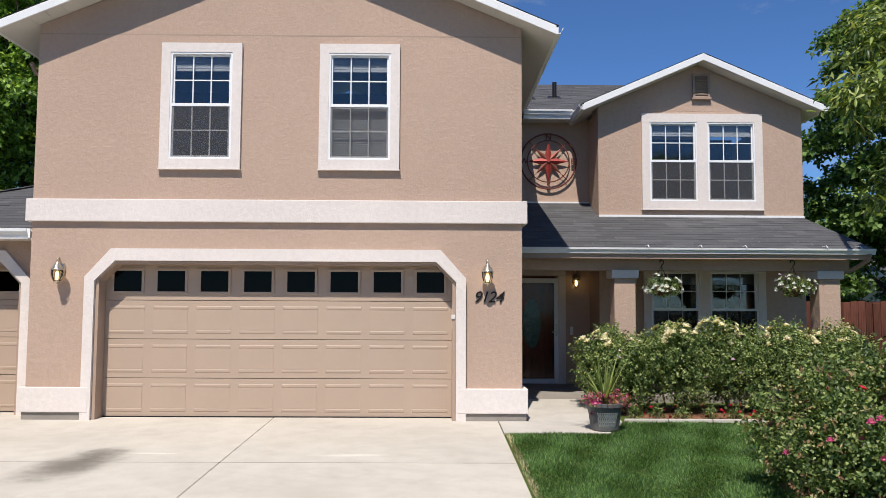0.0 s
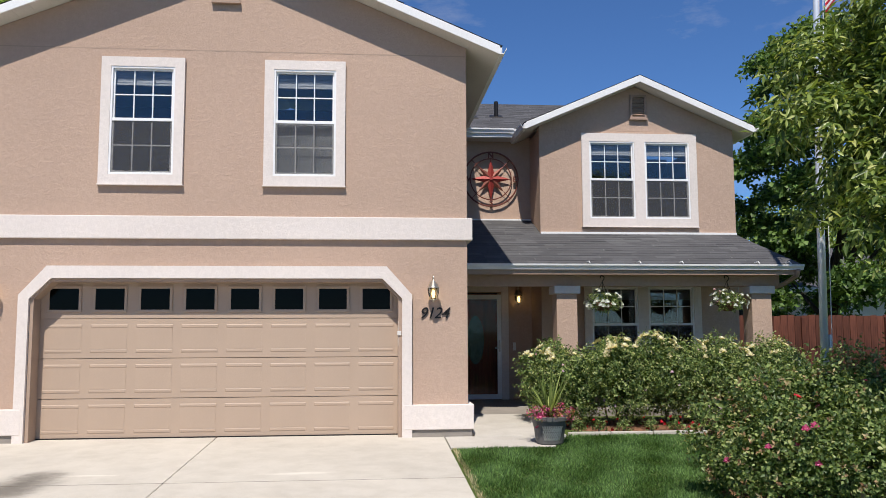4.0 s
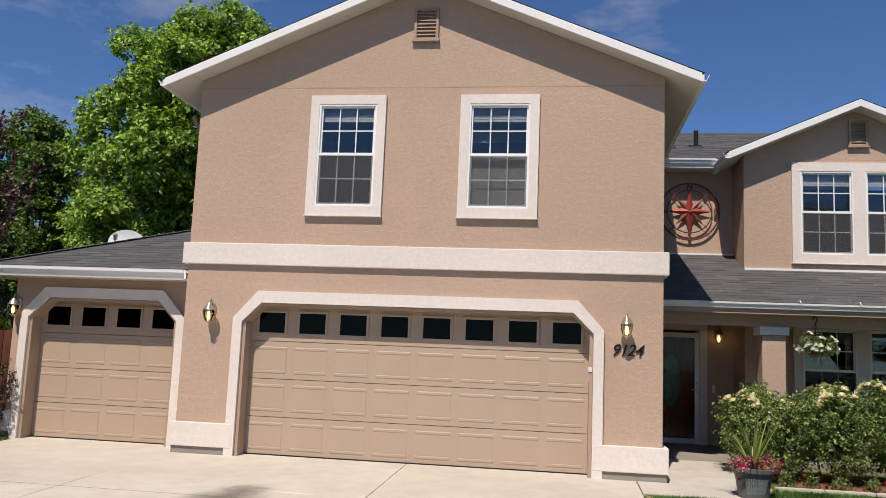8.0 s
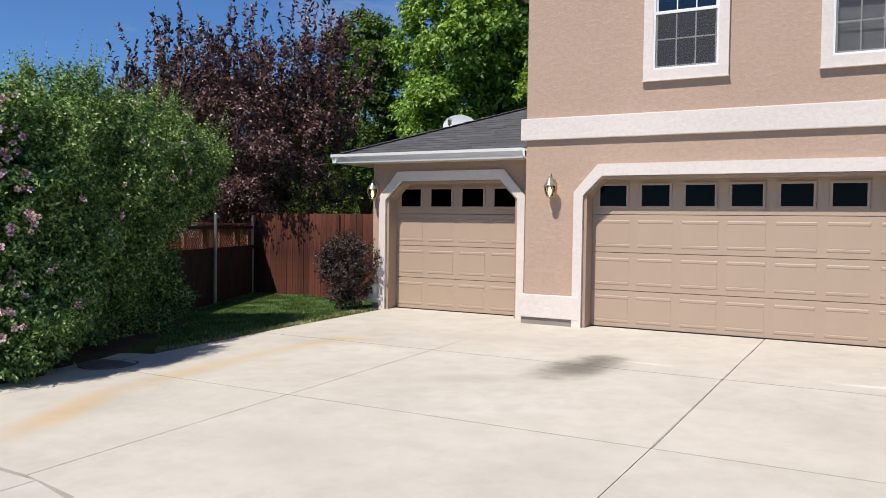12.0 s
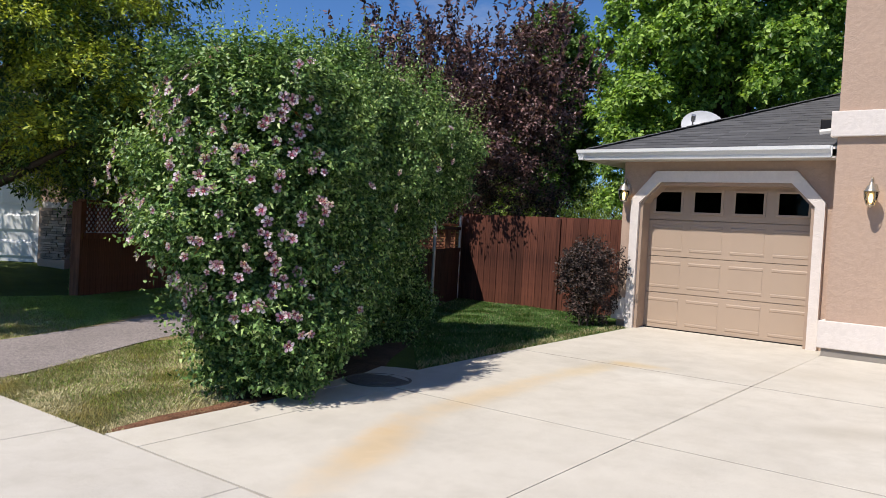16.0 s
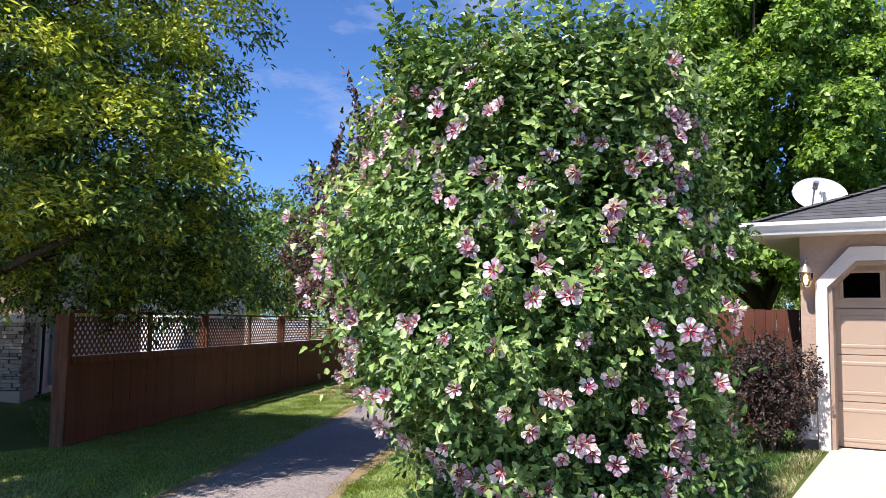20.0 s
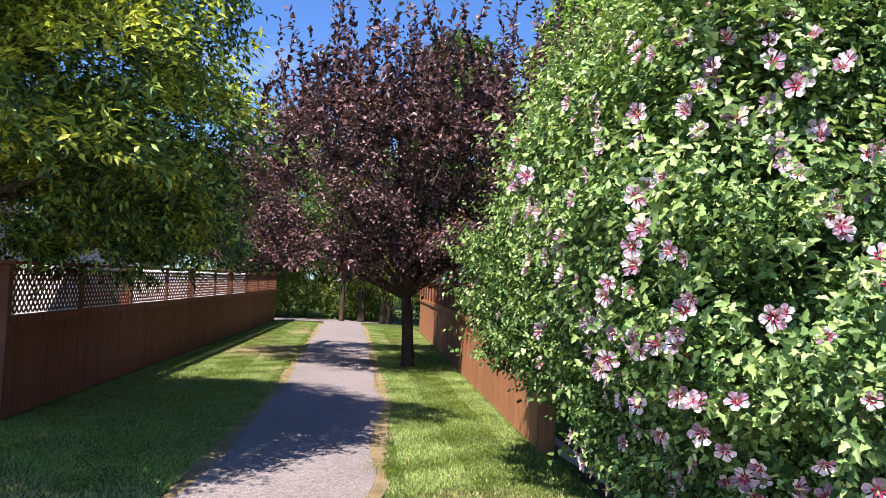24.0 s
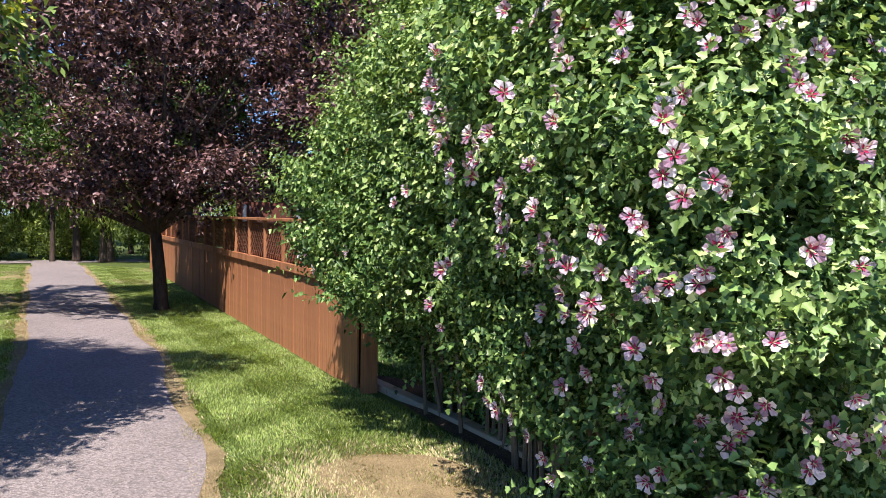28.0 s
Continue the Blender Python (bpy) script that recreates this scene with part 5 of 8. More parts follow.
# mowing strip by the hedge
e0, e1 = Vector((-8.45, 5.1, 0)), Vector((-10.62, 9.05, 0))
dv = (e1 - e0).normalized()
nv = Vector((dv.y, -dv.x, 0))
edge = thing("edging", (-9.6, 7.0, -0.1), "grey concrete lawn edging beside the hedge", "edging", kind="structure")
for i in range(7):
    a, c = e0 + dv * (0.64 * i + 0.005), e0 + dv * (0.64 * i + 0.635)
    q = Build()
    ring = [(p.x + nv.x * o, p.y + nv.y * o) for p, o in ((a, -0.055), (a, 0.055), (c, 0.055), (c, -0.055))]
    q.hexa([(x, y, zg(x, y) - 0.1) for x, y in ring], [(x, y, zg(x, y) + 0.05) for x, y in ring])
    part("edging_block", q, EDGEC, edge, bevel=0.012)


def patch(name, outline, mat, label, lift=0.012, dome=0.03):
    """A low bed of soil with a ragged rim."""
    cx_, cy_ = sum(p[0] for p in outline) / len(outline), sum(p[1] for p in outline) / len(outline)
    q = Build()
    q.v.append((cx_, cy_, zg(cx_, cy_) + lift + dome))
    n = len(outline)
    for k in (0.5, 0.85, 1.0):
        for x, y in outline:
            xx, yy = cx_ + (x - cx_) * k, cy_ + (y - cy_) * k
            q.v.append((xx, yy, zg(xx, yy) + (lift + dome * (1 - k) + 0.02 * noise.noise(Vector((xx * 3, yy * 3, 0))) if k < 1 else -0.02)))
    q.f = [(0, 1 + i, 1 + (i + 1) % n) for i in range(n)] + [(1 + r * n + i, 1 + (r + 1) * n + i, 1 + (r + 1) * n + (i + 1) % n, 1 + r * n + (i + 1) % n) for r in (0, 1) for i in range(n)]
    q.m = [0] * len(q.f)
    return tagged(part(name, q, mat, smooth=True), label, "garden bed", kind="structure")


def rounded(pts, n=6):
    out = []
    for i, p in enumerate(pts):
        a, c = pts[i - 1], pts[(i + 1) % len(pts)]
        for k in range(n):
            t = (k + 0.5) / n
            q0 = [p[j] + (a[j] - p[j]) * 0.5 * (1 - t) + 0 for j in (0, 1)]
            q1 = [p[j] + (c[j] - p[j]) * 0.5 * t for j in (0, 1)]
            out.append((q0[0] * (1 - t) + q1[0] * t, q0[1] * (1 - t) + q1[1] * t))
    return out


patch("flower_bed", rounded([(2.64, 11.16), (7.6, 11.16), (7.6, 12.8), (2.64, 12.8)], 8), SOIL, "mulched flower bed with roses under the porch windows")
be = thing("bed_edging", (4.6, 11.13, 0), "pale concrete edging of the flower bed", "edging", kind="structure")
for i in range(8):
    part("edging_block", Build().box(2.66 + 0.6 * i, 3.25 + 0.6 * i, 11.09, 11.15, -0.08, 0.03), WALKC, be, bevel=0.015)
patch("rose_bed", rounded([(3.1, 6.7), (5.6, 6.6), (5.8, 8.1), (3.2, 8.1)], 8), SOIL, "mulched bed round the front rose bush")
patch("hedge_bed", rounded([(-8.16, 4.35), (-8.2, 6.2), (-8.75, 7.0), (-9.7, 8.7), (-10.4, 9.5), (-10.8, 9.35), (-8.62, 4.7)], 6), DIRT, "bare soil under the flowering hedge", 0.01, 0.02)
patch("soil_strip", rounded([(-8.13, 3.36), (-8.13, 4.95), (-8.3, 4.95), (-8.26, 3.36)], 6), SOIL, "bare reddish soil along the edge of the driveway", 0.008, 0.012)

rg = random.Random(21)


def dry_strip(side, s0, s1, o0):
    """Bleached grass with a ragged rim beside the path."""
    q = Build()
    n = int((s1 - s0) / 0.12)
    for i in range(n + 1):
        s = s0 + (s1 - s0) * i / n
        w = 0.11 + 0.07 * noise.noise(Vector((s * 1.7, side * 5, 0))) + rg.uniform(-0.03, 0.03)
        for o in (o0 - 0.2, o0 + w * 0.5, o0 + max(w, 0.03)):
            x, y = along(s, side * o)
            y = max(y, 3.33)
            q.v.append((x, y, zg(x, y) + (-0.002 if o > o0 + w * 0.6 else 0.003 if o > o0 else -0.004)))
    q.f = [(3 * i + k, 3 * i + k + 1, 3 * i + k + 4, 3 * i + k + 3) for i in range(n) for k in (0, 1)]
    q.m = [0] * len(q.f)
    tagged(part("dry_edge", q, STRAW, smooth=True), "bleached straw edge of the footpath", "grass", kind="structure")


dry_strip(1, -0.8, 20, 0.65)
dry_strip(-1, -0.8, 20, 0.65)
patch("dry_patch", rounded([(-9.35, 5.75), (-9.75, 6.75), (-10.55, 6.75), (-10.75, 6.2), (-10.2, 5.7)], 6), STRAW, "bleached dry patch of lawn beside the hedge", -0.004, 0.004)
patch("dry_patch", rounded([along(9.6, -0.75), along(10.2, -2.1), along(11.2, -1.9), along(11.9, -0.75)], 6), STRAW, "bleached dry patch of lawn beside the footpath", -0.004, 0.004)
patch("dry_patch", rounded([along(15.0, -0.75), along(15.6, -1.5), along(17.0, -1.2), along(17.2, -0.75)], 6), STRAW, "bleached dry patch of lawn beside the footpath", -0.004, 0.004)

# ---- fences


def fence(name, x, y, z, turn, length, label, boards, top, wood_, post_wood, gap=0.004, board_w=0.14, uneven=0.0, lattice=None, cap=True, rail=True, bay=1.83, posts_back=False, seed=1):
    """Boards along local x from 0 to length; local -y is the face. lattice: its lower and upper height."""
    e = thing(name, (x, y, z), label, "fence", rz=turn)
    rg = random.Random(seed)
    n = int(length / (board_w + gap))
    variants = []
    for k in range(5):
        h = top - rg.random() * uneven
        q = Build().box(0, board_w, -0.011, 0.008, -0.16, h)
        variants.append(part("board", q, wood_, e, local=True))
    for k, o in enumerate(variants):
        o.location.x = k * (board_w + gap)
    for i in range(5, n):
        o = again(variants[rg.randrange(5)], 0, 0, 0, e)
        o.location = (i * (board_w + gap), rg.uniform(-0.004, 0.004), 0)
    m = max(1, round(length / bay))
    full = (lattice[1] + 0.04) if lattice else top - 0.05
    for i in range(m + 1):
        xx = length * i / m
        if posts_back and lattice:
            part("lattice_post", Build().box(xx - 0.03, xx + 0.03, -0.03, 0.012, boards + 0.026, full), wood_, e, local=True, bevel=0.004)
            if i % 2:
                continue
        part("post", Build().box(xx - 0.045, xx + 0.045, (0.012 if posts_back else -0.05), (0.10 if posts_back else 0.05), -0.1, full), post_wood, e, local=True, bevel=0.006)
    if rail:
        for zz in ((boards - 0.02, ) if lattice else (0.35, top - 0.4)):
            part("rail", Build().box(0, length, (0.012 if not lattice else -0.045), 0.05 if not posts_back else 0.011, zz - 0.045, zz + 0.045), wood_, e, local=True, bevel=0.005)
    if lattice:
        za, zb = lattice
        for i in range(m):
            xa, xb = length * i / m + 0.047, length * (i + 1) / m - 0.047
            q = Build()
            hgt, step = zb - za, 0.105
            k = -int(hgt / step) - 1
            while xa + k * step < xb:
                for sg, yy in ((1, -0.006), (-1, 0.006)):
                    x0_ = xa + k * step if sg > 0 else xb - k * step
                    p0, p1 = (x0_, za), (x0_ + sg * hgt, zb)
                    t0 = max(0.0, min(1.0, (xa - p0[0]) / (p1[0] - p0[0]) if sg > 0 else (p0[0] - xb) / (p0[0] - p1[0])))
                    t1 = max(0.0, min(1.0, (xb - p0[0]) / (p1[0] - p0[0]) if sg > 0 else (p0[0] - xa) / (p0[0] - p1[0])))
                    if t1 - t0 > 0.03:
                        a = (p0[0] + (p1[0] - p0[0]) * t0, p0[1] + (p1[1] - p0[1]) * t0)
                        c = (p0[0] + (p1[0] - p0[0]) * t1, p0[1] + (p1[1] - p0[1]) * t1)
                        w2 = 0.0125
                        q.add([(a[0] - w2 * 0.7 * sg, yy - 0.004, a[1] + w2 * 0.7), (a[0] + w2 * 0.7 * sg, yy - 0.004, a[1] - w2 * 0.7), (c[0] + w2 * 0.7 * sg, yy - 0.004, c[1] - w2 * 0.7), (c[0] - w2 * 0.7 * sg, yy - 0.004, c[1] + w2 * 0.7),
                               (a[0] - w2 * 0.7 * sg, yy + 0.004, a[1] + w2 * 0.7), (a[0] + w2 * 0.7 * sg, yy + 0.004, a[1] - w2 * 0.7), (c[0] + w2 * 0.7 * sg, yy + 0.004, c[1] - w2 * 0.7), (c[0] - w2 * 0.7 * sg, yy + 0.004, c[1] + w2 * 0.7)],
                              [(0, 1, 2, 3), (7, 6, 5, 4), (0, 4, 5, 1), (1, 5, 6, 2), (2, 6, 7, 3), (3, 7, 4, 0)])
                k += 1
            la = part("lattice", q, post_wood, e, "diamond lattice panel", local=True)
            la["kind"] = "stuff"
    if cap:
        part("cap", Build().box(-0.05, length + 0.05, -0.07, 0.07, full, full + 0.035), wood_, e, local=True, bevel=0.006)
    return e


# path side, sunlit: runs away along the path
fence("fence", -18.036, 23.966, -0.1, -64.2, 17.2, "orange-brown board fence with lattice top along the footpath", 0.96, 0.94, ORANGEWOOD, BROWNWOOD, 0.001, lattice=(1.0, 1.42), bay=0.92, posts_back=True, seed=3)
bf = [o for o in scene.objects if o.name.startswith("fence") and o.parent is None][0]
# Added backing on the hedge side; its dark colour stands for shade there.
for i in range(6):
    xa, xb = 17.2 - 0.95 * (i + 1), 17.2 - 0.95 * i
    part("back_panel", Build().box(xa + 0.01, xb - 0.01, 0.102, 0.116, -0.03, 0.95), BACKWOOD, bf, "added back boards coloured dark for the shaded side", local=True)
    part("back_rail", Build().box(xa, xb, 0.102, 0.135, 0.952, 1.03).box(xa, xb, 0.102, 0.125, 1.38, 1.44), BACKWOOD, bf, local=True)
part("end_board", Build().box(17.205, 17.225, -0.03, 0.12, -0.16, 0.96), ORANGEWOOD, bf, local=True)
# opposite side, shaded
fence("fence", -15.6, 7.05, -0.05, 90 + 24.2, 18.9, "dark brown board fence with diamond lattice top", 0.93, 0.91, BROWNWOOD, BROWNWOOD, 0.001, lattice=(0.97, 1.42), bay=1.89, posts_back=True, seed=4)
for e in [o for o in scene.objects if o.name.startswith("fence") and o.parent is None]:
    if abs(e.location.x + 15.6) < 0.01:
        part("end_post", Build().box(-0.10, -0.048, -0.05, 0.12, -0.1, 1.45), BROWNWOOD, e, "weathered brown end post", local=True, bevel=0.006)
# red fence between house and path
fence("fence", -12.93, 13.62, -0.12, 0, 4.53, "dark red stained privacy fence beside the garage", 1.7, 1.76, REDWOOD, REDWOOD, 0.006, 0.145, 0.03, cap=False, seed=5)
fence("fence", 6.95, 16.0, 0.0, 0, 9.0, "red stained privacy fence behind the flagpole", 1.6, 1.69, REDWOOD, REDWOOD, 0.008, 0.14, 0.03, cap=False, seed=6)
for k, (x, y) in enumerate(((-12.93, 13.42), (-11.72, 11.13))):
    po = thing("fence_post", (x + 0.12, y - 0.02, -0.12), "grey galvanised steel fence post", "post", "steel fence posts")
    part("pipe", Build().tube([(x + 0.12, y - 0.02, -0.15), (x + 0.12, y - 0.02, 1.55)], 0.03, 10), STEEL, po)
    part("post_cap", Build().lathe((x + 0.12, y - 0.02, 1.55), [(0.034, -0.02), (0.034, 0.01), (0.02, 0.03)], 10), STEEL, po)

# ---- flagpole
fp = thing("flagpole", (5.98, 10.4, 0), "tall aluminium flagpole behind the roses", "flagpole")
part("shaft", Build().tube([(5.96, 10.4, 0.0), (6.01, 10.4, 3.0), (6.10, 10.4, 6.0), (6.27, 10.4, 9.1)], [0.055, 0.05, 0.042, 0.032], 16), POLE, fp, smooth=True)
part("truck_ball", Build().lathe((6.275, 10.4, 9.16), [(0.01, -0.07), (0.05, -0.045), (0.065, 0), (0.05, 0.045), (0.01, 0.07)], 14), BRASS, fp, smooth=True)
part("ground_sleeve", Build().lathe((5.98, 10.4, 0), [(0.10, -0.05), (0.10, 0.03), (0.06, 0.06)], 16), POLE, fp)
part("halyard", Build().tube([(6.06, 10.35, 1.2), (6.13, 10.35, 5.0), (6.31, 10.36, 9.05)], 0.006, 5), WHITE, fp)
part("cleat", Build().box(6.035, 6.07, 10.36, 10.40, 1.15, 1.35), POLE, fp, bevel=0.006)
flag = thing("flag", (6.07, 10.4, 8.9), "red, white and blue striped flag hanging in folds", "flag")
q = Build()
ns, nu = 52, 40
for j in range(ns + 1):
    s = j / ns
    for i in range(nu + 1):
        u_ = i / nu
        zh = 9.0 - 1.92 * s
        xp = 6.27 - (9.1 - zh) * 0.055 + 0.05
        g_ = smoothstep(0.0, 1.0, u_) ** 0.9
        z = zh * (1 - g_) + (5.75 + 0.9 * (1 - s)) * g_ - 0.10 * math.sin(math.pi * u_) * (1 - s)
        x = xp + 0.44 * math.sin(math.pi * u_ ** 0.62) * (0.75 + 0.25 * math.cos(3 * s)) + 0.16 * u_ * (1 - s) + 0.03 * math.sin(9 * u_ + 4 * s)
        y = 10.36 - 0.15 * math.sin(10.5 * u_ + 1.4 * s) * u_ ** 0.5 - 0.12 * math.sin(math.pi * u_) + 0.06 * math.sin(5 * s) * u_
        q.v.append((x, y, z))
for j in range(ns):
    for i in range(nu):
        q.f.append((j * (nu + 1) + i, j * (nu + 1) + i + 1, (j + 1) * (nu + 1) + i + 1, (j + 1) * (nu + 1) + i))
        q.m.append(2 if (j < 28 and i < 16) else (j // 4) % 2)
part("cloth", q, (FLAGRED, FLAGWHITE, FLAGBLUE), flag, smooth=True)
part("header", Build().tube([(6.30, 10.36, 9.0), (6.2, 10.36, 7.08)], 0.022, 8), FLAGWHITE, flag)

# ---- neighbouring houses
sh = thing("garden_shed", (-26.0, 15.6, -0.1), "white sided garden shed behind the shaded fence", "shed")
SX0, SX1, SY0, SY1 = -31.0, -22.9, 15.5, 16.9
q = Build()
wall(q, SX0, SX1, -0.15, 1.92, SY0, SY0 + 0.1, [])
swall = part("wall", q, WHITE, sh)
for i in range(9):
    part("siding_board", Build().box(SX0, SX1, SY0 - 0.018, SY0 - 0.002, -0.1 + i * 0.225, 0.115 + i * 0.225), WHITE, swall)
for bx in ((SX1 - 0.1, SX1, SY0 + 0.103, SY1), (SX0, SX0 + 0.1, SY0 + 0.103, SY1), (SX0, SX1, SY1 + 0.003, SY1 + 0.1)):
    part("wall", Build().box(*bx, -0.15, 1.92), WHITE, sh)
q = Build()
q.prism([(SX0 - 0.2, 1.9), (SX1 + 0.1, 1.9), (SX1 + 0.1, 2.02), (SX0 - 0.2, 2.02)], SY0 - 0.3, SY0 - 0.25)
part("fascia", q, WHITE, sh)
part("roof", slab(Build(), [(SX0 - 0.2, SY0 - 0.3, 2.02), (SX1 + 0.1, SY0 - 0.3, 2.02), (SX1 + 0.1, SY1 + 0.25, 2.12), (SX0 - 0.2, SY1 + 0.25, 2.12)], 0.08), STEEL, sh, "pale metal shed roof")
# invented pale panels across the yard, for an unknown sunlit surface behind the lattice
vf = thing("vinyl_fence", (-25.5, 21.0, -0.1), "pale panels added as the bright surface behind the lattice", "fence")
for i in range(5):
    x = -31.6 + 1.85 * i
    part("panel", Build().box(x + 0.062, x + 1.788, 20.99, 21.02, -0.12, 1.3), WHITE, vf)
    part("rail", Build().box(x + 0.062, x + 1.788, 20.975, 21.035, 1.303, 1.37), WHITE, vf)
for i in range(6):
    x = -31.6 + 1.85 * i
    part("post", Build().box(x - 0.06, x + 0.06, 20.94, 21.06, -0.15, 1.4), WHITE, vf, bevel=0.008)
nh = thing("neighbour_house", (-18.63, 8.34, 0.15), "neighbouring house with white garage door and stone pillar", "house", rz=38.6)
# local x runs along the front to its corner at 0, local y into the house
q = Build()
wall(q, -5.2, -0.05, -0.3, 3.0, 0.10, 0.30, [(-3.95, -0.62, -0.2, 2.15, 0)])
part("wall", q, TAN, nh, local=True)
part("wall", Build().box(-0.25, -0.05, 0.303, 7.0, -0.3, 3.0), SOFFIT, nh, "pale grey side wall", local=True)
part("wall", Build().box(-5.2, -5.0, 0.303, 7.0, -0.3, 3.0), SOFFIT, nh, local=True)
part("wall", Build().box(-5.2, -0.05, 7.003, 7.2, -0.3, 3.0), SOFFIT, nh, local=True)
gd = part("garage_door", Build().box(-3.95, -0.62, 0.22, 0.27, 0.02, 2.15), WHITE, nh, "closed white panelled garage door", local=True)
for i in range(4):
    for c in range(4):
        q = Build()
        xa, za = -3.90 + c * 0.815, 0.09 + i * 0.525
        q.add([(xa, 0.219, za), (xa + 0.72, 0.219, za), (xa + 0.72, 0.219, za + 0.36), (xa, 0.219, za + 0.36), (xa + 0.05, 0.195, za + 0.05), (xa + 0.67, 0.195, za + 0.05), (xa + 0.67, 0.195, za + 0.31), (xa + 0.05, 0.195, za + 0.31)],
              [(0, 1, 5, 4), (1, 2, 6, 5), (2, 3, 7, 6), (3, 0, 4, 7), (4, 5, 6, 7)])
        part("panel", q, WHITE, gd, local=True)
part("pillar_base", Build().box(-0.48, 0.04, -0.16, 0.40, -0.3, 0.12), TAN, nh, local=True, bevel=0.01)
pil = part("pillar", Build().box(-0.43, -0.02, -0.08, 0.36, 0.12, 1.12), BLACK, nh, "ledge stone pillar", local=True)
rg = random.Random(8)
z = 0.13
while z < 1.08:
    h = rg.uniform(0.035, 0.07)
    x = -0.46
    while x < -0.03:
        l = min(rg.uniform(0.10, 0.24), 0.03 - x)
        d = rg.uniform(0.03, 0.075)
        part("stone", Build().box(x, x + l - 0.008, -0.08 - d, -0.05, z, z + h - 0.007), STONE, pil, local=True)
        x += l
    y = -0.08
    while y < 0.36:
        l = min(rg.uniform(0.10, 0.24), 0.40 - y)
        d = rg.uniform(0.03, 0.07)
        part("stone", Build().box(-0.05, -0.02 + d, y, y + l - 0.008, z, z + h - 0.007), STONE, pil, local=True)
        y += l
    z += h
part("pillar_cap", Build().box(-0.51, 0.06, -0.18, 0.44, 1.12, 1.24), CREAM, nh, local=True, bevel=0.012)
part("pillar_upper", Build().box(-0.41, -0.02, -0.05, 0.30, 1.24, 2.7), TAN, nh, local=True)
rf = Build()
rf.hexa([(-5.8, -0.5, 2.85), (0.5, -0.5, 2.85), (0.5, 7.7, 2.85), (-5.8, 7.7, 2.85)], [(-5.8, -0.5, 3.0), (0.5, -0.5, 3.0), (0.5, 7.7, 3.0), (-5.8, 7.7, 3.0)])
part("eave", rf, WHITE, nh, local=True)
rs = Build()
rs.add([(-5.85, -0.55, 3.004), (0.55, -0.55, 3.004), (0.55, 7.75, 3.004), (-5.85, 7.75, 3.004), (-2.65, 2.65, 4.35), (-2.65, 4.55, 4.35)], [(0, 1, 4), (1, 2, 5, 4), (2, 3, 5), (3, 0, 4, 5)])
part("roof", rs, SHINGLE, nh, "grey shingle hip roof", local=True)
part("meter_box", Build().box(-0.05, 0.10, 1.1, 1.4, 1.3, 1.8).box(-0.03, 0.06, 1.2, 1.3, 0.1, 1.3), STEEL, nh, "grey utility meter box", local=True, bevel=0.01)
part("conduit", Build().tube([(0.0, 0.75, 2.4), (0.0, 0.75, 0.3), (0.0, 0.72, 0.0)], 0.03, 8), BLACK, nh, local=True)
part("downspout", Build().tube([(0.03, 0.5, 2.8), (0.03, 0.5, 0.05)], 0.04, 8), SOFFIT, nh, local=True)
nd = thing("neighbour_driveway", (-21.7, 6.0, 0.05), "pale concrete driveway of the neighbouring house", "driveway", kind="structure", rz=38.6)
q = Build()
slab(q, [(-3.2, -4.4, -0.12), (1.75, -4.4, -0.12), (1.75, 2.75, 0.13), (-3.2, 2.75, 0.13)], 0.2)
part("slab", q, WALKC, nd, local=True)
oh = thing("neighbour_house", (14.5, 27.0, 0), "beige single-storey house far behind the red fence", "house")
q = Build()
wall(q, 9.0, 21.0, -0.2, 2.6, 26.0, 26.2, [(11.2, 12.4, 1.0, 2.1, 0)])
part("wall", q, CREAM, oh)
part("wall", Build().box(9.0, 9.2, 26.203, 33.0, -0.2, 2.6), CREAM, oh)
wf = Build()
for bx in ((11.2, 12.4, 1.0, 1.07), (11.2, 12.4, 2.03, 2.1), (11.2, 11.27, 1.07, 2.03), (12.33, 12.4, 1.07, 2.03), (11.77, 11.83, 1.07, 2.03)):
    wf.box(bx[0], bx[1], 26.0, 26.08, bx[2], bx[3])
wo_ = part("window", wf, VINYL, oh)
part("pane", Build().box(11.27, 12.33, 26.04, 26.05, 1.07, 2.03), TINTED, wo_)
part("fascia", Build().box(8.4, 21.6, 25.35, 25.40, 2.55, 2.72), WHITE, oh)
q = Build()
q.add([(8.4, 25.4, 2.7), (21.6, 25.4, 2.7), (21.6, 33.6, 2.7), (8.4, 33.6, 2.7), (12.5, 29.5, 4.4), (17.5, 29.5, 4.4)], [(0, 1, 5, 4), (1, 2, 5), (2, 3, 4, 5), (3, 0, 4), (3, 2, 1, 0)])
part("roof", q, SHINGLE, oh)

# ---- plants


def raw_mesh(name, V, F, mats, index=None):
    """A mesh from arrays: V (n, 3), F (m, 3 or 4)."""
    me = bpy.data.meshes.new(name)
    n, (m, k) = len(V), F.shape
    me.vertices.add(n)
    me.vertices.foreach_set("co", np.ascontiguousarray(V, dtype=np.float32).ravel())
    me.loops.add(m * k)
    me.loops.foreach_set("vertex_index", np.ascontiguousarray(F, dtype=np.int32).ravel())
    me.polygons.add(m)
    me.polygons.foreach_set("loop_start", np.arange(0, m * k, k, dtype=np.int32))
    for mt in mats if isinstance(mats, (list, tuple)) else [mats]:
        me.materials.append(mt)
    if index is not None:
        me.polygons.foreach_set("material_index", index.astype(np.int32))
    me.update(calc_edges=True)
    return me


def unit(a):
    return a / np.maximum(np.linalg.norm(a, axis=1, keepdims=True), 1e-9)


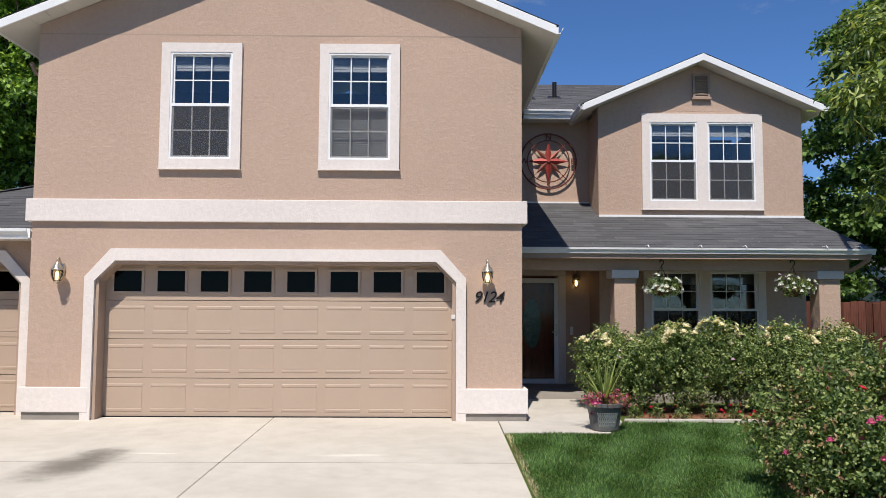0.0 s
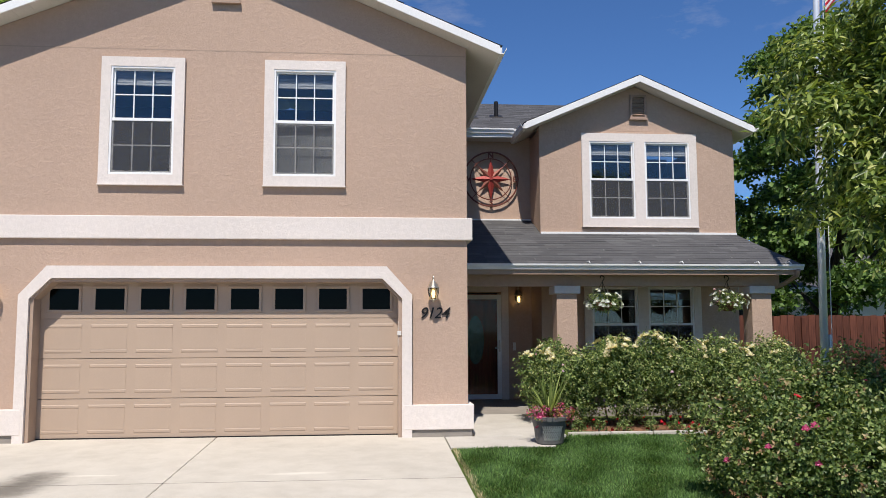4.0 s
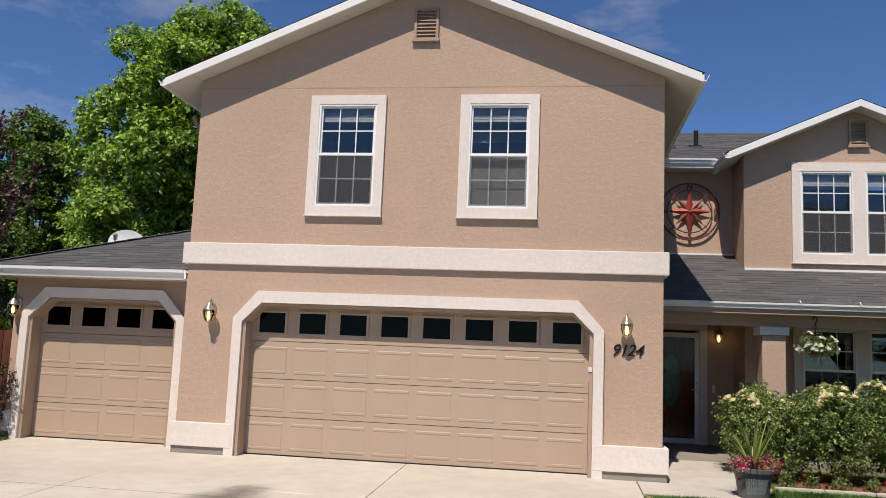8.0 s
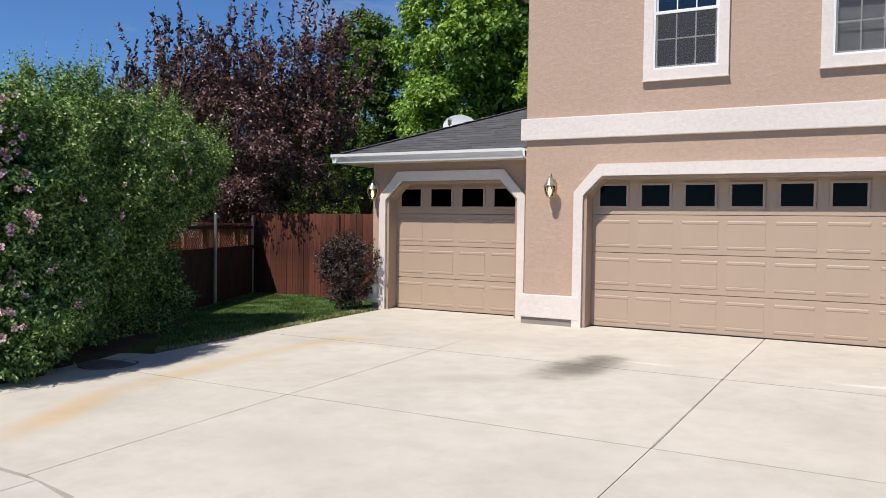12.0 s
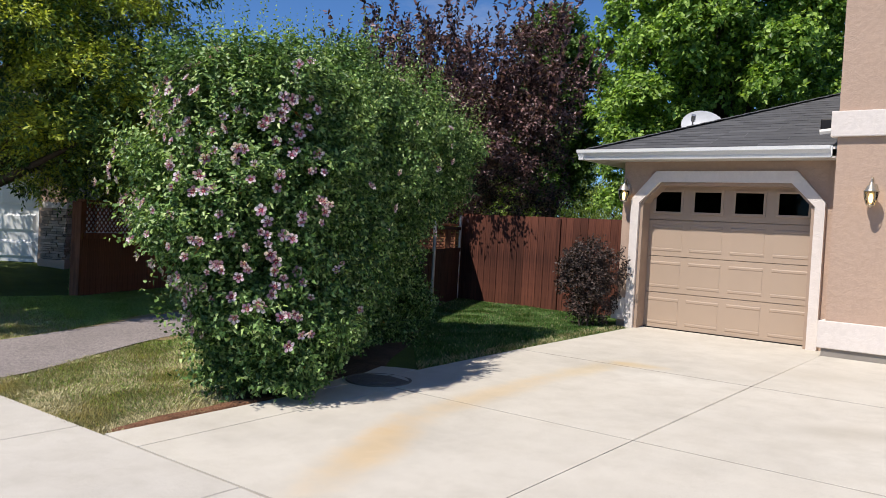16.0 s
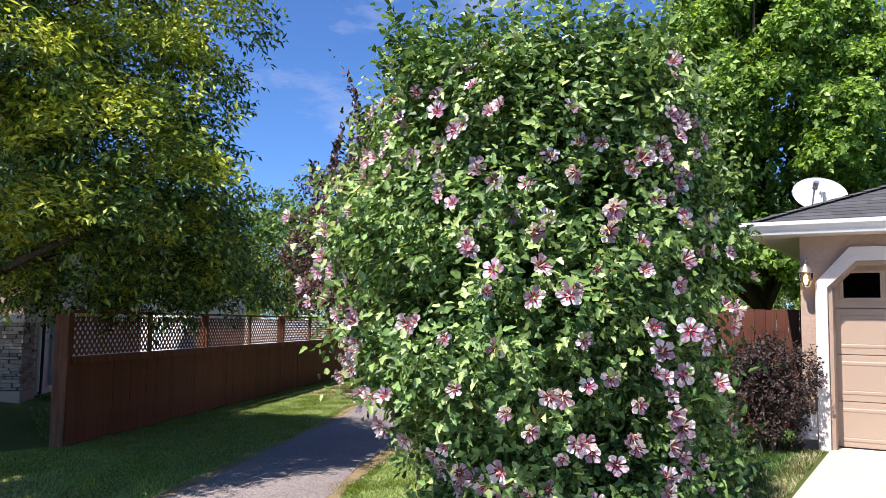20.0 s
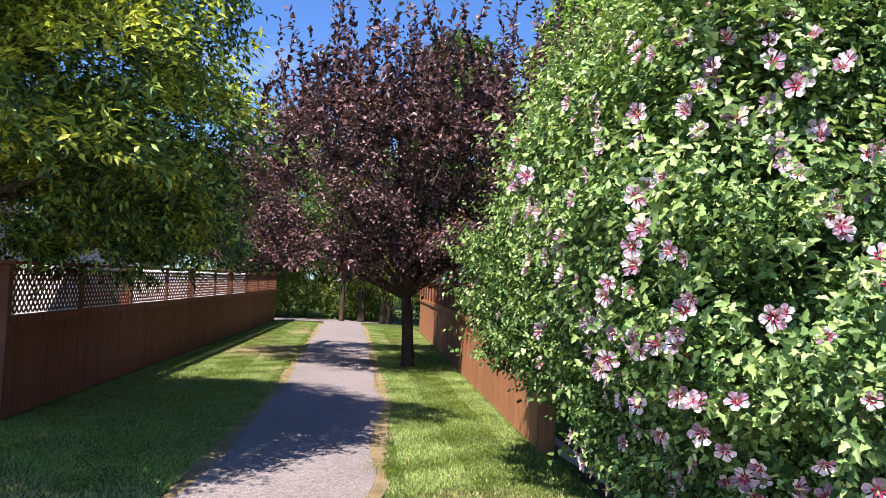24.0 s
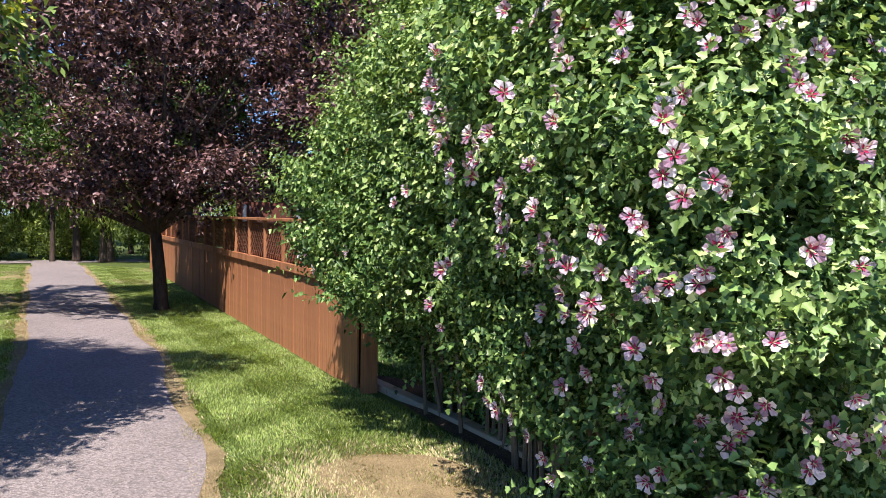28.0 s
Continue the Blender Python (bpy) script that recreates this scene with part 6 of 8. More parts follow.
def leaf_arrays(P, D, N, L, W, fold=0.3, droop=0.15, simple=False):
    """Leaves at P along D, faces towards N, long L and wide W. simple: two triangles each, else two folded halves with a lobe each."""
    D = unit(D)
    S = unit(np.cross(D, N))
    N = np.cross(S, D)
    L, W = L[:, None], W[:, None]
    tip = P + D * L - N * L * droop
    if simple:
        r, l = P + D * L * 0.45 + S * W * 0.5 + N * W * fold * 0.5, P + D * L * 0.45 - S * W * 0.5 + N * W * fold * 0.5
        V = np.stack([P, r, tip, l], 1).reshape(-1, 3)
        i = np.arange(len(P))[:, None] * 4
        return V, np.concatenate([i + np.array([[0, 1, 2]]), i + np.array([[0, 2, 3]])])
    half = ((0.3, 0.5), (0.52, 0.27), (0.68, 0.33))
    q = [P]
    for t, w_ in half:
        q.append(P + D * L * t + S * W * w_ + N * W * fold * w_ - N * L * droop * t * t)
    q.append(tip)
    for t, w_ in half[::-1]:
        q.append(P + D * L * t - S * W * w_ + N * W * fold * w_ - N * L * droop * t * t)
    V = np.stack(q, 1).reshape(-1, 3)
    i = np.arange(len(P))[:, None] * 8
    return V, np.concatenate([i + np.array([[0, 1, 2, 3, 4]]), i + np.array([[0, 4, 5, 6, 7]])])


def sprigs(rng, P, out, per, length, leaf_l, leaf_w, up=0.35, wild=0.55, face_up=0.5, jitter=0.5, hang=0.0, face=None):
    """Twigs at P that grow outwards, each with its leaves: the arrays for leaf_arrays."""
    n = len(P)
    T = unit(out + np.array([0, 0, up]) + rng.normal(0, wild, (n, 3)))
    k = np.arange(per)[None, :, None] / per
    base = P[:, None, :] + T[:, None, :] * (k * length * rng.uniform(0.6, 1.3, (n, 1, 1)))
    A = unit(np.cross(T, rng.normal(0, 1, (n, 3))))
    B = np.cross(T, A)
    ang = np.arange(per)[None, :] * 2.4 + rng.uniform(0, 6.28, (n, 1))
    R = A[:, None, :] * np.cos(ang)[..., None] + B[:, None, :] * np.sin(ang)[..., None]
    D = (R * 0.85 + T[:, None, :] * 0.55 + rng.normal(0, 0.2, (n, per, 3))).reshape(-1, 3)
    N = (np.repeat(unit(out), per, 0) * 0.9 + np.array(to_sun) * (0.2 + face_up * 0.6) * (1 - hang * 0.5) + rng.normal(0, jitter, (n * per, 3)))
    if face:
        N = np.repeat(unit(out), per, 0) * face[0] + np.array([0, 0, face[1]]) + np.array(to_sun) * face[2] + rng.normal(0, jitter, (n * per, 3))
    else:
        N[:, 2] *= 1 - 0.6 * hang
    D[:, 2] -= hang
    m = n * per
    return base.reshape(-1, 3), D, N, leaf_l * rng.uniform(0.6, 1.25, m), leaf_w * rng.uniform(0.7, 1.2, m)


def blob_shell(rng, blobs, n, depth=0.4, keep=0.62, upper=False):
    """Points in the outer shell of a heap of ellipsoids, and the way out of it."""
    B = np.array(blobs, dtype=float)
    wgt = (B[:, 3] * B[:, 4] + B[:, 4] * B[:, 5] + B[:, 3] * B[:, 5])
    i = rng.choice(len(B), int(n * 1.9), p=wgt / wgt.sum())
    d = unit(rng.normal(0, 1, (len(i), 3)))
    if upper:
        d[:, 2] = np.where(d[:, 2] < -0.3, -d[:, 2], d[:, 2])
    r = 1 - depth * rng.random((len(i), 1)) ** 1.3
    P = B[i, :3] + d * B[i, 3:] * r
    out = unit(d / B[i, 3:])
    q = (((P[:, None, :] - B[None, :, :3]) / B[None, :, 3:]) ** 2).sum(2)
    ok = q.min(1) > keep ** 2
    P, out = P[ok][:n], out[ok][:n]
    return P, out


def lumpy(rng, c, R, k, size=(0.28, 0.45), low=-0.75, flat=None):
    """A heap of blobs that makes up an uneven crown; flat: the height of a blob in parts of its width, for boughs in tiers."""
    out = []
    for i in range(k):
        zf = low + (1 - low) * (i + 0.5) / k
        a = i * 2.39996 + rng.uniform(-0.4, 0.4)
        h = math.sqrt(max(0.0, 1 - zf * zf))
        s = rng.uniform(*size)
        f = rng.uniform(0.82, 1.1) - s * 0.75
        rz = R[0] * s * flat * rng.uniform(0.8, 1.2) if flat else R[2] * s * rng.uniform(0.7, 1.0)
        out.append((c[0] + R[0] * f * h * math.cos(a), c[1] + R[1] * f * h * math.sin(a), c[2] + R[2] * f * zf, R[0] * s, R[1] * s, rz))
    return out


def tree(name, base, label, blobs, leaf_mat, n_sprigs, per, twig, ll, lw, trunk_r, fork_z, seed, lean=(0, 0), shoots=0, shoot_len=0.9, limbs=9, bark=None, depth=0.45, simple=True, category="tree", group="", up=0.35, hang=0.0, face=None, upper=False, sunlit_mat=None, wild=0.55, shoot_leaves=26):
    """Tapered trunk, limbs into the crown, and a crown of sprigs of leaves with gaps."""
    rng = np.random.default_rng(seed)
    bark = bark or BARK
    e = thing(name, base, label, category, group)
    bx, by, bz = base
    top = (bx + lean[0], by + lean[1], bz + fork_z)
    cz_ = max(b[2] for b in blobs)
    tr = Build()
    pts = [(bx, by, bz - 0.15), (bx + lean[0] * 0.05, by + lean[1] * 0.05, bz + 0.12), (bx + lean[0] * 0.45, by + lean[1] * 0.45 + 0.02, bz + fork_z * 0.5), top]
    tr.tube(pts, [trunk_r * 1.7, trunk_r * 1.15, trunk_r, trunk_r * 0.85], 12)
    part("trunk", tr, bark, e, smooth=True)
    order = [i for i in sorted(range(len(blobs)), key=lambda i: rng.random()) if blobs[i][2] > top[2] + 0.75][:limbs]
    for i in order:
        c = blobs[i]
        mid = [(top[j] * 0.55 + c[j] * 0.45) + rng.uniform(-0.15, 0.15) + (0.12 * (c[2] - top[2]) if j == 2 else 0) for j in range(3)]
        l = Build().tube([(top[0] * 0.96 + pts[2][0] * 0.04, top[1], top[2] - 0.12), mid, (c[0], c[1], c[2])], [trunk_r * 0.62, trunk_r * 0.36, trunk_r * 0.1], 7)
        part("limb", l, bark, e, smooth=True)
    P, out = blob_shell(rng, blobs, n_sprigs, depth, upper=upper)
    arr = sprigs(rng, P, out, per, twig, ll, lw, up, wild, hang=hang, jitter=0.6 if face else 0.7, face=face)
    V, F = leaf_arrays(*arr, simple=simple)
    slot = None
    # Sprigs facing the sun take the brighter slot: sunlight put into the colour.
    if sunlit_mat:
        sunlit_sel = np.array([noise.noise(Vector(p * 1.1)) + 0.5 * noise.noise(Vector(p * 3.1)) for p in P]) + 0.75 * (out @ np.array(to_sun)) + 0.12 * (P[:, 2] - 3.0) > 0.38
        slot = np.tile(np.repeat(sunlit_sel, per), 2).astype(int)
    if shoots:
        S0, o2 = blob_shell(rng, blobs, shoots * 6, 0.15)
        sel = (o2[:, 2] > 0.35) & (S0[:, 2] > cz_ * 0.55)
        S0, o2 = S0[sel][:shoots], o2[sel][:shoots]
        m = shoot_leaves
        T = unit(o2 * 0.5 + np.array([0, 0, 1.0]) + rng.normal(0, 0.2, o2.shape))
        k = np.linspace(0, 1, m)[None, :, None]
        ln = shoot_len * rng.uniform(0.4, 1.2, (len(S0), 1, 1))
        Pp = (S0[:, None, :] + T[:, None, :] * k * ln).reshape(-1, 3)
        Dd = unit(np.repeat(T, m, 0) * 0.6 + rng.normal(0, 0.7, (len(Pp), 3)))
        V2, F2 = leaf_arrays(Pp, Dd, rng.normal(0, 1, Pp.shape) + np.array([0, 0, 0.6]), ll * rng.uniform(1.1, 1.7, len(Pp)), lw * rng.uniform(1.1, 1.7, len(Pp)), simple=simple)
        F = np.concatenate([F, F2 + len(V)])
        V = np.concatenate([V, V2])
        if slot is not None:
            slot = np.concatenate([slot, np.zeros(len(F2), int)])
    me = raw_mesh("crown", V - np.array(base), F, (leaf_mat, sunlit_mat) if sunlit_mat else leaf_mat, slot)
    cr_ = new("crown", me)
    cr_.parent = e
    return e


rng0 = np.random.default_rng(77)
# purple plum beside the path
bl = lumpy(rng0, (-14.9, 14.6, 2.8), (3.4, 2.9, 2.0), 46, (0.12, 0.2), -0.7, 0.55)
bl += lumpy(rng0, (-14.5, 14.6, 4.1), (2.6, 2.1, 1.7), 17, (0.08, 0.14), -0.5, 0.8)
bl += [(-11.6, 14.4, 3.3, 0.6, 0.6, 0.45), (-11.4, 14.6, 4.1, 0.5, 0.5, 0.45), (-11.9, 14.3, 4.9, 0.5, 0.5, 0.4), (-12.3, 14.8, 4.2, 0.6, 0.6, 0.5), (-12.4, 14.3, 3.2, 0.7, 0.6, 0.5)]
bl += [(-17.2, 13.7, 1.8, 0.75, 0.7, 0.4), (-16.5, 13.0, 1.65, 0.7, 0.6, 0.38), (-17.7, 14.2, 2.3, 0.7, 0.7, 0.4), (-15.6, 12.9, 1.6, 0.7, 0.6, 0.35), (-13.4, 13.6, 1.7, 0.6, 0.6, 0.4), (-14.3, 13.5, 1.75, 0.7, 0.5, 0.4), (-14.9, 13.9, 1.7, 0.7, 0.6, 0.4), (-13.7, 14.6, 1.8, 0.7, 0.6, 0.4), (-14.2, 13.9, 1.5, 0.8, 0.6, 0.35), (-14.9, 14.4, 1.5, 0.8, 0.7, 0.35), (-13.9, 14.3, 1.5, 0.7, 0.6, 0.35), (-14.4, 14.4, 2.4, 1.1, 1.0, 0.8), (-14.6, 14.5, 3.4, 1.2, 1.1, 0.9), (-12.5, 14.2, 2.3, 0.7, 0.7, 0.5)]
tree("plum_tree", (-14.37, 14.36, -0.12), "purple-leaved plum tree beside the footpath", bl, PLUM, 7800, 9, 0.34, 0.09, 0.046, 0.10, 1.35, 1, (-0.12, 0.05), 210, 1.65, depth=0.55, limbs=16, face=(0.55, 0.4, 0.5), upper=True, shoot_leaves=52)
bl = lumpy(rng0, (-25.5, 25.5, 3.6), (2.6, 2.4, 2.6), 14, (0.3, 0.45), -0.9)
tree("plum_tree", (-25.0, 25.5, -0.1), "purple-leaved plum tree behind the shaded fence", bl, PLUM, 2200, 8, 0.45, 0.13, 0.08, 0.1, 1.5, 2, shoots=30)
# large bright maple behind the single garage
bl = lumpy(rng0, (-10.8, 22.4, 5.5), (3.5, 3.4, 6.1), 130, (0.1, 0.19), -0.6, 1.0)
bl += [(-10.75, 22.4, z, 2.0, 2.0, 1.6) for z in (2.8, 5.0, 7.2, 9.0)]
tree("maple_tree", (-10.75, 22.4, 0), "large bright green maple behind the single garage", bl, MAPLE, 15000, 8, 0.38, 0.155, 0.11, 0.16, 1.8, 3, limbs=16, hang=0.25, depth=0.4, face=(0.6, 0.4, 0.4), upper=True)
# dark columnar tree
bl = lumpy(rng0, (-16.75, 23.3, 5.0), (1.6, 1.6, 4.0), 34, (0.26, 0.42), -0.95, 0.6)
tree("poplar_tree", (-16.75, 23.3, 0), "dark green columnar tree behind the fences", bl, DARKLEAF, 4600, 8, 0.4, 0.13, 0.10, 0.12, 1.5, 4, face=(0.5, 0.55, 0.2), upper=True)
# yellow-green ash over the path, by the neighbouring drive
bl = lumpy(rng0, (-15.6, 5.4, 2.8), (3.0, 2.7, 1.5), 40, (0.2, 0.32), -0.55, 0.32)
bl += lumpy(rng0, (-15.6, 5.4, 4.6), (2.6, 2.4, 2.4), 40, (0.2, 0.34), -0.35, 0.36)
bl += [(-15.6, 5.2, 2.9, 2.0, 1.8, 0.8), (-15.6, 5.2, 4.1, 1.8, 1.7, 0.7), (-15.6, 5.25, 5.3, 1.5, 1.4, 0.7)]
bl += [(-15.3, 7.2, 2.3, 1.0, 0.9, 0.4), (-15.2, 6.8, 1.85, 0.9, 0.8, 0.35), (-15.9, 7.4, 1.85, 0.95, 0.8, 0.35), (-15.4, 7.8, 2.0, 0.8, 0.7, 0.3), (-16.6, 8.0, 1.8, 0.9, 0.7, 0.3), (-14.5, 7.6, 2.4, 0.7, 0.6, 0.3), (-14.1, 7.0, 3.1, 0.65, 0.6, 0.3), (-15.0, 7.2, 3.3, 0.9, 0.8, 0.35), (-17.3, 7.2, 1.8, 1.0, 0.9, 0.35), (-18.2, 7.2, 2.0, 0.9, 0.8, 0.35), (-16.4, 6.4, 1.75, 0.9, 0.8, 0.35), (-14.0, 6.3, 3.9, 0.7, 0.7, 0.35), (-14.6, 6.2, 1.95, 0.8, 0.7, 0.3)]
bl += [(-13.5, 6.9, 2.0, 0.6, 0.55, 0.35), (-13.4, 6.7, 2.6, 0.6, 0.55, 0.35), (-13.4, 6.6, 3.2, 0.6, 0.55, 0.35), (-13.6, 6.4, 3.8, 0.6, 0.6, 0.35), (-13.9, 7.2, 1.9, 0.6, 0.5, 0.3), (-14.2, 7.5, 2.3, 0.65, 0.55, 0.3), (-14.1, 7.1, 2.9, 0.65, 0.6, 0.35)]
bl += [(rng0.uniform(-17.8, -14.4), rng0.uniform(6.2, 8.2), rng0.uniform(1.5, 2.4), 0.75, 0.65, 0.4) for i in range(36)]
bl += [(rng0.uniform(-17.3, -15.0), rng0.uniform(7.4, 9.2), rng0.uniform(1.35, 2.0), 0.7, 0.6, 0.3) for i in range(18)]
bl += [(-13.9, 4.1, 3.1, 0.8, 0.7, 0.4), (-13.5, 4.0, 3.7, 0.7, 0.7, 0.4), (-14.7, 3.7, 2.9, 0.85, 0.75, 0.4), (-15.6, 3.5, 2.9, 0.85, 0.75, 0.4), (-16.6, 4.0, 2.8, 0.9, 0.8, 0.4), (-17.5, 4.6, 2.8, 0.9, 0.8, 0.4), (-18.3, 5.2, 3.0, 0.9, 0.8, 0.4), (-14.3, 4.4, 4.2, 0.9, 0.8, 0.4)]
bl += [(-13.3, 7.0, 4.3, 0.6, 0.55, 0.35), (-13.2, 6.6, 4.9, 0.6, 0.55, 0.35), (-13.4, 6.2, 5.5, 0.6, 0.55, 0.35), (-13.6, 6.9, 3.7, 0.6, 0.55, 0.35)]
bl += [(-19.0, 5.5, 3.0, 0.9, 0.8, 0.4), (-19.6, 5.8, 3.3, 0.8, 0.8, 0.4), (-18.8, 6.2, 2.7, 0.9, 0.8, 0.4), (-19.3, 5.0, 3.7, 0.8, 0.8, 0.4), (-18.3, 4.4, 3.2, 0.9, 0.8, 0.4), (-18.9, 5.3, 4.4, 0.8, 0.8, 0.4), (-17.6, 4.4, 3.8, 0.9, 0.8, 0.4), (-16.6, 3.9, 3.6, 0.9, 0.8, 0.4)]
bl += [(-13.7, 2.9, 3.3, 0.8, 0.7, 0.4), (-14.6, 2.7, 3.1, 0.85, 0.7, 0.4), (-15.5, 2.6, 3.2, 0.85, 0.7, 0.4), (-13.5, 3.3, 2.7, 0.75, 0.7, 0.4), (-16.4, 2.8, 3.2, 0.85, 0.7, 0.4), (-17.2, 3.2, 3.0, 0.85, 0.7, 0.4), (-14.2, 3.2, 3.8, 0.9, 0.7, 0.4), (-15.2, 3.1, 4.0, 0.9, 0.7, 0.4)]
tree("ash_tree", (-17.1, 5.6, -0.05), "yellow-green ash tree over the shaded lawn", bl, ASHLEAF, 24000, 9, 0.32, 0.088, 0.036, 0.13, 1.45, 5, (0.75, -0.15), limbs=14, depth=0.35, hang=0.35, face=(0.4, 0.45, 0.7), upper=True, sunlit_mat=ASHSUNLIT)
# tree at the front right
bl = lumpy(rng0, (6.2, 7.4, 3.4), (2.0, 1.8, 2.2), 30, (0.15, 0.25), -0.5, 0.5)
bl += [(4.4, 7.6, 3.45, 0.5, 0.4, 0.16), (5.1, 7.5, 3.7, 0.5, 0.5, 0.22), (5.3, 7.3, 3.2, 0.5, 0.5, 0.22), (5.3, 7.4, 4.6, 0.4, 0.4, 0.22), (4.6, 6.6, 2.35, 0.45, 0.4, 0.28), (5.1, 6.6, 2.5, 0.5, 0.4, 0.3), (4.9, 6.5, 2.0, 0.4, 0.4, 0.25)]
tree("peach_tree", (7.0, 7.4, -0.1), "leafy green peach tree with long drooping leaves in the front lawn", bl, CHERRY, 2900, 10, 0.36, 0.13, 0.04, 0.12, 1.6, 6, up=0.1, hang=0.6, depth=0.4, limbs=16, face=(0.45, 0.5, 0.4), upper=True)
bl = lumpy(rng0, (12.3, 20.6, 4.6), (2.7, 2.6, 5.6), 60, (0.15, 0.25), -0.65, 0.7)
tree("maple_tree", (12.0, 20.6, 0), "dark green maple behind the red fence", bl, DARKLEAF, 7000, 8, 0.42, 0.15, 0.12, 0.15, 1.6, 7, face=(0.6, 0.4, 0.4), upper=True)
# willows and brush at the far end of the path
for k, (x, y, r, h, m) in enumerate(((-20.3, 26.2, 1.8, 2.9, FARLEAF), (-23.6, 28.4, 2.4, 3.2, FARLEAF), (-27.5, 29.0, 2.6, 3.6, DARKLEAF), (-17.0, 30.0, 2.6, 3.4, FARLEAF), (-21.5, 31.5, 3.0, 4.6, DARKLEAF), (-31.5, 24.5, 2.8, 3.4, FARLEAF), (-13.0, 32.0, 2.8, 4.2, FARLEAF))):
    bl = lumpy(rng0, (x, y, h * 0.62 + (0.7 if k == 0 else 0.3)), (r, r * 0.8, h * 0.55), 12, (0.32, 0.46), -0.95)
    tree("willow_tree", (x, y, -0.1), "green willow at the far end of the footpath", bl, m, 1700, 8, 0.6, 0.17, 0.045, 0.09, h * 0.4, 20 + k, limbs=6, group="willows beyond the path", up=-0.8, hang=1.2)
for k, (x, y, r, h) in enumerate(((-22.0, 27.6, 1.6, 1.1), (-25.0, 27.0, 1.8, 1.2), (-18.6, 27.8, 1.5, 1.2), (-28.0, 26.5, 1.9, 1.3), (-15.5, 28.5, 1.8, 1.3))):
    rng = np.random.default_rng(40 + k)
    e = thing("shrub", (x, y, -0.1), "dense green shrub by the far cross path", "shrub", "far shrubs")
    P, out = blob_shell(rng, lumpy(rng, (x, y, h * 0.5), (r, r * 0.7, h * 0.75), 9, (0.35, 0.5), -0.9), 1100, 0.5)
    V, F = leaf_arrays(*sprigs(rng, P, out, 7, 0.3, 0.12, 0.06), simple=True)
    o = new("foliage", raw_mesh("foliage", V - np.array((x, y, -0.1)), F, FARLEAF))
    o.parent = e
    part("stem", Build().tube([(x, y, -0.2), (x + 0.1, y, h * 0.5), (x + 0.2, y, h * 0.9)], [0.04, 0.03, 0.01], 6), BARK, e)
for k, (x, y, r, m) in enumerate(((-20.2, 26.4, 0.15, FARLEAF), (-21.15, 26.3, 0.11, DARKLEAF), (-21.7, 25.9, 0.07, DARKLEAF))):
    bl = lumpy(rng0, (x, y, 4.0), (1.9, 1.7, 1.7), 16, (0.24, 0.4), -0.8, 0.5)
    tree("park_tree", (x, y, -0.1), "slender tree with a bare grey trunk beyond the footpath", bl, m, 900, 8, 0.4, 0.12, 0.08, r, 2.0, 50 + k, limbs=6, group="trees beyond the footpath", upper=True)
# wider tree line
for k, (x, y, r, h, m) in enumerate(((-4.0, 34.0, 4.0, 7.0, FARLEAF), (-36.0, 33.0, 4.5, 7.5, DARKLEAF), (-29.0, 38.0, 4.5, 8.5, FARLEAF), (-38.0, 18.0, 4.2, 7.0, FARLEAF), (-12.0, 40.0, 4.0, 7.5, DARKLEAF), (20.0, 34.0, 4.5, 7.5, FARLEAF), (-33.0, 4.0, 4.0, 7.0, DARKLEAF))):
    bl = lumpy(rng0, (x, y, h * 0.58), (r, r * 0.9, h * 0.45), 16, (0.3, 0.44), -0.95)
    tree("shade_tree", (x, y, -0.1), "distant green shade tree", bl, m, 2400, 7, 0.6, 0.24, 0.14, 0.18, h * 0.3, 60 + k, limbs=6, group="distant trees")

# ---- flowering hedge
rng = np.random.default_rng(9)
H0, H1 = np.array([-8.69, 4.86, 0.0]), np.array([-9.92, 7.85, 0.0])
hz = np.array([-0.1, 0.15, 0.6, 1.2, 1.8, 2.3, 2.65, 2.95])
hr_end = np.array([0.40, 0.47, 0.64, 0.83, 0.90, 0.92, 0.86, 0.58])
hr = np.array([0.22, 0.32, 0.52, 0.74, 0.86, 0.93, 0.92, 0.70])


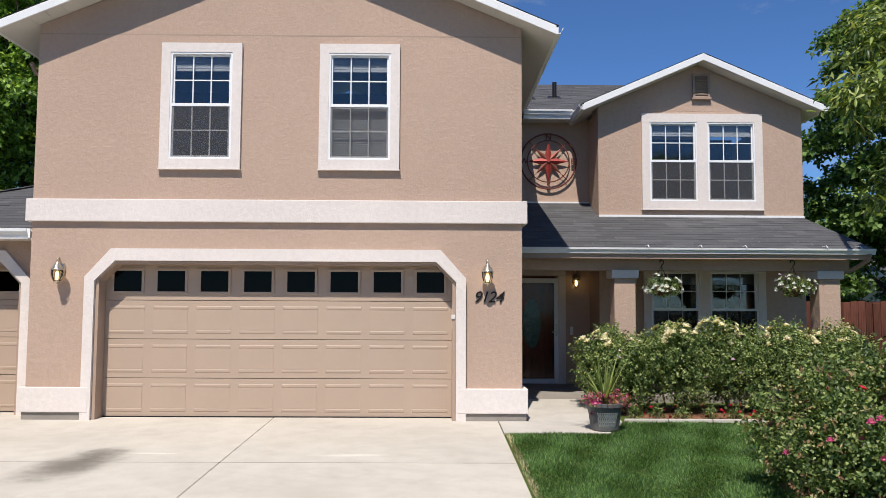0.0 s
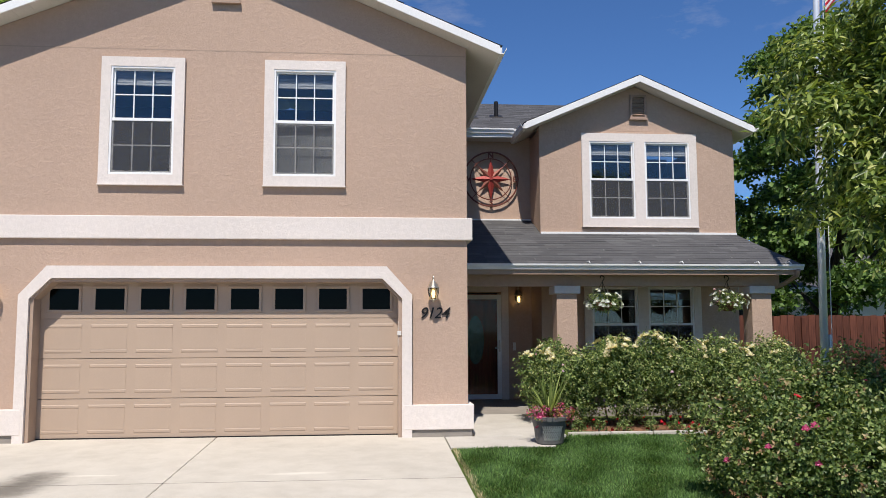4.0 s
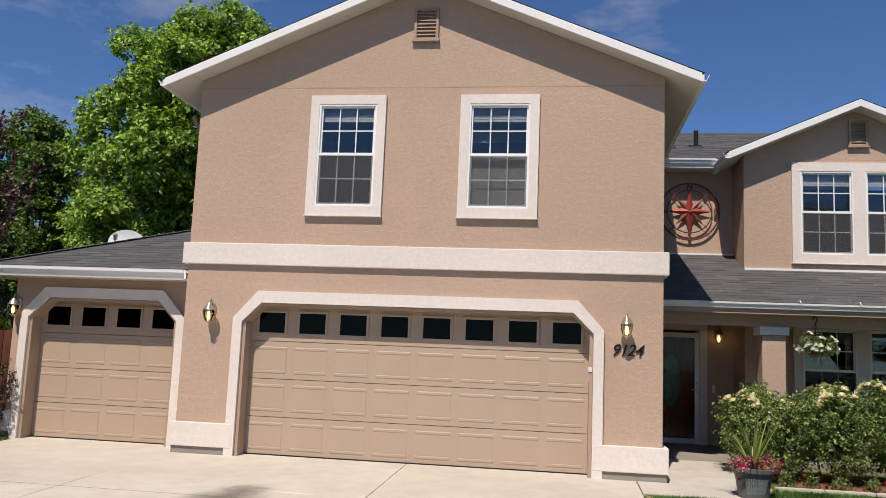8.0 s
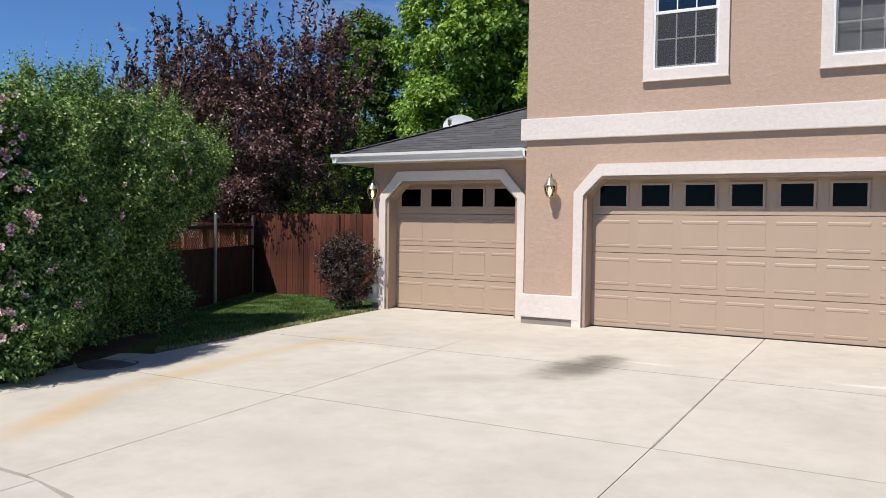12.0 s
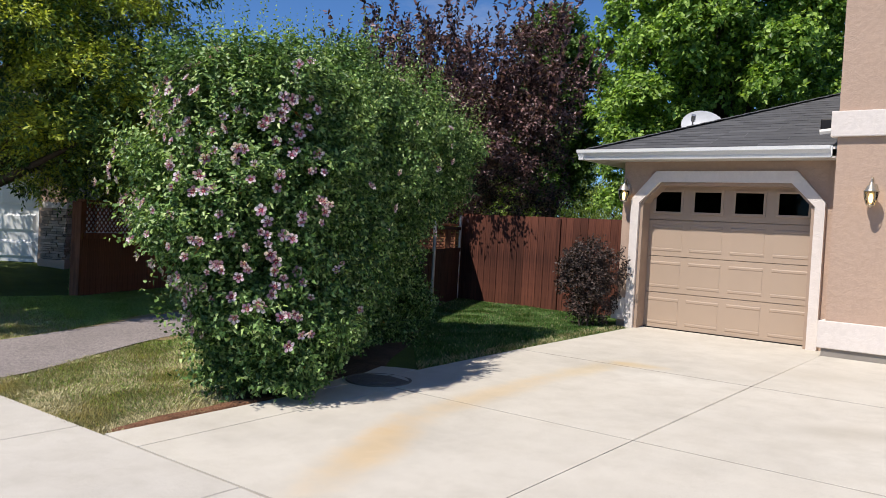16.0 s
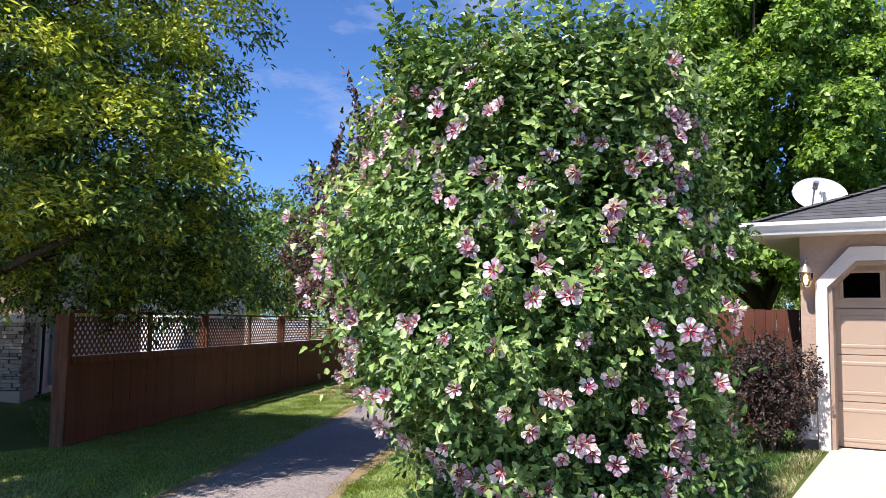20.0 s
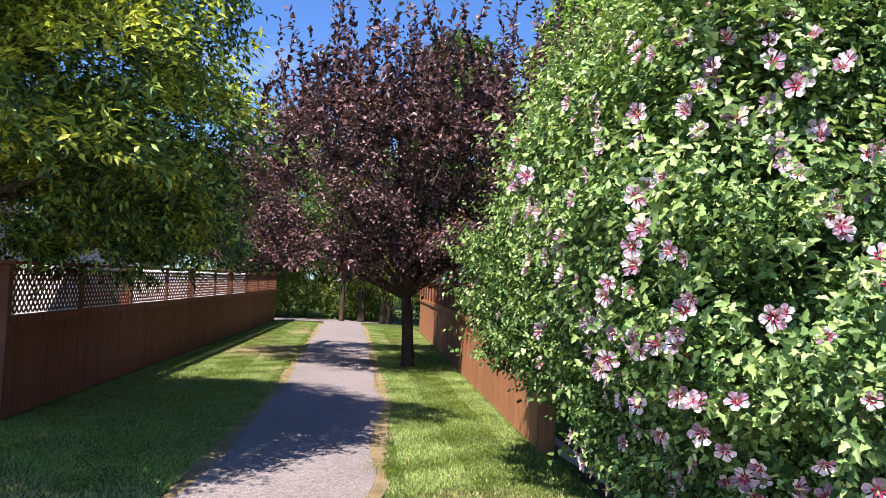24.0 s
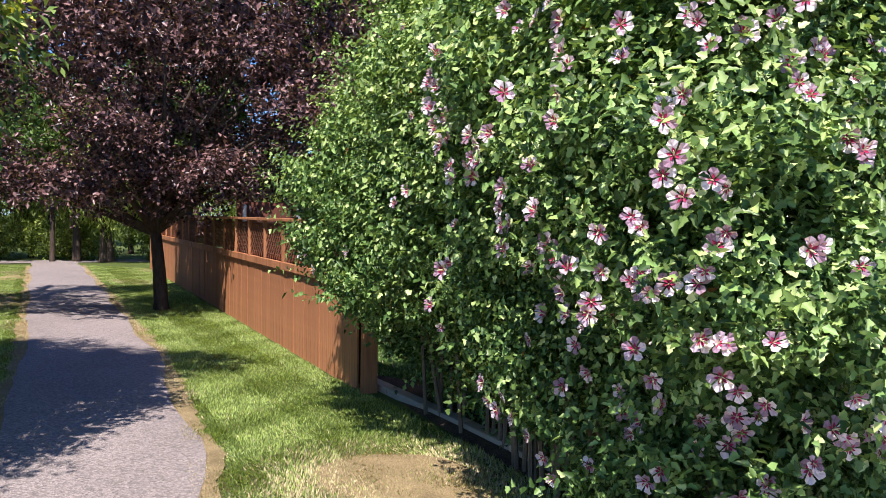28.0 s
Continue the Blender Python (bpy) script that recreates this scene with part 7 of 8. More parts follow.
def hedge_points(n, depth, gaps=True):
    """Points near the skin of a long bush, with gaps or without, and the way out of it."""
    axis = H1 - H0
    ln = np.linalg.norm(axis)
    ax = axis / ln
    nr = np.array([ax[1], -ax[0], 0])
    z = rng.uniform(0.0, 1.0, n) ** 0.9 * 3.0 - 0.05
    r0_, r1_ = np.interp(z, hz, hr), np.interp(z, hz, hr_end)
    per = 2 * ln + 2 * math.pi * 0.95
    s = rng.uniform(0, per, n)
    P, out = np.zeros((n, 3)), np.zeros((n, 3))
    a_, b_, c_ = s < ln, (s >= ln) & (s < 2 * ln), s >= 2 * ln
    for sel, sg, s0 in ((a_, 1, 0), (b_, -1, ln)):
        P[sel] = H0 + ax * (s[sel] - s0)[:, None]
        out[sel] = nr * sg
    th = (s[c_] - 2 * ln) / 0.95
    o = np.cos(th)[:, None] * nr + np.sin(th)[:, None] * ax
    P[c_] = np.where((np.sin(th) > 0)[:, None], H1, H0)
    out[c_] = o
    lump = 0.15 * np.sin(P[:, 0] * 3.1 + z * 2.3 + out[:, 0] * 2) + 0.10 * np.sin(P[:, 1] * 4.3 - z * 3.7 + out[:, 1]) + 0.06 * np.sin(z * 9 + P[:, 1] * 7)
    d = rng.random(n) ** 1.4 * depth
    hsc = 1 + 0.06 * np.sin(P[:, 1] * 2.1 + 1) + 0.05 * np.sin(P[:, 1] * 5.3)
    far_ = np.clip(((P - H0) @ ax) / ln, 0, 1)
    grow = 0.78 + 0.26 * far_
    w_ = np.clip((far_ - 0.12) / 0.25, 0, 1)
    r = r0_ * w_ + r1_ * (1 - w_)
    P += out * np.maximum((r + lump) * grow - d, 0.05)[:, None]
    low = np.clip(1 - z / 1.1, 0, 1)
    P += nr * (0.17 * low * (1.3 - 0.3 * w_))[:, None]
    side_ = np.clip(-(out @ nr), 0, 1)
    P -= nr * (side_ * (np.interp(z, [0.1, 0.45, 0.85, 1.3, 1.8, 2.2, 2.6, 3.0], [-0.17, -0.1, 0.02, 0.05, 0.02, -0.06, -0.28, -0.5]) * w_))[:, None]
    P += nr * (0.2 * (1 - w_) * np.clip(out @ nr, 0, 1))[:, None]
    P[:, 2] = z * hsc * (0.915 + 0.15 * far_) - 0.08
    P += out * np.array([0.13 * noise.noise(Vector((p[0] * 2.1, p[1] * 2.1, p[2] * 1.5 + 4))) for p in P])[:, None]
    hole = np.array([0.45 * noise.noise(Vector((p[0] * 3.0, p[1] * 3.0, p[2] * 2.4))) + 0.8 * noise.noise(Vector((p[0] * 7.0, p[1] * 7.0, p[2] * 6.0))) for p in P])
    keep = (hole > 0.06 + 0.5 * side_ * w_ * np.clip((0.95 - z) / 0.5, 0, 1)) | (d > 0.40)
    if gaps:
        P, out, z = P[keep], out[keep], z[keep]
    slope = -np.gradient(np.interp(np.linspace(-0.1, 2.95, 60), hz, hr), 3.05 / 59)
    out[:, 2] = np.clip(np.interp(z, np.linspace(-0.1, 2.95, 60), slope), -0.6, 1.6)
    return P, unit(out)


hedge = thing("hibiscus_hedge", (-9.6, 7.1, -0.12), "tall rose of Sharon hedge with pink-eyed lavender flowers", "hedge")
ho = np.array(hedge.location)
P, out = hedge_points(50000, 0.5)
Pi, oi = hedge_points(4500, 0.9)
Pl, ol = hedge_points(10000, 0.8)
sl = Pl[:, 2] < 0.85
# the inside and the crown of the hedge
ax_ = (H1 - H0) / np.linalg.norm(H1 - H0)
nr_ = np.array([ax_[1], -ax_[0], 0])
nf_ = 5000
zc = np.concatenate([rng.uniform(0.25, 2.45, nf_ // 2), rng.uniform(2.35, 2.64, nf_ - nf_ // 2)])
Pc = H0 + np.outer(rng.uniform(-0.2, 1.2, nf_), H1 - H0) + nr_ * (rng.uniform(-0.62, 0.62, nf_) * np.interp(zc, [0, 0.8, 1.5, 3], [0.4, 0.7, 1.0, 1.0]))[:, None]
Pc[:, 2] = zc
oc = np.tile([[0.0, 0.0, 1.0]], (nf_, 1)) + rng.normal(0, 0.3, (nf_, 3))
inner, inner_out = np.concatenate([Pi, Pl[sl], Pc]), np.concatenate([oi, ol[sl], unit(oc)])
Vi, Fi = leaf_arrays(*sprigs(rng, inner, inner_out, 8, 0.2, 0.05, 0.034, 0.6, 0.5, face=(0.3, 0.7, 0.05), jitter=0.65, hang=0.15), simple=True)
inside_mesh = new("inner_foliage", raw_mesh("inner_foliage", Vi - ho, Fi, HIBISCUS))
inside_mesh.parent = hedge
high = P[:, 2] > np.where(out @ np.array([0.35, -0.9, 0]) > 0.5, 0.7, 1.55) + rng.normal(0, 0.3, len(P))
# long sprays that stand out of the skin where the sun reaches
Ps, os_ = hedge_points(8000, 0.12)
south = np.clip(0.2 + Ps[:, 2] * 0.1 - (os_ @ np.array([0.25, 0.97, 0])) * 0.9, 0.04, 1.0)
sel = rng.random(len(Ps)) < south
Ps, os_ = Ps[sel], os_[sel]
sets = [sprigs(rng, P[~high], out[~high], 8, 0.2, 0.043, 0.032, 0.6, 0.5, face=(0.55, 0.4, 0.0), jitter=0.65, hang=0.15),
        sprigs(rng, P[high], out[high], 8, 0.2, 0.043, 0.032, 0.7, 0.5, face=(0.6, 0.3, 0.6), jitter=0.6),
        sprigs(rng, Ps, os_, 12, 0.36, 0.045, 0.033, 0.8, 0.4, face=(0.4, 0.5, 0.6), jitter=0.5, hang=0.1)]
V, F = leaf_arrays(*[np.concatenate(c) for c in zip(*sets)], 0.35, 0.3)
# Brighter slot by height and south facing, little on the shaded side: painted sunlight.
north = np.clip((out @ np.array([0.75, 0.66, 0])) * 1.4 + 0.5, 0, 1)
sunlit_sel = np.concatenate([np.zeros((~high).sum() * 8, bool), np.repeat(rng.random(high.sum()) < (0.25 + 0.3 * (P[high, 2] - 1.6) + 0.3 * np.clip(-out[high, 1], 0, 1)) * (1 - 0.85 * north[high]), 8), np.repeat(rng.random(len(Ps)) < 0.2 + 0.25 * Ps[:, 2], 12)])
slot = np.tile(sunlit_sel, 2).astype(int)
# upright shoots along the top
n = 620
S0, o2 = hedge_points(9000, 0.3)
sel = np.where(S0[:, 2] > 2.0)[0][:n]
S0, o2 = S0[sel], o2[sel]
T = unit(o2 * 0.25 + np.array([0, 0, 1.0]) + rng.normal(0, 0.12, o2.shape))
m = 18
k = np.linspace(0, 1, m)[None, :, None]
ln_ = rng.uniform(0.2, 0.74, (len(S0), 1, 1))
Pp = (S0[:, None, :] + T[:, None, :] * k * ln_).reshape(-1, 3)
Dd = unit(np.repeat(T, m, 0) * 0.5 + rng.normal(0, 0.7, (len(Pp), 3)))
sz = np.tile(np.linspace(1.0, 0.4, m), len(S0))
V2, F2 = leaf_arrays(Pp, Dd, rng.normal(0, 1, Pp.shape) + np.array([0, 0, 0.6]), 0.05 * sz, 0.034 * sz, 0.35, 0.3)
me = raw_mesh("foliage", np.concatenate([V, V2]) - ho, np.concatenate([F, F2 + len(V)]), (HIBISCUS, HIBSUN), np.concatenate([slot, np.ones(len(F2), int)]))
fo = new("foliage", me)
fo.parent = hedge
rg = random.Random(12)
for i in range(46):
    st = Build()
    t = rg.random()
    bx = H0 + (H1 - H0) * t
    a = rg.uniform(0, 6.28)
    d = (math.cos(a), math.sin(a))
    r0, r1 = rg.uniform(0.02, 0.14), rg.uniform(0.1, 0.38)
    st.tube([(bx[0] + d[0] * r0, bx[1] + d[1] * r0, -0.2), (bx[0] + d[0] * (r0 + r1) * 0.55, bx[1] + d[1] * (r0 + r1) * 0.55, 0.9), (bx[0] + d[0] * r1, bx[1] + d[1] * r1, 1.9 + rg.random() * 0.4)], [0.017, 0.012, 0.005], 6)
    part("stem", st, TWIG, hedge)


def blossom():
    """Five ruffled petals, a crimson eye and a stamen column, facing up the local z."""
    q = Build()
    for i in range(5):
        a = 2 * math.pi * i / 5
        ca, sa = math.cos(a), math.sin(a)

        def at(r, s, z):
            return (r * ca - s * sa, r * sa + s * ca, z)
        q.add([at(0.006, 0, 0.0), at(0.022, -0.013, 0.012), at(0.045, -0.026, 0.022), at(0.062, -0.014, 0.016), at(0.066, 0.003, 0.024), at(0.061, 0.017, 0.017), at(0.043, 0.024, 0.026), at(0.022, 0.011, 0.010), at(0.036, 0, 0.012)],
              [(0, 1, 8), (1, 2, 8), (2, 3, 8), (3, 4, 8), (4, 5, 8), (5, 6, 8), (6, 7, 8), (7, 0, 8)], 0)
        q.add([at(0.004, 0, 0.004), at(0.018, -0.008, 0.0125), at(0.034, 0, 0.0145), at(0.018, 0.008, 0.012)], [(0, 1, 2), (0, 2, 3)], 1)
    q.tube([(0, 0, 0.002), (0, 0.002, 0.024), (0.002, 0.004, 0.036)], [0.004, 0.0045, 0.002], 6, 2)
    return q


fl = part("flower", blossom(), (PETAL, EYE, STAMEN), hedge, "lavender-pink hibiscus flower with a crimson eye", local=True)
P, out = hedge_points(4700, 0.04, False)
sunny = (out @ np.array([-0.1, -0.9, 0.0]))
pick = rng.random(len(P)) < np.where((P[:, 1] < 6.4) & (out @ np.array([0.5, -0.85, 0]) > 0.45), 0.26, np.where((P[:, 1] < 5.6) & (out @ np.array([0.8, 0.5, 0]) < 0.6), 0.15, np.where((P[:, 1] < 6.2) & (sunny > 0.3), 0.06, 0.014)))
pick &= (P[:, 2] > 0.35 + 0.5 * (P[:, 1] > 5.6))
first = True
for p, o in zip(P[pick], out[pick]):
    for c in range(1 if rng.random() < 0.93 else 3):
        q = p + rng.normal(0, 0.1, 3) * (c > 0) + o * 0.15
        d = Vector(o * 1.0 + np.array([0, -0.25, 0.25]) + rng.normal(0, 0.3, 3))
        f = fl if first else new("flower", fl.data)
        f.parent = hedge
        f["label"] = "lavender-pink hibiscus flower with a crimson eye"
        f.location = Vector(q - ho)
        f.rotation_euler = d.to_track_quat("Z", "Y").to_euler()
        f.rotation_euler.rotate_axis("Z", rng.uniform(0, 6.28))
        s = rng.uniform(0.52, 0.82)
        f.scale = (s, s * rng.uniform(0.75, 1.0), s * rng.uniform(0.8, 2.2))
        first = False
P, out = hedge_points(260, 0.05)
V, F = leaf_arrays(*sprigs(rng, P, out, 3, 0.03, 0.045, 0.02), simple=True)
wb = new("withered_bloom", raw_mesh("withered_bloom", V - ho, F, WITHERED))
wb.parent = hedge
wb["kind"] = "stuff"


# ---- smaller bushes


def bush(name, base, blobs, mat, n, per, twig, ll, lw, label, category, seed, simple=False, stems=6, depth=0.55, group=""):
    rng = np.random.default_rng(seed)
    e = thing(name, base, label, category, group)
    P, out = blob_shell(rng, blobs, n, depth, 0.5)
    P = P[P[:, 2] > base[2]]
    out = out[:len(P)]
    V, F = leaf_arrays(*sprigs(rng, P, out, per, twig, ll, lw, 0.4), simple=simple)
    o = new("foliage", raw_mesh("foliage", V - np.array(base), F, mat))
    o.parent = e
    for i in range(stems):
        c = blobs[int(rng.integers(len(blobs)))]
        part("stem", Build().tube([(base[0] + (c[0] - base[0]) * 0.3, base[1] + (c[1] - base[1]) * 0.3, base[2] - 0.05), ((base[0] + c[0]) / 2, (base[1] + c[1]) / 2, (base[2] + c[2]) / 2), c[:3]], [0.016, 0.012, 0.005], 6), TWIG, e)
    return e, blobs


def blooms(parent, blobs, mat, n, size, seed, name, label="", zmin=-9, ymax=99, up=0.3, zpow=None):
    """Double flowers of many petals, each an object of its own."""
    rng = np.random.default_rng(seed)
    pet = 14
    th = np.arange(pet) * 2.4
    rr = np.linspace(0.2, 1.0, pet)
    D = np.stack([np.cos(th), np.sin(th), 1.2 - 1.1 * rr], 1)
    V, F = leaf_arrays(np.zeros((pet, 3)), D, np.tile([[0, 0, 1.0]], (pet, 1)), size * (0.35 + 0.35 * rr), size * 0.5 * np.ones(pet), 0.5, -0.2)
    me = raw_mesh(name, V, F, mat)
    P, out = blob_shell(rng, blobs, n * 12, 0.06, 0.96)
    ok = (P[:, 2] > zmin) & (P[:, 1] < ymax)
    P, out = P[ok], out[ok]
    if zpow:
        o = np.argsort(-(P[:, 2] + rng.random(len(P)) * zpow))
        P, out = P[o], out[o]
    org = np.array(parent.location)
    for p, o in list(zip(P, out))[:n]:
        f = new(name, me)
        f.parent = parent
        f.location = Vector(p + o * 0.05 - org)
        f.rotation_euler = Vector(o + np.array([0, -0.2, up]) + rng.normal(0, 0.25, 3)).to_track_quat("Z", "Y").to_euler()
        s = rng.uniform(0.7, 1.2)
        f.scale = (s, s, s)
        if label:
            f["label"] = label


rg0 = np.random.default_rng(31)
xs_ = ((2.75, 0.52, 0.60), (3.55, 0.60, 0.66), (4.4, 0.62, 0.62), (5.25, 0.62, 0.64), (6.05, 0.58, 0.62))
for k, (x, r, h) in enumerate(xs_):
    bl = lumpy(rg0, (x, 11.98, h + 0.05), (r * 1.12, 0.58, h * 0.98), 13, (0.3, 0.48), -0.92)
    e, bl = bush("rose_bush", (x, 11.85, 0.02), bl, ROSELEAF, 2100, 7, 0.16, 0.044, 0.03, "leafy rose bush with cream roses under the porch window", "rose bush", 200 + k, simple=True, group="roses along the porch")
    blooms(e, bl, CREAMROSE, 34 if k != 2 else 24, 0.095, 300 + k, "rose", "cream rose", 0.95 * h * 1.5, 12.2, 0.6, 0.15)
    blooms(e, bl, PETAL, 8, 0.04, 320 + k, "lavender_bloom", "", 0.3, 11.9)
bl = lumpy(rg0, (4.0, 7.3, 0.42), (1.05, 0.75, 0.62), 26, (0.2, 0.34), -0.6)
bl += [(3.8, 7.3, 0.4, 0.7, 0.5, 0.42), (4.5, 7.3, 0.5, 0.6, 0.5, 0.45), (4.7, 7.5, 0.95, 0.25, 0.22, 0.3), (4.2, 7.2, 1.0, 0.16, 0.15, 0.24), (3.5, 7.3, 0.85, 0.2, 0.2, 0.22), (4.95, 7.3, 0.8, 0.3, 0.3, 0.35), (3.45, 7.0, 0.25, 0.5, 0.45, 0.38), (4.2, 6.85, 0.28, 0.7, 0.45, 0.4), (4.9, 6.9, 0.35, 0.6, 0.45, 0.45)]
e, bl = bush("rose_bush", (3.9, 7.3, -0.1), bl, ROSELEAF, 5200, 7, 0.22, 0.046, 0.032, "large rose bush with fading blooms at the lawn edge", "rose bush", 230, simple=True, stems=9)
blooms(e, bl, REDROSE, 2, 0.09, 331, "rose", "red rose", 0.6, 7.2)
blooms(e, bl, PINKROSE, 14, 0.06, 332, "rose", "fading pink rose", 0.3, 7.2)
P, out = blob_shell(np.random.default_rng(5), bl, 800, 0.1, 0.95)
V, F = leaf_arrays(*sprigs(np.random.default_rng(6), P, out, 5, 0.05, 0.045, 0.025), simple=True)
o = new("faded_bloom", raw_mesh("faded_bloom", V - np.array((3.9, 7.3, -0.1)), F, ROSETIP))
o.parent = e
o["kind"] = "stuff"
bl = [(5.6, 9.3, 0.45, 0.7, 0.6, 0.6), (6.3, 9.1, 0.4, 0.7, 0.6, 0.55), (6.9, 9.4, 0.5, 0.7, 0.6, 0.6)]
bush("rose_bush", (6.2, 9.3, -0.05), bl, ROSELEAF, 1500, 7, 0.16, 0.05, 0.034, "green rose bush in front of the flagpole", "rose bush", 231, simple=True)
for k, x in enumerate((2.85, 3.15, 3.5, 3.9, 4.25, 4.6)):
    bl = [(x, 11.32, 0.07, 0.11, 0.08, 0.09)]
    e, bl = bush("bedding_plant", (x, 11.32, 0.02), bl, ROSELEAF, 60, 5, 0.05, 0.03, 0.018, "small red bedding flower in the mulch", "flower", 240 + k, True, 2, group="red bedding flowers")
    blooms(e, bl, REDROSE, 4, 0.05, 341 + k, "bloom", "red bloom")
bl = lumpy(rg0, (-8.72, 11.22, 0.62), (0.50, 0.42, 0.72), 12, (0.34, 0.5), -0.95)
bush("barberry_shrub", (-8.72, 11.22, -0.02), bl, DARKSHRUB, 1500, 7, 0.13, 0.042, 0.028, "dark purple shrub against the single garage", "shrub", 250, simple=True)

# planter
pl = thing("planter", (2.25, 10.42, zg(2.25, 10.42)), "dark moulded planter with spiky grass and pink flowers", "planter")
z = zg(2.25, 10.42)
part("pot", Build().lathe((2.25, 10.42, z), [(0.16, 0.0), (0.175, 0.02), (0.2, 0.2), (0.225, 0.30), (0.25, 0.305), (0.255, 0.35), (0.24, 0.355), (0.2, 0.31)], 24), PLANTER, pl, smooth=False)
part("soil", Build().lathe((2.25, 10.42, z), [(0.2, 0.29), (0.12, 0.305), (0.02, 0.31)], 16), SOIL, pl)
bs = Build()
for i in range(9):
    for j in range(3):
        a = -math.pi / 2 + (i - 4) * 0.13
        r = 0.178 + j * 0.014
        for sg in (-1, 1):
            a1 = a + sg * 0.09
            bs.tube([(2.25 + r * math.cos(a), 10.42 + r * math.sin(a), z + 0.06 + j * 0.06), (2.25 + (r + 0.016) * math.cos(a1), 10.42 + (r + 0.016) * math.sin(a1), z + 0.12 + j * 0.06)], 0.007, 4)
part("basket_weave_relief", bs, STEEL, pl, "grey woven relief")
rng = np.random.default_rng(55)
n = 46
a = rng.uniform(0, 6.28, n)
el = rng.uniform(0.5, 1.5, n)
V, F = [], []
for i in range(n):
    L = rng.uniform(0.5, 0.85)
    d = np.array([math.cos(a[i]) * math.cos(el[i]), math.sin(a[i]) * math.cos(el[i]), math.sin(el[i])])
    s = unit(np.cross(d, [[0, 0, 1.0]]))[0]
    for j in range(6):
        t = j / 5
        c = np.array([2.25, 10.42, z + 0.32]) + d * L * t - np.array([0, 0, 0.28]) * t * t * (1 - math.sin(el[i]) * 0.8)
        wv = 0.015 * (1 - t) ** 0.7 + 0.0008
        V += [c - s * wv, c + s * wv]
        if j:
            q = len(V)
            F.append((q - 4, q - 3, q - 1, q - 2))
o = new("spiky_grass", raw_mesh("spiky_grass", np.array(V) - np.array(pl.location), np.array(F), SPIKE))
o.parent = pl
bl = [(2.11, 10.34, z + 0.38, 0.14, 0.12, 0.09), (2.4, 10.36, z + 0.38, 0.14, 0.12, 0.09), (2.25, 10.3, z + 0.36, 0.16, 0.1, 0.08)]
P, out = blob_shell(rng, bl, 330, 0.5, 0.4)
V, F = leaf_arrays(*sprigs(rng, P, out, 5, 0.05, 0.032, 0.02), simple=True)
o = new("trailing_foliage", raw_mesh("trailing_foliage", V - np.array(pl.location), F, (WITHERED, PINKROSE, ROSELEAF), np.tile(rng.choice(3, len(F) // 2, p=[0.25, 0.45, 0.3]), 2)))
o.parent = pl
blooms(pl, bl, PINKROSE, 7, 0.07, 360, "bloom", "bright pink bloom")

# hanging baskets
for k, x in enumerate((3.70, 5.80)):
    y, zc = 12.93, 1.86
    hb = thing("hanging_basket", (x, y, zc - 0.12), "hanging basket with white flowers under the porch eave", "hanging basket", "baskets on the porch")
    part("bowl", Build().lathe((x, y, zc), [(0.03, -0.15), (0.10, -0.13), (0.16, -0.06), (0.18, 0.0), (0.165, 0.0)], 18), SOIL, hb, "brown fibre bowl")
    for i in range(3):
        a = i * 2.09 + 0.4
        part("chain", Build().tube([(x + 0.17 * math.cos(a), y + 0.17 * math.sin(a), zc), (x, y, zc + 0.34)], 0.004, 4), BLACK, hb)
    hk = [(x, y, zc + 0.34), (x + 0.03, y, zc + 0.37), (x + 0.035, y + 0.0, zc + 0.41), (x, y, zc + 0.435), (x, y + 0.06, zc + 0.44), (x, y + 0.09, zc + 0.40)]
    part("hook", Build().tube(hk, 0.009, 6), BLACK, hb, "black iron hook")
    bl = [(x - 0.08, y - 0.04, zc + 0.03, 0.17, 0.16, 0.12), (x + 0.12, y - 0.02, zc + 0.02, 0.17, 0.15, 0.12), (x, y - 0.08, zc - 0.05, 0.2, 0.12, 0.1)]
    rng = np.random.default_rng(90 + k)
    P, out = blob_shell(rng, bl, 300, 0.5, 0.4)
    V, F = leaf_arrays(*sprigs(rng, P, out, 5, 0.07, 0.034, 0.02), simple=True)
    o = new("foliage", raw_mesh("foliage", V - np.array(hb.location), F, ROSELEAF))
    o.parent = hb
    blooms(hb, bl, WHITEPETAL, 28, 0.07, 370 + k, "bloom", "white bloom", zc - 0.06, y + 0.05)
    if k:
        blooms(hb, [(x - 0.22, y - 0.02, zc + 0.12, 0.06, 0.05, 0.06)], PETAL, 5, 0.05, 380, "bloom", "violet bloom")


# ---- grass
def inside(x, y, poly):
    r = np.zeros(len(x), bool)
    for (xa, ya), (xb, yb) in zip(poly, poly[1:] + poly[:1]):
        c = ((ya > y) != (yb > y)) & (x < (xb - xa) * (y - ya) / (yb - ya + 1e-12) + xa)
        r ^= c
    return r


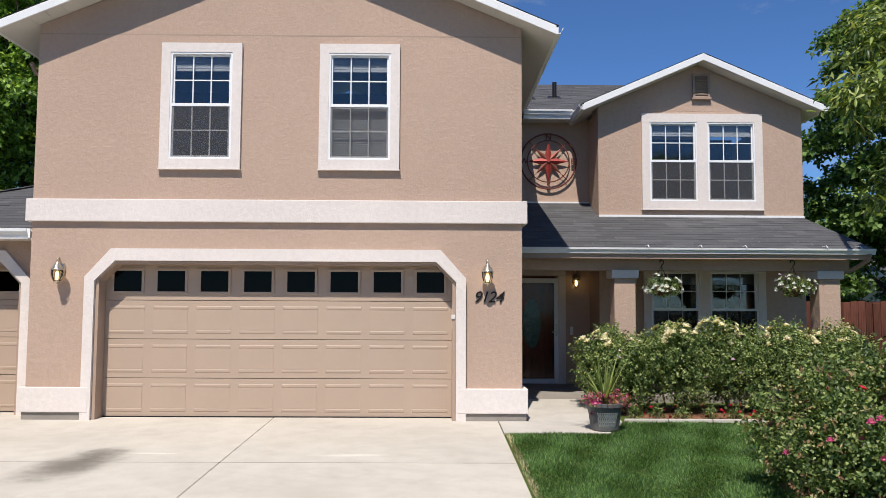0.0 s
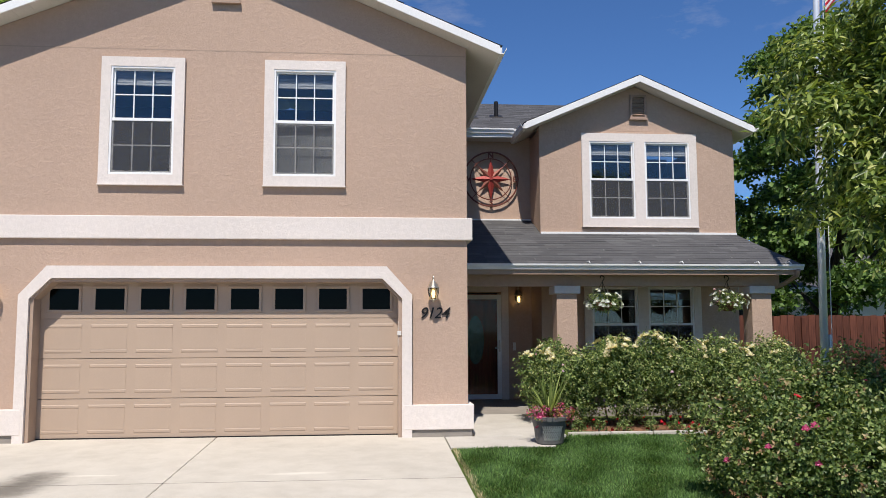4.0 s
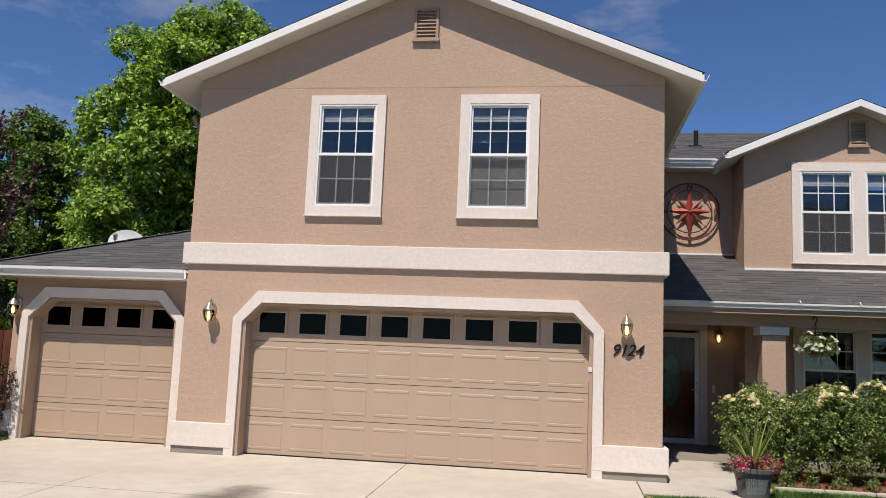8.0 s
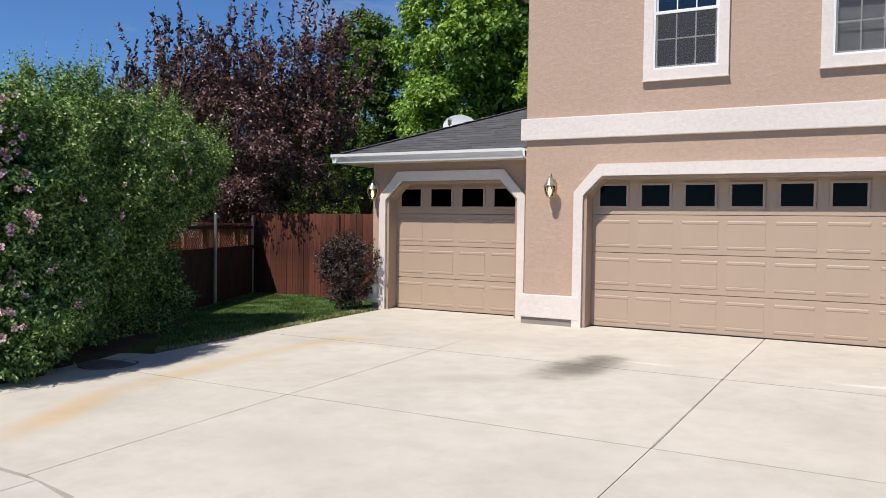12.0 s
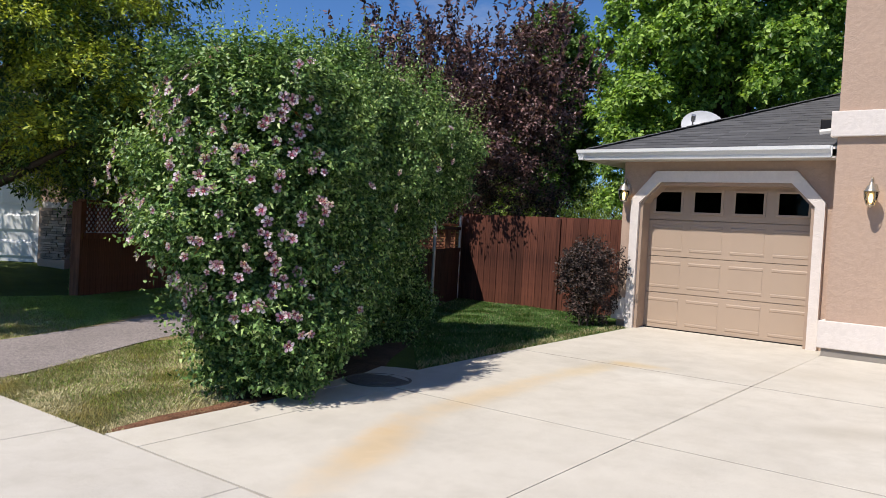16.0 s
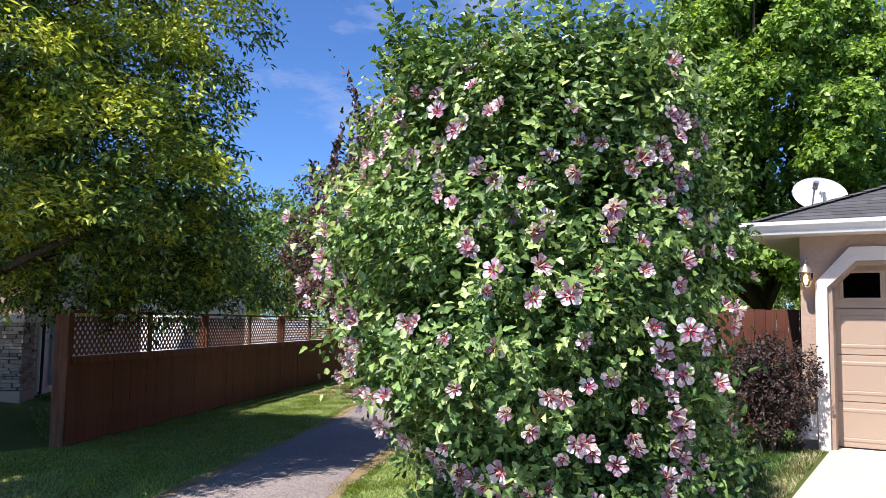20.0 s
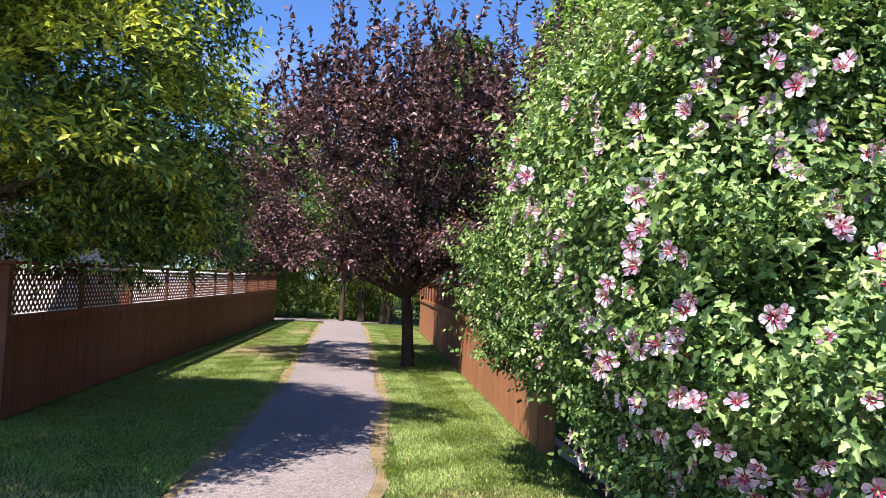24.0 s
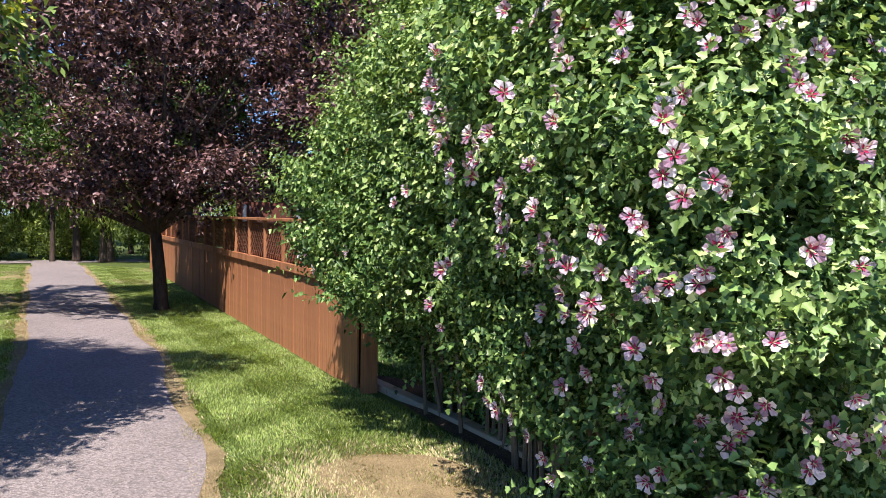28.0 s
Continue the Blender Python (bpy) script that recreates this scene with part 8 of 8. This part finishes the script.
def grass(name, outline, per_m2, tall, seed, label, dry=None, wide=0.006, green=None, stripes=0.0, thin=False):
    """Blades on the ground within an outline; dry(x, y) gives how likely a blade is straw-coloured."""
    rng = np.random.default_rng(seed)
    X, Y = np.array([p[0] for p in outline]), np.array([p[1] for p in outline])
    n = int((X.max() - X.min()) * (Y.max() - Y.min()) * per_m2)
    x, y = rng.uniform(X.min(), X.max(), n), rng.uniform(Y.min(), Y.max(), n)
    ok = inside(x, y, outline)
    x, y = x[ok], y[ok]
    if thin:
        ok = rng.random(len(y)) < np.clip(1.25 - (y - 5) / 14, 0.28, 1)
        x, y = x[ok], y[ok]
    d = dry(x, y) if dry else np.full(len(x), 0.06)
    isdry = rng.random(len(x)) < d
    z = np.array([zg(a, c) for a, c in zip(x, y)]) - 0.014
    for sel, mat, nm in ((~isdry, green or BLADE, name), (isdry, DRYBLADE, "dry_grass")):
        m = sel.sum()
        if m < 3:
            continue
        B = np.stack([x[sel], y[sel], z[sel]], 1)
        a = rng.uniform(0, 6.28, m)
        h = tall * rng.uniform(0.55, 1.25, m) * (1.1 if mat is DRYBLADE else 1.0)
        lean = rng.normal(0, 0.38, (m, 2)) * h[:, None]
        tuft = np.array([(math.sin(a_ * 5.3 + 2 * math.sin(b_ * 3.1)) + math.sin(b_ * 8.7 + a_ * 4.1), math.sin(b_ * 4.7 + 2 * math.sin(a_ * 3.7)) + math.sin(a_ * 9.1 - b_ * 3.3)) for a_, b_ in zip(B[:, 0], B[:, 1])])
        lean += tuft * (0.28 * h)[:, None]
        h = h * (1 + 0.16 * tuft[:, 0])
        if stripes:
            off = (B[:, 0] - P0.x) * pn_.x + (B[:, 1] - P0.y) * pn_.y
            lean += (np.sign(np.sin(off * math.pi / 0.52 + 0.3)) * stripes * h)[:, None] * np.array([[pd.x, pd.y]])
        s = np.stack([np.cos(a), np.sin(a), np.zeros(m)], 1) * wide * rng.uniform(0.6, 1.3, (m, 1))
        tip = B + np.concatenate([lean, h[:, None]], 1)
        V = np.stack([B - s, B + s, tip], 1).reshape(-1, 3)
        F = np.arange(m * 3).reshape(m, 3)
        tagged(new(nm, raw_mesh(nm, V, F, mat)), label if mat is not DRYBLADE else "straw-coloured dry grass", "grass", kind="stuff")


def edge_dry(x, y):
    off = (x - P0.x) * pn_.x + (y - P0.y) * pn_.y
    s = (x - P0.x) * pd.x + (y - P0.y) * pd.y
    off = off - np.array([bend(v) for v in s])
    near = np.clip(1.3 + 0.5 * np.sin(s * 5.1 + off) * np.sin(s * 2.3) - (np.abs(off) - 0.60) / 0.15, 0, 0.9)
    blot = np.clip((np.sin(s * 0.9 + 1.5) * np.sin(off * 1.9 + s * 0.37) - 0.6) * 2.0, 0, 0.5) * (s > 6)
    front = np.clip((5.9 - y) / 1.2, 0, 0.7) + np.clip((3.75 - y) / 0.3, 0, 0.35) + np.clip(1 - (-8.2 - x) / 0.3, 0, 0.4) * (x < -8) * (y < 5)
    corner = np.clip(1.25 - np.hypot((x + 10.1) / 0.95, (y - 6.2) / 0.8), 0, 0.8)
    left = np.clip(1.5 - np.hypot((s - 10.6) / 1.3, (off + 1.35) / 0.75), 0, 0.85)
    return np.maximum.reduce([near, blot, front, corner, left, np.full(len(x), 0.02)])


grass("grass", [(0.98, 4.5), (6.6, 4.5), (6.6, 10.9), (2.66, 11.05), (2.3, 10.2), (0.98, 10.2)], 7000, 0.036, 1, "thick green front lawn", lambda x, y: np.clip(1.2 - (x - 0.98) / 0.06, 0, 0.7), wide=0.005)
grass("grass", [(0.98, 0.5), (1.9, -0.15), (3.0, -0.85), (6.6, -0.85), (6.6, 4.5), (0.98, 4.5)], 3500, 0.036, 6, "thick green front lawn towards the sidewalk", wide=0.006)
grass("grass", [(-8.16, 6.7), (-8.16, 11.4), (-8.42, 11.6), (-8.42, 13.5), (-13.0, 13.5), (-10.8, 9.6)], 5000, 0.034, 2, "green side lawn beside the driveway", lambda x, y: np.clip((x + 8.45) / 0.25, 0.05, 0.5))
RS = [along(-3.4, 1.0), along(-2.0, 0.8), along(-0.9, 0.66), along(2.0, 0.62), along(5.0, 0.62), along(20.5, 0.62), (-18.0, 23.8), (-10.95, 9.2), (-10.75, 8.9), (-8.65, 5.05), (-8.15, 4.3), (-8.15, 3.32)]
grass("grass", [(a, max(c, 3.32)) for a, c in RS], 8000, 0.024, 3, "green verge between footpath and fence", edge_dry, green=VERGE, stripes=0.32, thin=True)
LS = [along(-2.6, -0.88), along(-0.9, -0.68), along(2.0, -0.64), along(5.0, -0.64), along(20.5, -0.64), (-23.2, 24.2), (-15.5, 7.0), (-16.4, 5.0), (-16.6, 3.35), (-12.0, 3.35)]
grass("grass", [(a, max(c, 3.35)) for a, c in LS], 6500, 0.024, 4, "green verge in the shade of the ash tree", edge_dry, green=VERGE, stripes=0.25, thin=True)
grass("grass", [(-15.7, 6.9), (-19.0, 8.6), (-19.9, 10.6), (-17.3, 10.6)], 1500, 0.035, 5, "shaded lawn beside the neighbouring house")
